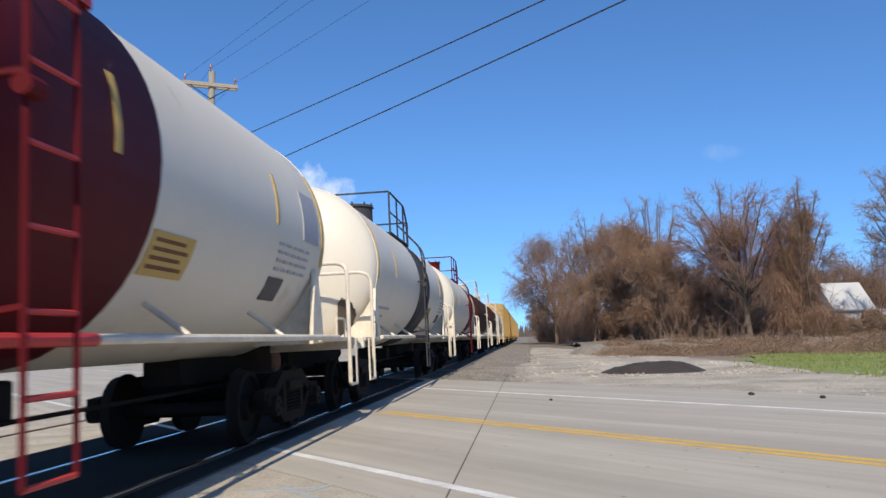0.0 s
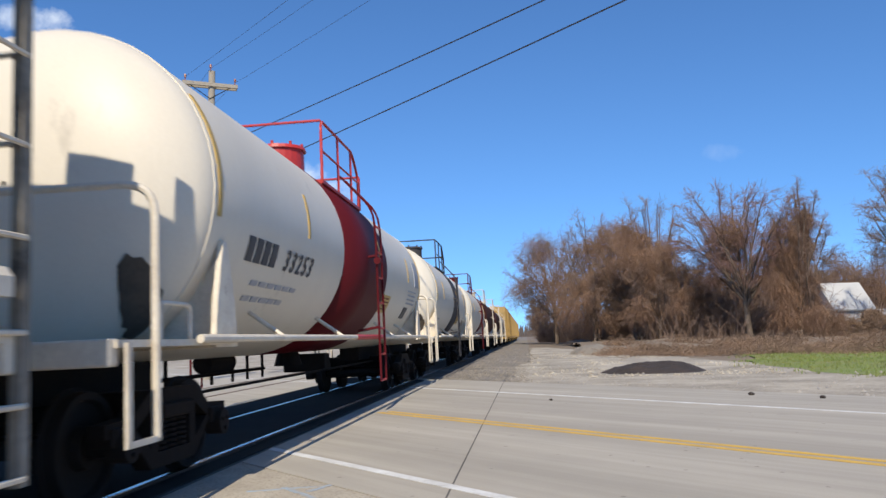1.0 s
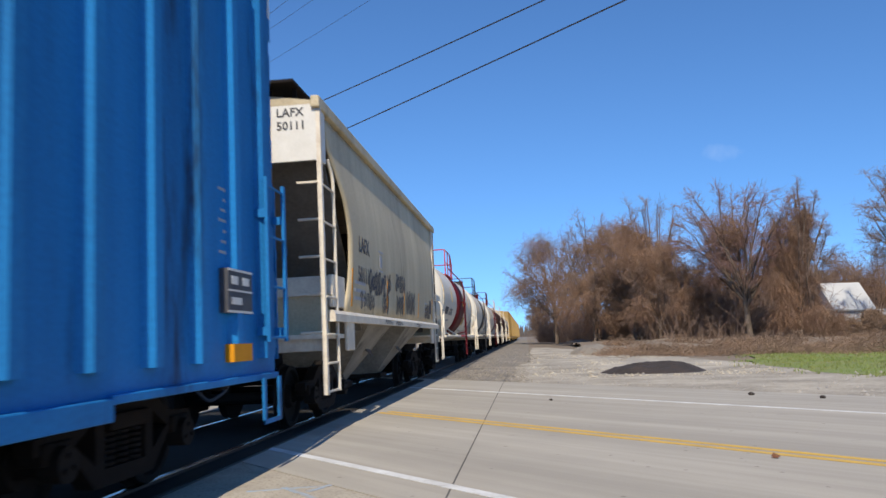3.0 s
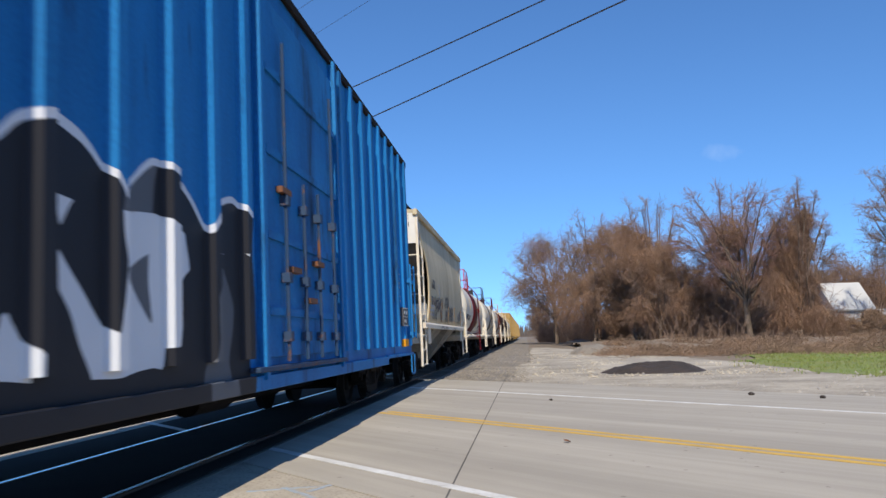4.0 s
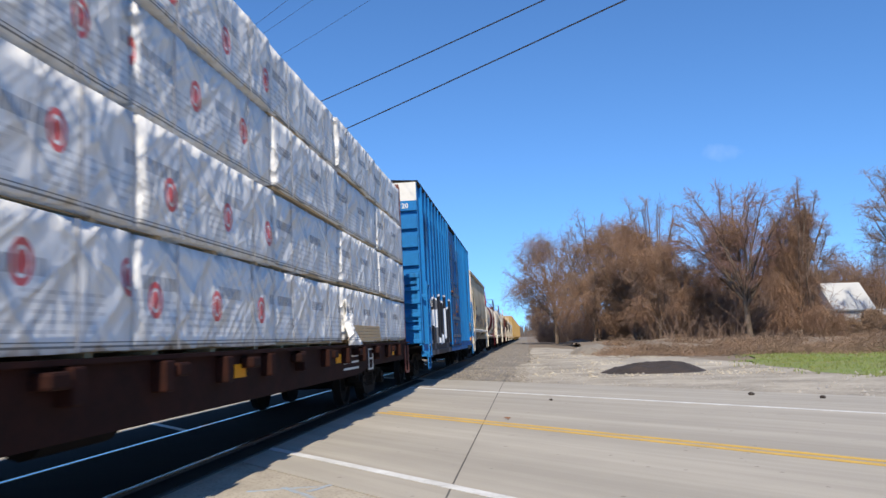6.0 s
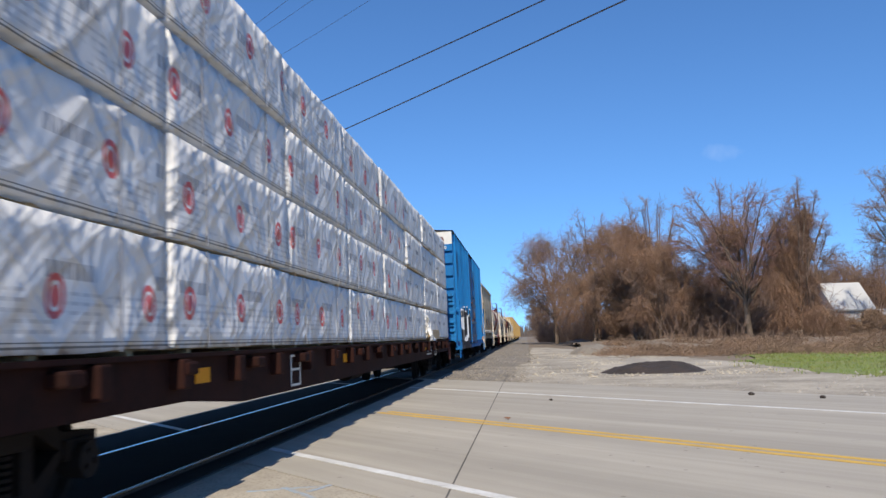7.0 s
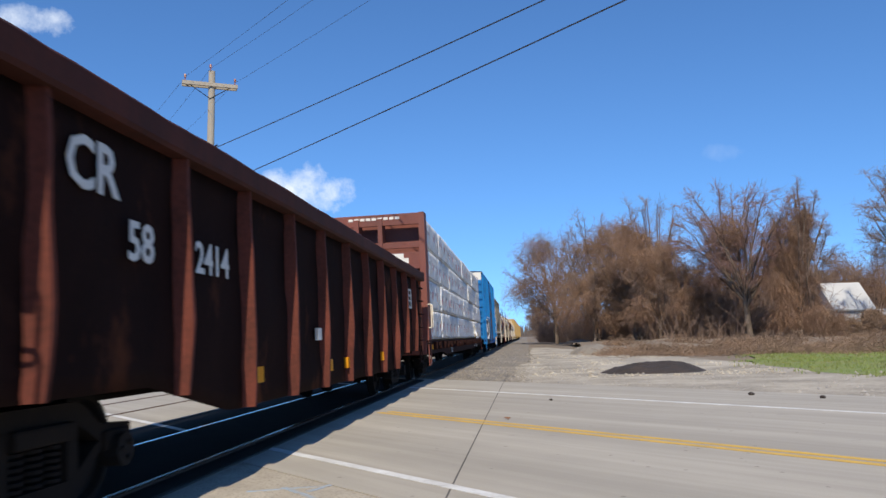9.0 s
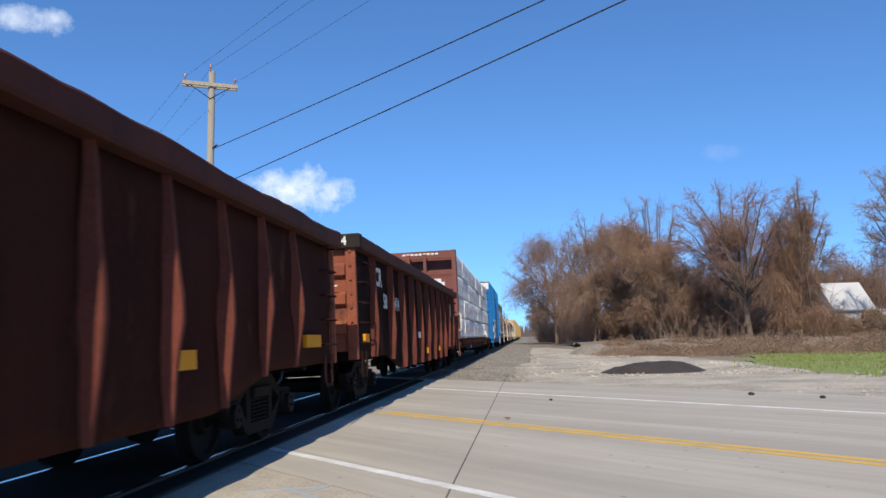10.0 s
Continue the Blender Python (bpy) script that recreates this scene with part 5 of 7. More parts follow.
# ---- bulkhead flat car with wrapped lumber ----
def wrap_material():
    """White plastic sheet with diagonal creases, grey print bars and red ring marks."""
    m = bpy.data.materials.new("lumber_wrap")
    m.use_nodes = True
    nt = m.node_tree
    N, L = nt.nodes, nt.links
    bsdf = N["Principled BSDF"]
    tc = N.new("ShaderNodeTexCoord")
    info = N.new("ShaderNodeObjectInfo")

    def math_node(op, a, b=0.0, clamp=False):
        k = N.new("ShaderNodeMath")
        k.operation, k.use_clamp = op, clamp
        for sock, v in zip(k.inputs, (a, b)):
            if isinstance(v, (int, float)):
                sock.default_value = v
            else:
                L.new(v, sock)
        return k.outputs[0]
    off = N.new("ShaderNodeVectorMath")
    off.operation = "MULTIPLY_ADD"
    comb = N.new("ShaderNodeCombineXYZ")
    for k in range(3):
        L.new(info.outputs["Random"], comb.inputs[k])
    L.new(comb.outputs[0], off.inputs[0])
    off.inputs[1].default_value = (17, 31, 23)
    L.new(tc.outputs["Object"], off.inputs[2])
    # creases: noise stretched along two diagonals
    heights = []
    for rot, sc in ((38, (1.0, 2.2, 0.42)), (-42, (1.0, 2.0, 0.45)), (74, (1.0, 1.6, 0.5))):
        mp = N.new("ShaderNodeMapping")
        mp.vector_type = "TEXTURE"
        mp.inputs["Rotation"].default_value = (radians(rot), 0, 0)
        mp.inputs["Scale"].default_value = sc
        L.new(off.outputs[0], mp.inputs["Vector"])
        nz = N.new("ShaderNodeTexNoise")
        nz.inputs["Scale"].default_value, nz.inputs["Detail"].default_value = 0.9, 3
        nz.inputs["Distortion"].default_value = 0.25
        L.new(mp.outputs[0], nz.inputs["Vector"])
        ridge = math_node("SUBTRACT", 1.0, math_node("MULTIPLY", math_node("ABSOLUTE", math_node("SUBTRACT", nz.outputs["Fac"], 0.5)), 8.0, True))
        heights.append(math_node("POWER", ridge, 1.6))
    hsum = math_node("ADD", math_node("ADD", heights[0], heights[1]), heights[2])
    bp = N.new("ShaderNodeBump")
    bp.inputs["Strength"].default_value, bp.inputs["Distance"].default_value = 0.65, 0.07
    L.new(hsum, bp.inputs["Height"])
    L.new(bp.outputs[0], bsdf.inputs["Normal"])
    sep = N.new("ShaderNodeSeparateXYZ")
    L.new(tc.outputs["Object"], sep.inputs[0])
    y, z, x = sep.outputs["Y"], sep.outputs["Z"], sep.outputs["X"]

    def band(v, lo, hi):
        return math_node("MULTIPLY", math_node("GREATER_THAN", v, lo), math_node("LESS_THAN", v, hi))

    def stripes(v, period, duty, phase=0.0):
        fr = math_node("FRACT", math_node("ADD", math_node("DIVIDE", v, period), phase + 50.0))
        return math_node("LESS_THAN", fr, duty)
    cell = N.new("ShaderNodeTexNoise")
    cell.inputs["Scale"].default_value = 2.4
    L.new(off.outputs[0], cell.inputs["Vector"])
    patchy = math_node("GREATER_THAN", cell.outputs["Fac"], 0.47)
    fineprint = math_node("MULTIPLY", math_node("MULTIPLY", stripes(z, 0.055, 0.40), band(z, 0.10, 0.36)), math_node("MULTIPLY", stripes(y, 0.13, 0.78), patchy))
    title = math_node("MULTIPLY", band(z, 0.42, 0.52), math_node("MULTIPLY", stripes(y, 0.075, 0.70), stripes(y, 1.35, 0.40)))
    # dark lines along the lower edge, painted for the shaded gap between tiers
    gap_lines = math_node("MAXIMUM", band(z, 0.028, 0.042), band(z, 0.058, 0.066))
    # red rings, one every 1.1 m
    fy = math_node("SUBTRACT", math_node("FRACT", math_node("ADD", math_node("DIVIDE", y, 1.12), math_node("ADD", 50.3, info.outputs["Random"]))), 0.5)
    dy = math_node("MULTIPLY", fy, 1.12)
    dz = math_node("SUBTRACT", z, math_node("ADD", 0.30, math_node("MULTIPLY", info.outputs["Random"], 0.2)))
    rad = math_node("SQRT", math_node("ADD", math_node("MULTIPLY", dy, math_node("MULTIPLY", dy, 1.6)), math_node("MULTIPLY", dz, dz)))
    ring = math_node("MAXIMUM", band(rad, 0.088, 0.13), math_node("LESS_THAN", rad, 0.065))
    ring_on = N.new("ShaderNodeAttribute")
    ring_on.attribute_type, ring_on.attribute_name = "OBJECT", "rings"
    ring = math_node("MULTIPLY", ring, ring_on.outputs["Fac"])
    title = math_node("MULTIPLY", title, math_node("SUBTRACT", 1.0, math_node("MULTIPLY", ring_on.outputs["Fac"], 0.25)))
    mixb = N.new("ShaderNodeMix")
    mixb.data_type = "RGBA"
    big = N.new("ShaderNodeTexNoise")
    big.inputs["Scale"].default_value, big.inputs["Detail"].default_value = 1.3, 5
    L.new(off.outputs[0], big.inputs["Vector"])
    L.new(big.outputs["Fac"], mixb.inputs["Factor"])
    mixb.inputs[6].default_value, mixb.inputs[7].default_value = (0.76, 0.745, 0.715, 1), (0.58, 0.57, 0.555, 1)
    colour = mixb.outputs[2]
    for fac, k, rgb in ((fineprint, 0.28, (0.12, 0.125, 0.15)), (title, 0.75, (0.10, 0.105, 0.13)), (gap_lines, 0.8, (0.08, 0.09, 0.10)), (ring, 0.9, (0.55, 0.05, 0.05))):
        mx = N.new("ShaderNodeMix")
        mx.data_type = "RGBA"
        L.new(math_node("MULTIPLY", fac, k), mx.inputs["Factor"])
        L.new(colour, mx.inputs[6])
        mx.inputs[7].default_value = (*rgb, 1)
        colour = mx.outputs[2]
    L.new(colour, bsdf.inputs["Base Color"])
    bsdf.inputs["Roughness"].default_value = 0.55
    bsdf.inputs["Specular IOR Level"].default_value = 0.3
    return m


M["wrap"] = wrap_material()


def wrapped_bundle(rng, length, hh, w, rings, torn=False):
    """One bundle of lumber under plastic: sagging, creased sheet over a box; boards below show at torn edges."""
    ob = new("lumber_bundle")
    bm = BM()
    nx, ny, nz = 6, 22, 8
    seed = Vector((rng.uniform(-50, 50), rng.uniform(-50, 50), rng.uniform(-50, 50)))

    def put(u, v, wz):
        p = Vector((u * w / 2, v * length / 2, wz * hh))
        amp = 0.016
        n = noise.noise_vector(Vector((p.x * 2.2, p.y * 2.0, p.z * 3.0)) + seed) * amp
        n += noise.noise_vector(Vector((p.x * 5, p.y * 2.2 + p.z * 6.0, p.z * 4 - p.y * 3)) + seed) * 0.006
        if wz == 0:
            p.z += (0.02 if rings else 0.05) * max(0.0, 0.35 + noise.noise(Vector((p.x, p.y * 1.1, 7)) + seed))
        return p + Vector((n.x, n.y * 0.5, n.z * (0.3 if 0 < wz < 1 else 0.5)))
    cache = {}

    def vert(i, j, k):
        if (i, j, k) not in cache:
            cache[(i, j, k)] = bm.verts.new(put(2 * i / nx - 1, 2 * j / ny - 1, k / nz))
        return cache[(i, j, k)]
    for j in range(ny):
        for k in range(nz):
            for i in (0, nx):
                bm.faces.new((vert(i, j, k), vert(i, j + 1, k), vert(i, j + 1, k + 1), vert(i, j, k + 1)))
        for i in range(nx):
            for k in (0, nz):
                bm.faces.new((vert(i, j, k), vert(i + 1, j, k), vert(i + 1, j + 1, k), vert(i, j + 1, k)))
    for i in range(nx):
        for k in range(nz):
            for j in (0, ny):
                bm.faces.new((vert(i, j, k), vert(i + 1, j, k), vert(i + 1, j, k + 1), vert(i, j, k + 1)))
    sheet = part("plastic_sheet", bm, M["wrap"], ob, "", True)
    sheet["rings"] = 1.0 if rings else 0.0
    part("board_layer", box(BM(), -w / 2 + 0.03, w / 2 - (0.10 if rings else 0.03), -length / 2 + 0.02, length / 2 - 0.02, 0.0, 0.05 if rings else 0.08), M["timber"], ob, "bare boards below the sheet's edge")
    for f in (-0.36, 0.36, 0.0):
        part("batten", box(BM(), -w / 2 + 0.05, w / 2 - 0.06, f * length - 0.04, f * length + 0.04, -0.035, 0.0), M["timber"], ob)
    for f in (-0.28, 0.28):
        y = f * length
        part("strap", box(BM(), w / 2 + 0.010, w / 2 + 0.014, y - 0.012, y + 0.012, 0, hh), M["ink_faint"], ob)
    if torn:
        # boards bared where the sheet has torn, and a loose flap
        for k in range(5):
            part("board", box(BM(), w / 2 - 0.05, w / 2 + 0.030, -length * 0.40 + 0.05 * k, length * 0.42 - 0.02 * k, 0.02 + 0.048 * k, 0.064 + 0.048 * k, 0.004), M["timber"], ob, "bare sawn board")
        bm = BM()
        rows = []
        for i in range(9):
            f = i / 8
            rows.append([bm.verts.new((w / 2 + 0.02 + 0.10 * f * (0.4 + abs(math.sin(2.2 * j))) + 0.03 * math.sin(9 * f + j), -length * 0.5 + (0.02 + 0.07 * f) * j - 0.05 * f, 0.62 - 0.66 * f)) for j in range(7)])
        for a, b in zip(rows, rows[1:]):
            for j in range(6):
                bm.faces.new((a[j], a[j + 1], b[j + 1], b[j]))
        ext = bmesh.ops.extrude_face_region(bm, geom=bm.faces[:])
        for v in ext["geom"]:
            if isinstance(v, bmesh.types.BMVert):
                v.co.x += 0.004
        part("loose_flap", bm, M["wrap"], ob, "loose torn flap of plastic", True)
    tagged(ob, "bundle of lumber in creased white printed plastic wrap" if not rings else "bundle of lumber in creased white wrap with red ring prints", "lumber bundle", "lumber bundles on the flat car")
    return ob


def flat_car(q0, q1):
    car, mid = car_base("bulkhead_flat_car", "oxide red bulkhead flat car loaded with wrapped lumber", "flat car", q0, q1)
    h = (q0 - q1) / 2
    zd = 1.08
    bm = BM()
    box(bm, -1.45, 1.45, -h, h, zd - 0.10, zd)
    part("deck", bm, M["timber"], car)
    for sx in (-1, 1):
        bm = BM()
        # fish-belly side sill with flanges
        prism(bm, [(-h, zd), (h, zd), (h, 0.72), (h - 4.0, 0.72), (h - 5.2, 0.62), (-h + 5.2, 0.62), (-h + 4.0, 0.72), (-h, 0.72)], min(sx * 1.43, sx * 1.47), max(sx * 1.43, sx * 1.47), "x")
        box(bm, sx * 1.38, sx * 1.54, -h, h, zd - 0.03, zd + 0.005)
        part("side_sill", bm, M["pocket"], car)
        for k in range(20):
            y = -h + 1.5 + (2 * h - 3) * k / 19
            bm = BM()
            box(bm, sx * 1.46, sx * 1.58, y - 0.07, y + 0.07, zd - 0.26, zd - 0.04, 0.015)
            part("stake_pocket", bm, M["pocket"], car)
        for k, y in enumerate((-h + 1.15, -h + 4.3, -3.0, 2.2, 6.0, h - 1.9)):
            bm = BM()
            box(bm, sx * 1.46, sx * 1.478, y - 0.14, y + 0.14, zd - 0.24, zd - 0.12)
            part("reflector", bm, M["amber"], car)
        for y in (-5.5, h - 4.1):
            bm = BM()
            for dy in (-0.17, 0.17):
                box(bm, sx * 1.46, sx * 1.479, y + dy - 0.012, y + dy + 0.012, zd - 0.42, zd - 0.08)
            for dz in (-0.42, -0.25, -0.10):
                box(bm, sx * 1.46, sx * 1.479, y - 0.17, y + 0.17, zd + dz, zd + dz + 0.025)
            part("data_frame", bm, M["decal_white"], car, "white painted data frame")
        bm = BM()
        for k in range(3):
            box(bm, sx * 1.46, sx * 1.478, 6.3, 7.3, zd - 0.36 + 0.09 * k, zd - 0.33 + 0.09 * k)
        part("print_bar", bm, M["decal_white"], car)
        for k in range(14):
            y = -h + 2.3 + (2 * h - 4.6) * k / 13
            part("winch", box(BM(), sx * 1.46, sx * 1.60, y - 0.10, y + 0.10, zd - 0.16, zd - 0.06, 0.02), M["pocket"], car, "grimy strap winch")
    # bulkheads with stepped openings
    for s in (-1, 1):
        dep = 0.62 if s < 0 else 0.20
        yb0, yb1 = s * (h - dep), s * (h - 0.02)
        lo, hi = min(yb0, yb1), max(yb0, yb1)
        bm = BM()
        box(bm, -1.48, 1.48, s * (h - dep) - 0.03, s * (h - dep) + 0.03, zd, 4.47)
        part("bulkhead_face", bm, M["brown_red"], car)
        for sx in (-1, 1):
            bm = BM()
            prism(bm, [(yb0, zd - 0.05), (yb1, zd - 0.05), (yb1 - s * dep * 0.19, 4.54), (yb0, 4.54)], min(sx * 1.36, sx * (1.52 if s < 0 else 1.45)), max(sx * 1.36, sx * (1.52 if s < 0 else 1.45)), "x")
            part("corner_post", bm, M["brown_red"], car)
        bm = BM()
        for x in (-0.32, 0.32) if s < 0 else (-0.75, 0.75):
            box(bm, x - 0.06, x + 0.06, lo + 0.03, hi - 0.06, zd, 4.40)
        part("stiffener", bm, M["brown_red"], car)
        # the tail bulkhead is plated between narrow slots, with one deep opening under its top beam
        for z0, z1 in ((1.03, 1.67), (1.79, 2.28), (2.40, 2.89), (3.01, 3.46), (3.58, 3.74), (4.22, 4.53)) if s < 0 else ():
            lean_in = 0.115 * (z0 + z1) / 2 / 4.5
            part("plate", box(BM(), -1.40, 1.40, -h + 0.04 + lean_in, -h + 0.12 + lean_in, z0, z1, 0.008), M["brown_red"], car)
        for z in (1.35, 1.85, 2.35, 2.85, 3.35, 3.85, 4.40) if s > 0 else ():
            bm = BM()
            prism(bm, [(s * (h - dep + 0.02), z - 0.08), (s * (h - 0.06), z - 0.12), (s * (h - 0.06), z + 0.10), (s * (h - dep + 0.02), z + 0.06)], -1.44, 1.44, "x")
            part("cross_beam", bm, M["brown_red"], car)
        # ladder and grab irons
        bm = BM()
        for x in (0.86, 1.24):
            box(bm, x - 0.022, x + 0.022, s * (h + 0.02) - 0.012, s * (h + 0.02) + 0.012, 1.1, 2.45)
        ld = part("ladder", bm, M["brown_red"], car)
        for k in range(4):
            z = 1.25 + 0.36 * k
            part("rung", rod(BM(), (0.86, s * (h + 0.02), z), (1.24, s * (h + 0.02), z), 0.014, 6), M["brown_red"], ld)
        for sx in (-1, 1) if s < 0 else ():
            bm = BM()
            for dy in (0.10, 0.42):
                yy = s * (h - dy)
                pipe(bm, bend([(sx * 1.52, yy, 1.42), (sx * 1.60, yy, 1.42), (sx * 1.60, yy, 2.04), (sx * 1.52, yy, 2.04)], 0.05), 0.018, 6)
            part("grab_iron", bm, M["sill_white"], car, "cream-painted grab irons")
        if s < 0:
            bm = BM()
            box(bm, 0.55, 1.06, -h + 0.09, -h + 0.135, 3.16, 3.30)
            box(bm, 0.55, 0.93, -h + 0.09, -h + 0.135, 3.30, 3.43)
            part("number_plate", bm, M["decal_white"], car, "pale plate with blanked number")
            bm = BM()
            for z, w in ((2.72, 0.42), (2.64, 0.42), (2.20, 0.26), (2.11, 0.22)):
                box(bm, 1.26 - w, 1.26, -h + 0.085, -h + 0.12, z, z + 0.05)
            part("print_bar", bm, M["decal_white"], car)
            bm = BM()
            for k in range(9):
                x = -0.55 + 0.16 * k
                box(bm, x, x + 0.12, -h + 0.145, -h + 0.18, 4.38, 4.45)
            part("print_bar", bm, M["decal_white"], car)
            bm = BM()
            box(bm, 1.0, 1.24, -h + 0.06, -h + 0.09, 1.18, 1.32)
            part("reflector", bm, M["amber"], car)
        stirrup(car, s * (h - 0.3), zd - 0.1, 0.45, 0.4, "brown_red", 1.5)
        bm = BM()
        box(bm, -1.45, 1.45, s * h - 0.05, s * h + 0.05, zd - 0.36, zd, 0.02)
        part("end_sill", bm, M["brown_red"], car)
    bm = BM()
    box(bm, -0.35, 0.35, -h, h, 0.66, 0.98)
    for k in range(12):
        y = -h + 1 + (2 * h - 2) * k / 11
        box(bm, -1.4, 1.4, y - 0.05, y + 0.05, 0.76, 0.98)
    rod(bm, (0.7, 0.2, 0.6), (0.7, 1.2, 0.6), 0.18, 12)
    part("underframe", bm, M["steel"], car)
    add_trucks(car, (-h + 2.3, h - 2.3))
    add_couplers(car, (-h, h))
    # load: four tiers, eight lengths, two rows
    rng = random.Random(4)
    inner = 2 * h - 0.92
    n = 8
    hh = 0.785
    for tier in range(4):
        for col in range(n):
            for row in (0, 1):
                ln = inner / n
                b = wrapped_bundle(rng, ln - rng.uniform(0.03, 0.10), hh, 1.47, col < n - 3, tier == 0 and row == 0 and col == n - 2)
                MOVERS.append((b, mid + 0.21 + (col - (n - 1) / 2) * ln + rng.uniform(-0.02, 0.02), 0.755 - 1.51 * row + rng.uniform(-0.015, 0.025), zd + 0.035 + tier * (hh + 0.043)))
    return car


# ---- gondola ----
def gondola_car(name, label, q0, q1, zt=2.60, near=True, number=True, sheet="gon_side", nr=10, ends=(1.72, 0.63)):
    car, mid = car_base(name, label, "gondola", q0, q1)
    h = (q0 - q1) / 2
    W = 1.46
    rng = random.Random(21 if number else 22)
    # dented side sheets
    for sx in (-1, 1):
        bm = BM()
        cols, rows = 84, 12
        vs = []
        seed = Vector((rng.uniform(0, 40), 0, rng.uniform(0, 40)))
        for j in range(rows + 1):
            f = j / rows
            row = []
            for i in range(cols + 1):
                y = -h + 2 * h * i / cols
                e = h - abs(y)
                zb = 0.86 if e < 2.6 else 0.86 - 0.30 * min(1, (e - 2.6) / 1.5)
                z = zb + (zt - zb) * f
                dent = noise.noise(Vector((y * 0.9, 0, z * 1.3)) + seed) * 0.05 + noise.noise(Vector((y * 2.7, 3, z * 3)) + seed) * 0.018
                row.append(bm.verts.new((sx * (W - 0.03 + dent * (0.2 if f in (0, 1) else 1)), y, z)))
            vs.append(row)
        for j in range(rows):
            for i in range(cols):
                bm.faces.new((vs[j][i], vs[j][i + 1], vs[j + 1][i + 1], vs[j + 1][i]))
        ext = bmesh.ops.extrude_face_region(bm, geom=bm.faces[:])
        for v in ext["geom"]:
            if isinstance(v, bmesh.types.BMVert):
                v.co.x -= sx * 0.02
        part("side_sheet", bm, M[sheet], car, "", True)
        bm = BM()
        rows = []
        worn = 0.018 if number else 0.045
        for i in range(71):
            y = -h - 0.03 + (2 * h + 0.06) * i / 70
            dz = noise.noise(Vector((y * 0.8, sx, 3 + zt))) * worn + noise.noise(Vector((y * 3.5, sx, 9))) * worn * 0.5
            dx = noise.noise(Vector((y * 0.7, sx, 20 + zt))) * worn
            rows.append([bm.verts.new((sx * (u + dx), y, w + dz * k)) for u, w, k in ((W - 0.08, zt - 0.02, 0), (W + 0.11, zt - 0.02, 0.2), (W + 0.13, zt + 0.01, 0.2), (W + 0.13, zt + 0.17, 1), (W + 0.10, zt + 0.20, 1), (W - 0.05, zt + 0.20, 1), (W - 0.08, zt + 0.17, 1))])
        for a, b in zip(rows, rows[1:]):
            for i in range(7):
                bm.faces.new((a[i], a[(i + 1) % 7], b[(i + 1) % 7], b[i]))
        bm.faces.new(rows[0])
        bm.faces.new(rows[-1][::-1])
        part("top_chord", bm, M["gon_rib"], car)
        for k in range(nr):
            y = -h + ends[0] + (2 * h - ends[0] - ends[1]) * k / (nr - 1)
            if number and k:                    # a wide panel at the tail, then even ones
                y = -h + 3.05 + (2 * h - 3.05 - ends[1]) * (k - 1) / (nr - 2)
            e = h - abs(y)
            zb = 0.86 if e < 2.6 else 0.86 - 0.30 * min(1, (e - 2.6) / 1.5)
            bm = BM()
            t = rng.uniform(-0.015, 0.015)
            prism(bm, [(sx * (W - 0.03), y - 0.08), (sx * (W + 0.10), y - 0.028), (sx * (W + 0.10), y + 0.028), (sx * (W - 0.03), y + 0.08)], zb, zt, "z")
            bmesh.ops.subdivide_edges(bm, edges=[e2 for e2 in bm.edges if abs(e2.verts[0].co.z - e2.verts[1].co.z) > 0.5], cuts=9)
            peak, low = (0.30, 0.75) if number else (0.42, 0.30)
            for v in bm.verts:
                f = (v.co.z - zb) / (zt - zb)
                g = f / peak if f < peak else (1 - f) / (1 - peak)
                k2 = low + (1 - low) * g                    # pressed posts swell towards the middle
                if abs(v.co.x) > W:
                    v.co.x = sx * (W - 0.02 + 0.135 * k2)
                v.co.y = y + (v.co.y - y) * (0.45 + 0.55 * k2) * (0.78 if number else 1.0) + t * f
            for v in bm.verts:
                v.co.x += noise.noise(Vector((0, y * 3, v.co.z * 2))) * 0.018
                v.co.y += noise.noise(Vector((7, y * 3, v.co.z * 2))) * 0.018
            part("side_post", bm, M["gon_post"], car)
        marks = ((-h + 0.6, 0.3, 1.17), (-3.8, 0.3, 0.84), (-1.04, 0.38, 0.83), (0.21, 0.33, 0.83), (3.04, 0.25, 0.85), (h - 1.08, 0.38, 1.15)) if number else \
            ((-h + 1.05, 0.32, 1.1), (-h + 4.0, 0.3, 1.0), (0.6, 0.3, 1.0), (3.73, 0.38, 1.03), (h - 1.1, 0.66, 1.15))
        for y, w, z in marks:
            bm = BM()
            box(bm, sx * (W - 0.02), sx * (W + 0.035), y - w / 2, y + w / 2, z - 0.075, z + 0.075)
            part("reflector", bm, M["amber"], car)
        for k in range(5):
            z = 1.1 + 0.32 * k
            for s in (-1, 1):
                bm = BM()
                pipe(bm, bend([(sx * (W - 0.02), s * (h - 0.12), z), (sx * (W + 0.10), s * (h - 0.12), z), (sx * (W + 0.10), s * (h - 0.55), z), (sx * (W - 0.02), s * (h - 0.55), z)], 0.05, 2), 0.013, 6)
                part("grab_iron", bm, M["pocket"], car)
    for s in (-1, 1):
        bm = BM()
        box(bm, -W, W, s * h - 0.04, s * h + 0.04, 0.98, zt)
        part("end_wall", bm, M["gon_end"], car)
        bm = BM()
        box(bm, -W - 0.12, W + 0.12, min(s * (h - 0.05), s * (h + 0.16)), max(s * (h - 0.05), s * (h + 0.16)), zt - 0.02, zt + 0.21, 0.02)
        part("end_chord", bm, M["black_chord" if number and s < 0 else "gon_rib"], car)
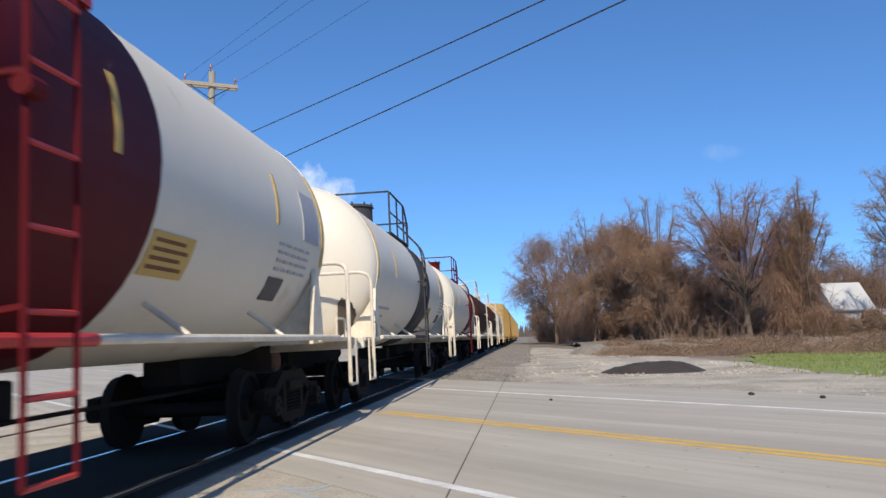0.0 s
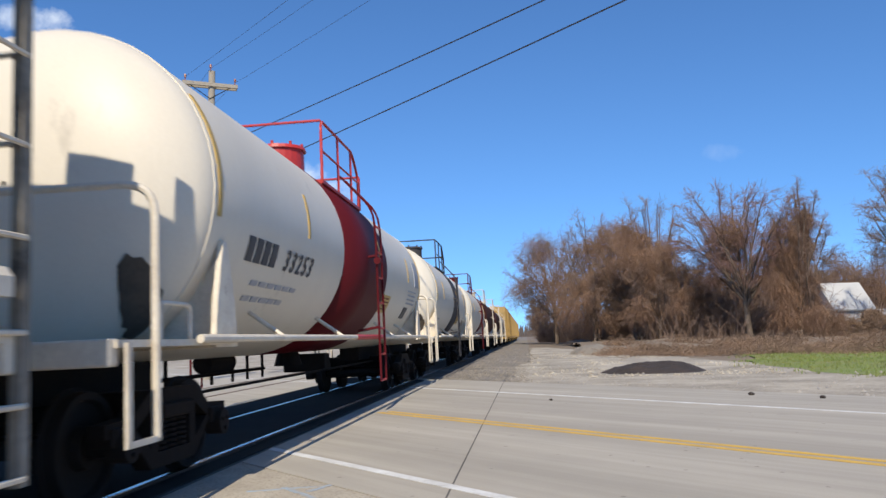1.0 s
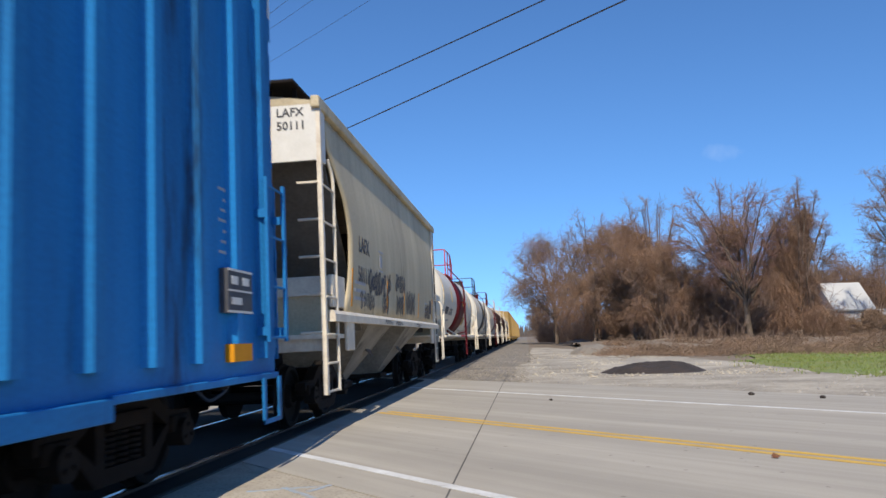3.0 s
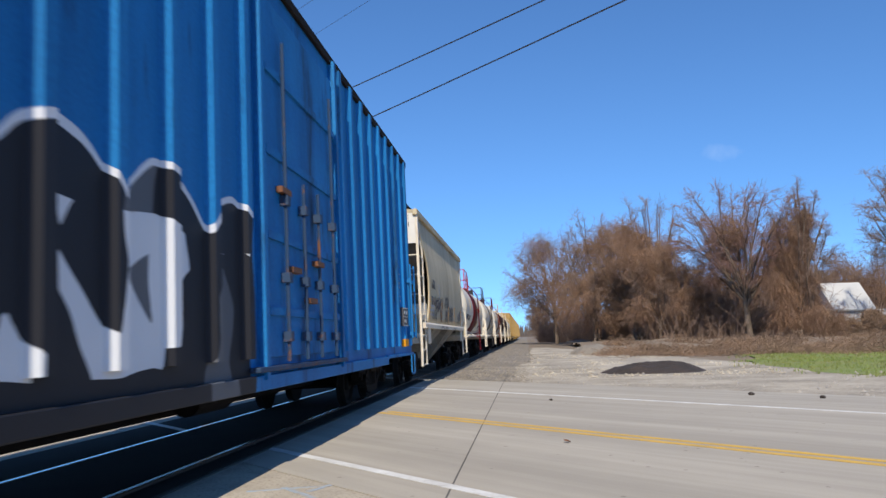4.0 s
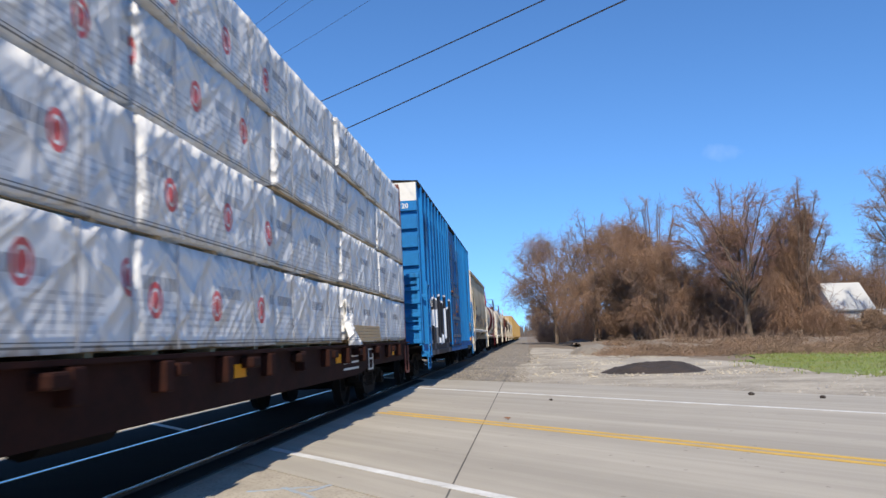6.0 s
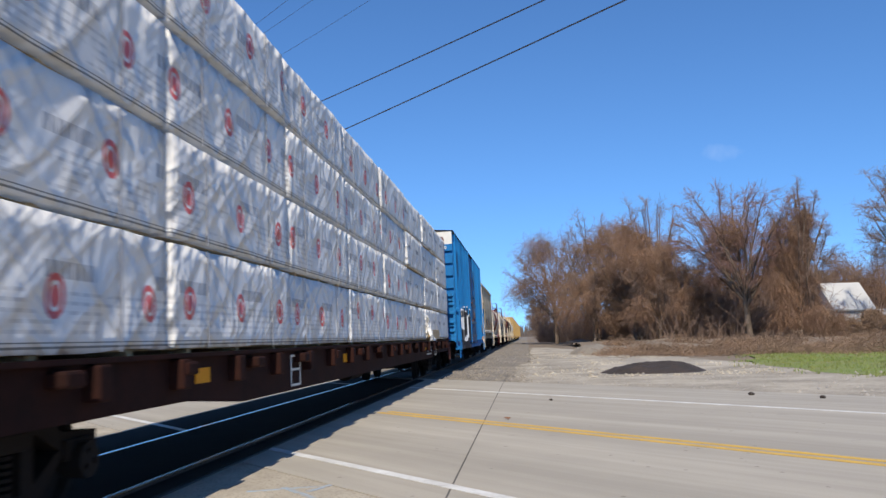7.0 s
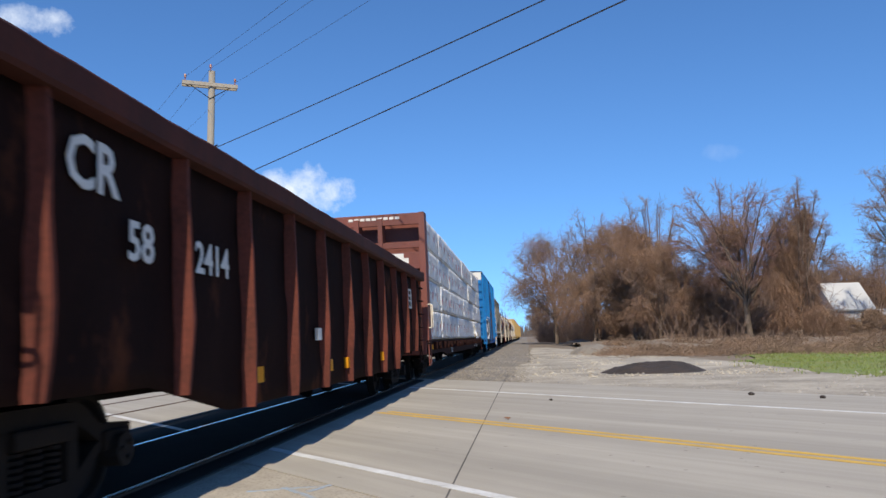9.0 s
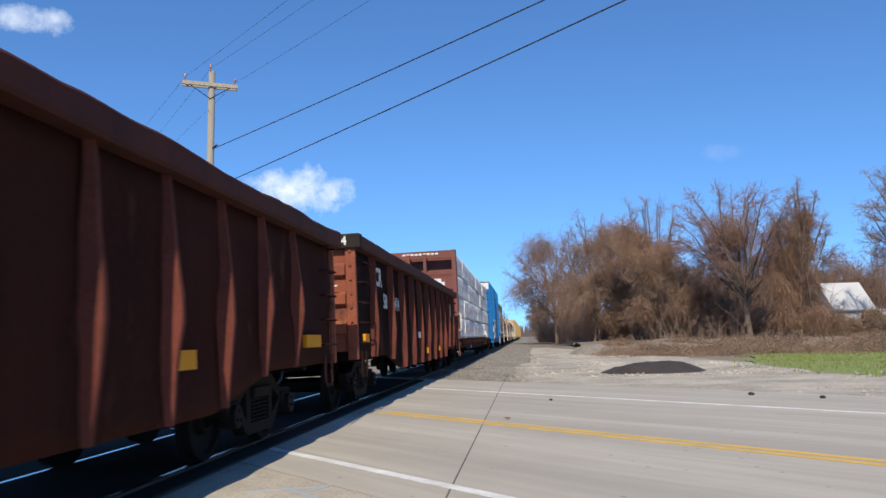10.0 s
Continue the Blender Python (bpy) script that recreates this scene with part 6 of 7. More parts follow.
        for k, z in enumerate((1.35, 1.80, 2.25)):
            bm = BM()
            prism(bm, [(s * h, z - 0.14), (s * (h + 0.12), z - 0.08), (s * (h + 0.12), z + 0.06), (s * h, z + 0.14)], -W + 0.05, W - 0.15, "x")
            part("end_beam", bm, M["gon_end"], car)
        for sx in (-1, 1):
            bm = BM()
            box(bm, sx * (W - 0.14), sx * (W + 0.02), s * (h + 0.01), s * (h + 0.10), 0.85, zt, 0.01)
            for k in range(8):
                z = 1.0 + 0.22 * k
                rod(bm, (sx * (W - 0.06), s * (h + 0.09), z), (sx * (W - 0.06), s * (h + 0.125), z), 0.022, 6)
            part("corner_post", bm, M["gon_end"], car)
        bm = BM()
        pipe(bm, [(-0.9, s * (h + 0.17), 2.0), (-0.2, s * (h + 0.17), 1.9), (0.6, s * (h + 0.17), 1.95), (1.2, s * (h + 0.17), 2.0)], 0.016, 6)
        part("grab_iron", bm, M["sill_white"], car)
        stirrup(car, s * (h - 0.36), 0.95, 0.58, 0.34, "pocket", W + 0.02)
        if number and s < 0:
            lettering("582414", 0.19, Matrix.Translation((0.80, s * (h + 0.163), zt + 0.035)) @ REAR, M["decal_white"], car)
    bm = BM()
    box(bm, -W + 0.12, W - 0.12, -h + 0.05, h - 0.05, 1.02, 1.08)
    box(bm, -0.25, 0.25, -h, h, 0.70, 1.02)
    for k in range(8):
        y = -h + 1.0 + (2 * h - 2) * k / 7
        box(bm, -W + 0.12, W - 0.12, y - 0.06, y + 0.06, 0.80, 1.02)
    part("floor", bm, M["steel"], car)
    if number:
        X = W + 0.035
        lettering("CR", 0.46, Matrix.Translation((X, -h + 1.46, 2.10)) @ SIDE, M["decal_white"], car)
        lettering("58", 0.38, Matrix.Translation((X, -h + 2.18, 1.72)) @ SIDE, M["decal_white"], car)
        lettering("2414", 0.36, Matrix.Translation((X, -h + 3.26, 1.72)) @ SIDE, M["decal_white"], car, stretch=1.0)
        bm = BM()
        y = h - 1.95
        for dy in (-0.2, 0.2):
            box(bm, X - 0.02, X, y + dy - 0.02, y + dy + 0.02, 1.85, 2.25)
        for z in (1.85, 2.0, 2.12, 2.25):
            box(bm, X - 0.02, X, y - 0.2, y + 0.2, z - 0.018, z + 0.018)
        part("data_frame", bm, M["decal_white"], car, "white painted data frame")
        bm = BM()
        box(bm, X - 0.03, X + 0.01, -1.6, -1.42, 1.16, 1.31)
        part("placard", bm, M["decal_white"], car)
    add_trucks(car, (-h + 1.9, h - 1.9))
    add_couplers(car, (-h, h))
    return car


# ---- the train, from its head ----
tank_car("tank_car", "white tank car with a deep red middle band", 11.75, -4.65, ladder_y=0.32, band_rel=(-1.68, 1.88), number="|||| 33253", head_gap=1.65, cradle=1.94)
tank_car("tank_car", "white tank car with a charcoal middle band", 26.6, 12.6, band="tank_dark", band_rel=(0.0, 2.0), rail_mat="tank_dark", ladder_y=-0.1)
tank_car("tank_car", "white tank car with a maroon end band", 41.9, 27.6, band_rel=(2.6, 4.6), rail_mat="tank_red", ladder_y=0.3)
tank_car("tank_car", "dark brown tank car", 57.4, 42.9, band=None, rail_mat="sill_white", body="gon_rib", ladder_y=0.3, near=False)
tank_car("tank_car", "dark brown tank car", 73.0, 58.5, band=None, rail_mat="sill_white", body="gon_rib", ladder_y=0.3, near=False)
tank_car("tank_car", "plain white tank car", 88.6, 74.1, band=None, rail_mat="sill_white", ladder_y=0.3, near=False)
for k in range(9):
    box_car("boxcar", "yellow boxcar far along the train", 106.6 + 17.8 * k, 90.2 + 17.8 * k, "yellow", near=False, zt=4.75, white_top=False)
hopper_car(-5.57, -18.35)
box_car("boxcar", "ribbed blue boxcar with black and white sprayed piece", -20.6, -37.35, "box_blue", zs=0.70, door=(-1.5, 1.6))
flat_car(-39.45, -64.2)
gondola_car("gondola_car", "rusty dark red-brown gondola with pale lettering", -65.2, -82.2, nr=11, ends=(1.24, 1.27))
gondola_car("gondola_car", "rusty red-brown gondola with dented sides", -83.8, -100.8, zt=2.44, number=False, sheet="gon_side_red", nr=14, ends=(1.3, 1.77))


# ---- trees ----
def skin_segments(name, segs, material, parent, sides=3):
    """One mesh of many thin tapered sticks; segs holds rows of a, b, radius at a, radius at b."""
    S = np.asarray(segs, dtype=np.float64)
    a, b, ra, rb = S[:, 0:3], S[:, 3:6], S[:, 6], S[:, 7]
    d = b - a
    d /= np.maximum(np.linalg.norm(d, axis=1, keepdims=True), 1e-6)
    ref = np.where(np.abs(d[:, 2:3]) > 0.9, np.array([[1.0, 0, 0]]), np.array([[0, 0, 1.0]]))
    u = np.cross(d, ref)
    u /= np.maximum(np.linalg.norm(u, axis=1, keepdims=True), 1e-6)
    v = np.cross(d, u)
    n = len(S)
    co = np.zeros((n, 2 * sides, 3))
    for k in range(sides):
        ang = 2 * math.pi * k / sides
        o = u * math.cos(ang) + v * math.sin(ang)
        co[:, k] = a + o * ra[:, None]
        co[:, sides + k] = b + o * rb[:, None]
    base = (np.arange(n) * 2 * sides)[:, None]
    faces = np.stack([np.stack([base[:, 0] + k, base[:, 0] + (k + 1) % sides, base[:, 0] + sides + (k + 1) % sides, base[:, 0] + sides + k], 1) for k in range(sides)], 1).reshape(-1, 4)
    me = bpy.data.meshes.new(name)
    me.vertices.add(n * 2 * sides)
    me.vertices.foreach_set("co", co.reshape(-1))
    me.loops.add(faces.size)
    me.loops.foreach_set("vertex_index", faces.reshape(-1).astype(np.int32))
    me.polygons.add(len(faces))
    me.polygons.foreach_set("loop_start", np.arange(0, faces.size, 4, dtype=np.int32))
    me.update(calc_edges=True)
    me.materials.append(material)
    ob = new(name, me)
    ob.parent = parent
    return ob


def grow(rng, height, spread, lean=(0, 0), fork=0.22, limbs=12, subs=11, twig_r=0.012, up=0.25, fine=4):
    """Trunk and limbs, and the fanning twigs of a bare tree, as sticks within an oval crown."""
    wood, twigs = [], []
    r0 = height * 0.017
    hf = height * fork
    top = np.array([lean[0] * hf, lean[1] * hf, hf])
    p, r = np.zeros(3), r0 * 1.2
    for k in range(5):
        q = top * (k + 1) / 5 + rng.normal(0, 0.10, 3) * np.array([1, 1, 0])
        wood.append((*p, *q, r, r * 0.92))
        p, r = q, r * 0.92
    centre = np.array([lean[0] * height * 0.6, lean[1] * height * 0.6, hf + (height - hf) * 0.48])
    radii = np.array([spread, spread, (height - hf) * 0.54])

    def unit(v):
        return v / max(np.linalg.norm(v), 1e-6)

    def path(a, b, n, sway, ra, rb, bucket, lift=0.0):
        pts = [a]
        m = (a + b) / 2 + rng.normal(0, sway, 3) + np.array([0, 0, lift])
        for k in range(1, n + 1):
            t = k / n
            q = (1 - t) ** 2 * a + 2 * t * (1 - t) * m + t * t * b + rng.normal(0, sway * 0.16, 3) * (0 if k == n else 1)
            f0, f1 = (k - 1) / n, k / n
            bucket.append((*pts[-1], *q, ra + (rb - ra) * f0, ra + (rb - ra) * f1))
            pts.append(q)
        return pts
    for k in range(limbs):
        a = 2 * math.pi * (k * 0.382 + rng.uniform(-0.06, 0.06))
        e = math.asin(min(0.98, -0.25 + 1.22 * (k + 0.5) / limbs))
        d = np.array([math.cos(a) * math.cos(e), math.sin(a) * math.cos(e), math.sin(e)])
        end = centre + d * radii * rng.uniform(0.72, 0.95)
        start = top * rng.uniform(0.75, 1.0)
        limb = path(start, end, 9, spread * 0.10, r * rng.uniform(0.42, 0.66), 0.035, wood, spread * 0.14)
        for j in range(subs):
            t = 0.28 + 0.72 * (j + rng.random()) / subs
            i0 = min(int(t * 9), 8)
            base = limb[i0] + (limb[i0 + 1] - limb[i0]) * (t * 9 - i0 if t < 1 else 1.0)
            out = unit(base - centre) + unit(limb[i0 + 1] - limb[i0]) * 0.9 + rng.normal(0, 0.8, 3) + np.array([0, 0, up])
            length = spread * rng.uniform(0.20, 0.40) * (1.15 - 0.35 * t)
            br = path(base, base + unit(out) * length, 4, length * 0.09, 0.034, twig_r, twigs, 0.05)
            for b, c in zip(br[:-1], br[1:]):
                for _ in range(fine):
                    o2 = unit(c - b) + rng.normal(0, 0.8, 3) + np.array([0, 0, up * 0.6])
                    l2 = rng.uniform(0.45, 1.15) * min(1.0, spread / 5)
                    s0 = b + (c - b) * rng.random()
                    s1 = s0 + unit(o2) * l2
                    twigs.append((*s0, *s1, twig_r, twig_r * 0.75))
                    for _ in range(3):
                        o3 = unit(s1 - s0) + rng.normal(0, 0.55, 3)
                        w0 = s0 + (s1 - s0) * rng.uniform(0.3, 1.0)
                        twigs.append((*w0, *(w0 + unit(o3) * rng.uniform(0.25, 0.6)), twig_r * 0.8, twig_r * 0.5))
    return wood, twigs


def vine_mass(rng, n, height, spread, low=0.3, hang=0.5):
    """Strands that hang and sprawl over a crown: many thin crooked sticks in an uneven envelope of lumps."""
    lumps = []
    for k in range(20):
        a, f = rng.uniform(0, 6.28), rng.random()
        z = (low + (0.92 - low) * f) * height
        w = spread * (1.0 - 0.75 * max(0.0, f - 0.45)) * math.sqrt(rng.random())
        lumps.append((math.cos(a) * w, math.sin(a) * w, z, rng.uniform(0.20, 0.36) * spread))
    segs = []
    while len(segs) < n:
        cx, cy, cz, cr = lumps[rng.integers(len(lumps))]
        g = rng.normal(0, 1, 3)
        g /= np.linalg.norm(g)
        p = np.array([cx, cy, cz]) + g * cr * rng.uniform(0.35, 1.0) * np.array([1, 1, 1.15])
        d = rng.normal(0, 0.75, 3)
        d[2] -= hang * 1.3
        for k in range(rng.integers(3, 8)):
            d = d + rng.normal(0, 0.28, 3)
            d[2] -= 0.10 * hang
            d /= np.linalg.norm(d)
            q = p + d * rng.uniform(0.2, 0.5)
            if q[2] < 0.05:
                break
            segs.append((*p, *q, 0.015, 0.010))
            p = q
    return segs


def tree(x, y, height, spread, seed, label, vines=0, lean=(0, 0), twig="twig", up=0.08, fork=0.22, hang=0.5, wide=1.0, z=-0.14, vine_top=0.8, limbs=12, fine=4, low=0.32, subs=11):
    rng = np.random.default_rng(seed)
    ob = new("tree")
    ob.location = (x, y, z)
    tagged(ob, label, "tree", "trees beside the lot")
    W, T = grow(rng, height, spread, lean, fork, limbs, subs, up=up, fine=fine)
    skin_segments("trunk", W, M["bark"], ob, 6)
    skin_segments("crown", T, M[twig], ob, 3)
    if vines:
        v = skin_segments("vines", vine_mass(rng, vines, height * vine_top, spread * wide, low, hang), M["vine"], ob, 3)
        v["label"] = "dry brown vines hanging over the tree"
    return ob


def brush_line():
    """Heaped dead brush along the foot of the trees."""
    rng = np.random.default_rng(31)
    segs = []
    for k in range(15000):
        f = rng.random()
        x = 6.5 + 33 * f
        y = 62 - 9 * f + rng.normal(0, 2.2) + (8 * (0.25 - f) * 4 if f < 0.25 else 0)
        hh = 0.60 + 0.8 * noise.noise(Vector((x * 0.5, y * 0.3, 0)))
        if noise.noise(Vector((x * 0.35, y * 0.25, 12))) < 0.35 * rng.random() - 0.22:
            continue
        p = np.array([x, y, -0.1 + max(0.0, hh) * rng.random() ** 1.4])
        for j in range(3):
            d = rng.normal(0, 1, 3) * np.array([1, 1, 0.55])
            d /= np.linalg.norm(d)
            q = p + d * rng.uniform(0.2, 0.55)
            q[2] = max(q[2], -0.12)
            segs.append((*p, *q, 0.016, 0.010))
            p = q
    for k in range(6500):
        f = rng.random()
        x = 5.0 + 13 * f + rng.normal(0, 0.8)
        y = 50 - 6 * f + rng.normal(0, 2.5)
        p = np.array([x, y, -0.1 + 0.75 * max(0.0, 0.35 + noise.noise(Vector((x * 0.6, y * 0.4, 8)))) * rng.random() ** 1.5])
        for j in range(3):
            d = rng.normal(0, 1, 3) * np.array([1, 1, 0.35])
            d /= np.linalg.norm(d)
            q = p + d * rng.uniform(0.12, 0.4)
            q[2] = max(q[2], -0.11)
            segs.append((*p, *q, 0.012, 0.008))
            p = q
    # brambles in front of the house
    for cx, cy, ct, cr, n in ((28.6, 80, 2.9, 0.9, 900), (30.8, 80, 1.9, 1.3, 900), (33.2, 80, 2.7, 1.3, 1300), (35.6, 80, 1.7, 1.3, 900)):
        for k in range(n):
            x, y = cx + rng.normal(0, 0.55) * cr, cy + rng.normal(0, 0.8)
            top = ct * math.exp(-((x - cx) / (1.3 * cr)) ** 2)
            p = np.array([x, y, top * rng.random() ** 0.8])
            for j in range(3):
                d = rng.normal(0, 1, 3) * np.array([1, 1, 0.7])
                d /= np.linalg.norm(d)
                q = p + d * rng.uniform(0.2, 0.5)
                q[2] = max(q[2], -0.1)
                segs.append((*p, *q, 0.02, 0.012))
                p = q
    ob = skin_segments("brush", segs, M["brush"], None, 3)
    tagged(ob, "heaped dry brown brush along the trees", "brush", kind="stuff")
    bm = grid_sheet(list(np.linspace(5, 70, 66)), list(np.linspace(50, 105, 50)), lambda x, y: -0.22 + max(0.0, 0.45 + 0.4 * noise.noise(Vector((x * 0.25, y * 0.25, 2)))) * min(1.0, max(0.0, (y - 60 + 0.27 * (x - 6)) / 5)) + 0.10 * noise.noise(Vector((x * 1.3, y * 1.3, 5))))
    tagged(part("leaf_litter", bm, M["dirt"], None, "", True), "low bank of leaf litter and dead grass", "bank", kind="structure")
    # thicket behind the front trees
    segs = []
    for k in range(9000):
        f = rng.random()
        x, y = 6 + 40 * f, 96 - 10 * f + rng.normal(0, 4)
        if 0.62 < f < 0.86 and y < 98:
            y += 14
        if f < 0.2:
            y += 40 * (0.2 - f) * 5
            x -= 4 * (0.2 - f) * 5
        p = np.array([x, y, 0.0])
        d = np.array([rng.normal(0, 0.12), rng.normal(0, 0.12), 1.0])
        top = rng.uniform(1.5, 6.5) * (0.75 + 0.5 * noise.noise(Vector((x * 0.3, 0, 4))))
        n = 5
        for j in range(n):
            d = d + rng.normal(0, 0.22, 3)
            d /= np.linalg.norm(d)
            q = p + d * top / n
            segs.append((*p, *q, 0.030 * (1 - j / 7), 0.030 * (1 - (j + 1) / 7)))
            if j > 0:
                e = d + rng.normal(0, 0.8, 3)
                e /= np.linalg.norm(e)
                segs.append((*q, *(q + e * rng.uniform(0.4, 1.2)), 0.016, 0.010))
            p = q
    for k in range(5200):
        x, y = rng.uniform(28, 85), 128 + rng.normal(0, 5)
        p = np.array([x, y, 0.0])
        d = np.array([rng.normal(0, 0.1), rng.normal(0, 0.1), 1.0])
        top = rng.uniform(4, 10.5)
        for j in range(5):
            d = d + rng.normal(0, 0.16, 3)
            d /= np.linalg.norm(d)
            q = p + d * top / 5
            segs.append((*p, *q, 0.05 * (1 - j / 7), 0.05 * (1 - (j + 1) / 7)))
            e = d + rng.normal(0, 0.8, 3)
            e /= np.linalg.norm(e)
            segs.append((*q, *(q + e * rng.uniform(0.6, 2.0)), 0.03, 0.015))
            p = q
    ob = skin_segments("thicket", segs, M["twig"], None, 3)
    tagged(ob, "thicket of bare grey-brown saplings", "thicket", kind="stuff")


def build_trees():
    vine_l = "bare tree smothered in dry brown vines"
    bare_l = "tall bare tree with fine grey-brown twigs"
    # x, y, height, half width, seed, label, options
    tree(4.4, 118, 16.6, 6.8, 1, vine_l, vines=20000, vine_top=0.94, hang=0.15, limbs=18, fine=4, wide=0.95)
    tree(9.0, 104, 17.4, 5.6, 2, vine_l, vines=22000, vine_top=0.92, limbs=18, fine=3)
    tree(12.4, 93, 14.6, 4.8, 3, vine_l, vines=24000, vine_top=1.0, limbs=16, fine=3)
    tree(15.2, 98, 19.0, 4.6, 4, bare_l, vines=12000, up=0.3, vine_top=0.66, wide=1.1, limbs=20, subs=10, fine=3)
    tree(8.0, 94, 9.5, 3.6, 15, vine_l, vines=12000, vine_top=1.0, low=0.22)
    tree(14.4, 88, 10.8, 3.8, 5, vine_l, vines=13000, vine_top=1.0, low=0.28)
    tree(18.0, 90, 9.2, 3.2, 6, vine_l, vines=8000, vine_top=0.95, low=0.25)
    tree(22.2, 82, 17.0, 6.6, 7, "large bare tree with reddish buds and a leaning trunk", vines=16000, lean=(-0.06, 0), twig="bud", fork=0.27, vine_top=0.78, limbs=22, wide=0.62, low=0.5, subs=11, fine=4)
    tree(26.4, 80, 14.6, 3.4, 8, "tall tree curtained in rust-brown hanging vines", vines=34000, hang=1.3, vine_top=0.92, low=0.12)
    tree(27.8, 81, 16.4, 2.2, 16, bare_l, vines=0, up=0.4, fork=0.55, limbs=8, fine=2)
    tree(21.5, 96, 8.0, 4.0, 9, vine_l, vines=8000, vine_top=1.0)
    tree(2.4, 150, 8.5, 2.4, 12, bare_l, vines=6000, vine_top=1.0)
    tree(38.6, 80, 18.6, 6.2, 10, "dark bare tree with a wide fine crown", fork=0.3, limbs=22, up=0.15, fine=4)
    tree(41.0, 116, 12.5, 7.0, 11, bare_l, vines=12000)
    tree(49.5, 118, 14.0, 8.0, 13, bare_l, vines=14000)
    tree(34.0, 120, 12.0, 6.0, 14, bare_l, vines=12000)
    brush_line()


build_trees()


# ---- far woods closing the view ----
def far_woods():
    rng = np.random.default_rng(77)
    segs = []
    for k in range(15000):
        side = rng.random()
        if side < 0.45:
            x, y = rng.uniform(-700, 900), 900 + rng.uniform(-60, 60)
        elif side < 0.75:
            x, y = rng.uniform(-420, -30), rng.uniform(420, 520)
        else:
            x, y = rng.uniform(30, 500), rng.uniform(240, 320)
        hh = rng.uniform(6, 15)
        p = np.array([x, y, -1.0])
        q = p + np.array([rng.normal(0, 1.5), rng.normal(0, 1.5), hh])
        segs.append((*p, *q, 0.9, 0.25))
    tagged(skin_segments("far_woods", segs, M["backwood"], None, 4), "distant line of bare grey woods", "woods", kind="stuff")


far_woods()


# ---- house behind the trees ----
def build_house():
    ob = new("house")
    ob.matrix_basis = pose(36.6, 97.0, -0.1, 0, 0, 3)
    tagged(ob, "white house with a pale metal gable roof", "house")
    L, Wd, hw, hr = 2.0, 3.2, 3.4, 6.25
    bm = BM()
    prism(bm, [(-Wd, 0), (Wd, 0), (Wd, hw), (0, hr - 0.1), (-Wd, hw)], -L, L, "x")
    part("wall", bm, M["siding"], ob)
    for s in (-1, 1):
        bm = BM()
        prism(bm, [(0, hr), (s * (Wd + 0.4), hw - 0.35), (s * (Wd + 0.4), hw - 0.22), (0, hr + 0.14)], -L - 0.35, L + 0.35, "x")
        part("roof", bm, M["roof_metal"], ob)
    for x in (-1.5, 1.2):
        w = part("window", box(BM(), x - 0.5, x + 0.5, -Wd - 0.05, -Wd + 0.05, 1.3, 2.7, 0.02), M["siding"], ob)
        part("pane", box(BM(), x - 0.42, x + 0.42, -Wd - 0.07, -Wd - 0.052, 1.38, 2.62), M["glass"], w)
    ob = new("shed")
    ob.matrix_basis = pose(40.5, 91, -0.1, 0, 0, 3)
    tagged(ob, "small white shed behind the brush", "shed")
    bm = BM()
    prism(bm, [(-1.8, 0), (1.8, 0), (1.8, 2.2), (0, 3.0), (-1.8, 2.2)], -2.2, 2.2, "x")
    part("wall", bm, M["siding"], ob)
    w = part("window", box(BM(), -1.9, -0.8, -1.86, -1.78, 1.05, 2.0, 0.02), M["siding"], ob)
    part("pane", box(BM(), -1.8, -0.9, -1.88, -1.862, 1.13, 1.92), M["glass"], w)
    bm = BM()
    for s in (-1, 1):
        prism(bm, [(0, 3.02), (s * 2.05, 2.1), (s * 2.05, 2.18), (0, 3.1)], -2.4, 2.4, "x")
    part("roof", bm, M["roof_metal"], ob)


build_house()


# ---- utility pole and wires ----
POLE = Vector((-11.10, 26.70, 0))


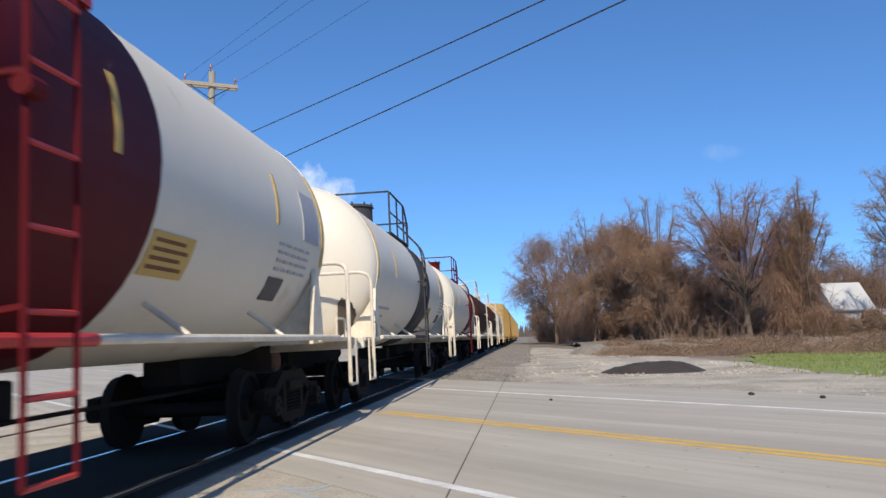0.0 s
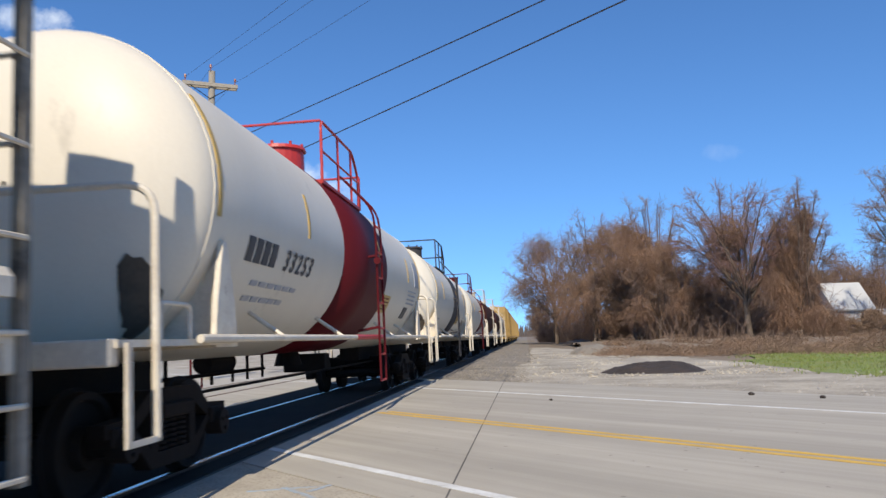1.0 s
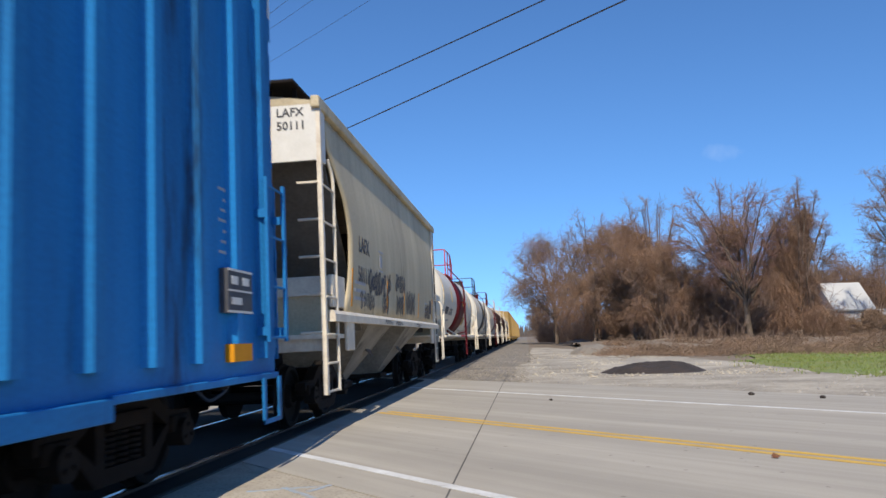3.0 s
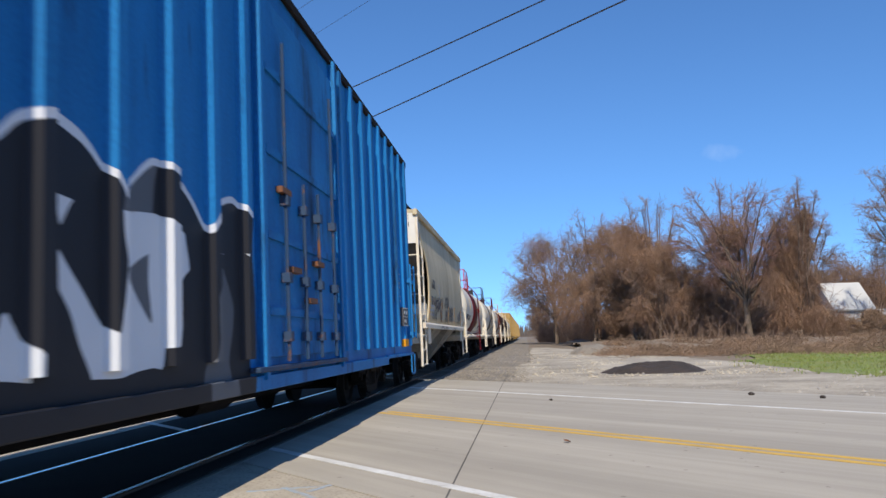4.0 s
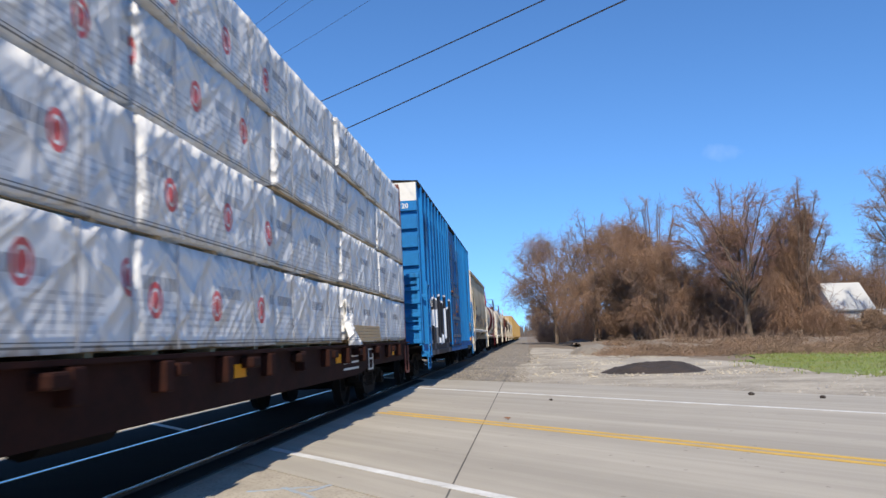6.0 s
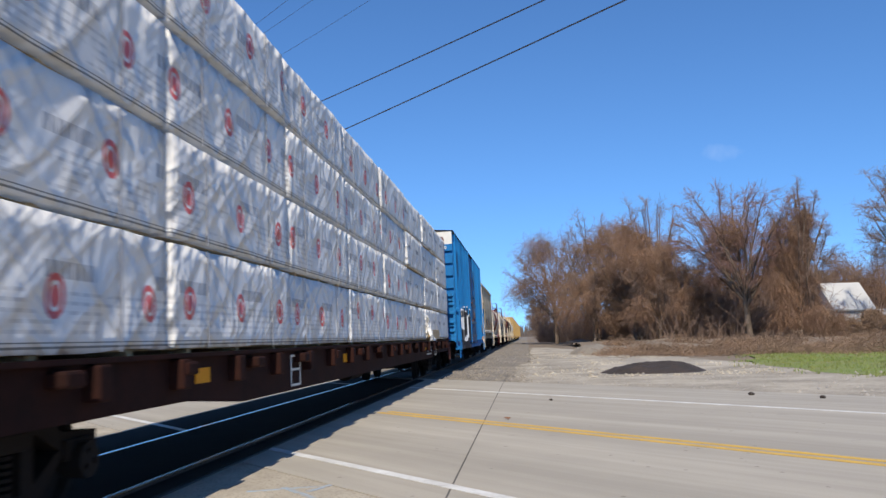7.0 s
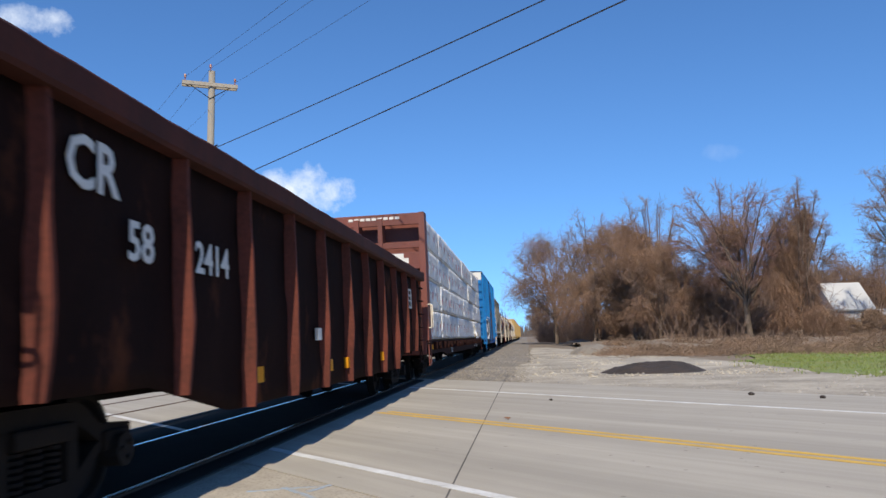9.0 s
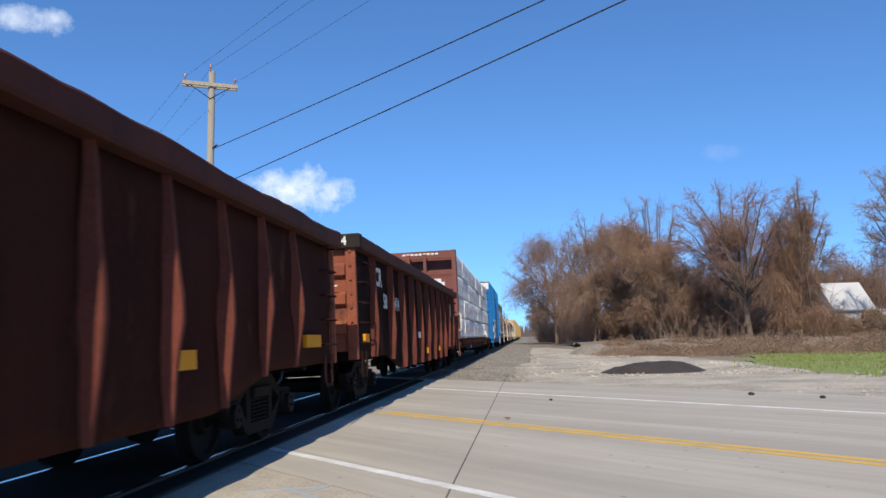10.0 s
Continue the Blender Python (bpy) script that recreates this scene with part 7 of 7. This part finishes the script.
def build_pole():
    ob = new("utility_pole")
    ob.matrix_basis = pose(POLE.x, POLE.y, -0.15, 0, 0.9, 0)
    tagged(ob, "weathered grey wooden utility pole with crossarm", "utility pole")
    bm = BM()
    rod(bm, (0, 0, 0), (0, 0, 11.15), 0.17, 14, 0.115)
    part("post", bm, M["pole"], ob)
    c = Vector((0.895, 0.446, 0))          # along the crossarm
    bm = BM()
    m = Matrix.Translation((0.0, -0.14, 10.62)) @ Matrix.Rotation(math.atan2(c.y, c.x), 4, "Z")
    bmesh.ops.create_cube(bm, size=1, matrix=m @ Matrix.Diagonal((1.92, 0.10, 0.13, 1)))
    bmesh.ops.create_cube(bm, size=1, matrix=m @ Matrix.Translation((0, 0.26, 0)) @ Matrix.Diagonal((1.92, 0.10, 0.13, 1)))
    part("crossarm", bm, M["pole"], ob)
    for k in (-0.86, 0.86, 0.0):
        p = c * k + Vector((0, -0.14, 10.70 if k else 11.15))
        bm = BM()
        rod(bm, p, p + Vector((0, 0, 0.12)), 0.02, 8)
        for j in range(2):
            bmesh.ops.create_cone(bm, cap_ends=True, segments=10, radius1=0.05, radius2=0.035, depth=0.05, matrix=Matrix.Translation(p + Vector((0, 0, 0.13 + 0.055 * j))))
        part("insulator", bm, M["porcelain"], ob, "brown insulator")
    bm = BM()
    for s in (-1, 1):
        rod(bm, c * 0.7 * s + Vector((0, -0.14, 10.56)), Vector((0, -0.14, 10.1)), 0.015, 6)
    part("brace", bm, M["steel"], ob)
    bm = BM()
    rod(bm, (0.12, -0.1, 8.3), (0.3, -0.12, 8.4), 0.03, 8)
    part("bracket", bm, M["steel"], ob)

    def wire(a, b, r, sag, lab):
        a, b = Vector(a), Vector(b)
        pts = [a.lerp(b, k / 24) - Vector((0, 0, sag * 4 * (k / 24) * (1 - k / 24))) for k in range(25)]
        tagged(part("overhead_wire", pipe(BM(), pts, r, 5), M["wire"]), lab, "wire", "overhead wires")
    for a, b, r, lab in WIRES:
        wire(a, b, r, 0.05, lab)


WIRES = (
    ((-10.9, 26.79, 8.17), (3.80, 10.83, 7.265), 0.015, 'black service cable sagging over the road'),
    ((-11.11, 26.73, 6.63), (3.93, 11.02, 6.87), 0.015, 'black service cable sagging over the road'),
    ((-11.77, 26.44, 10.81), (-0.38, 11.72, 8.85), 0.005, 'thin overhead line wire'),
    ((-11.77, 26.44, 10.81), (-39.31, 62.03, 10.41), 0.005, 'thin overhead line wire'),
    ((-10.98, 26.78, 11.17), (-0.02, 11.86, 8.64), 0.005, 'thin overhead line wire'),
    ((-10.98, 26.78, 11.17), (-37.63, 63.04, 10.77), 0.005, 'thin overhead line wire'),
    ((-10.17, 27.1, 10.68), (1.87, 11.62, 8.79), 0.005, 'thin overhead line wire'),
    ((-10.17, 27.1, 10.68), (-37.8, 62.61, 10.28), 0.005, 'thin overhead line wire'),
)
build_pole()


# ---- a leaf blown over the road ----
def build_leaf():
    bm = BM()
    vs = [bm.verts.new(p) for p in ((-0.05, 0, 0.012), (-0.02, 0.032, 0.0), (0.02, 0.036, 0.006), (0.055, 0.004, 0.02), (0.02, -0.030, 0.004), (-0.02, -0.034, 0.010), (0, 0, 0.022))]
    for k in range(6):
        bm.faces.new((vs[k], vs[(k + 1) % 6], vs[6]))
    ext = bmesh.ops.extrude_face_region(bm, geom=bm.faces[:])
    for v in ext["geom"]:
        if isinstance(v, bmesh.types.BMVert):
            v.co.z += 0.003
    return tagged(part("dead_leaf", bm, M["rust"]), "curled dead brown leaf blown across the road", "leaf")


LEAF = build_leaf()
LEAF_ROWS = (
    (0.0, 6.6, 4.6),
    (2.5, 3.8, 7.2),
    (3.2, 1.7, 8.0),
    (3.8, 0.6, 8.61),
    (4.1, 0.31, 9.35),
    (4.3, 0.13, 9.92),
    (4.5, -0.03, 10.68),
    (4.8, -0.34, 11.0),
    (5.0, -0.43, 11.31),
    (5.2, -0.34, 11.6),
    (5.7, -0.32, 11.68),
    (10.0, -0.32, 11.68),
)


# ---- motion ----
def motions():
    cant = pose(0, 0, 0, 0, LEAN, 0)
    for thing, q, *rest in MOVERS:
        dx, dz = rest if rest else (0.0, 0.0)
        walk(thing, [(t, Matrix.Translation((TRACK_X, q + SPEED * t, RAIL_Z)) @ cant @ Matrix.Translation((dx, 0, dz))) for t in (0.0, 5.0, 10.0)])
    # wheels roll: 80 degrees or less from row to row
    turn = math.degrees(SPEED / WHEEL_R)
    rows = [k / 16 for k in range(161)]
    for w, dy in WHEELS:
        walk(w, [(t, pose(0, dy, WHEEL_R + 0.003, -turn * t, 0, 0)) for t in rows])
    walk(LEAF, [(t, pose(x, y, 0.012, 25 * math.sin(5 * t) if t < 5.5 else 0, 20 * math.sin(7 * t) if t < 5.5 else 0, 30 * min(t, 5.7))) for t, x, y in LEAF_ROWS])


motions()
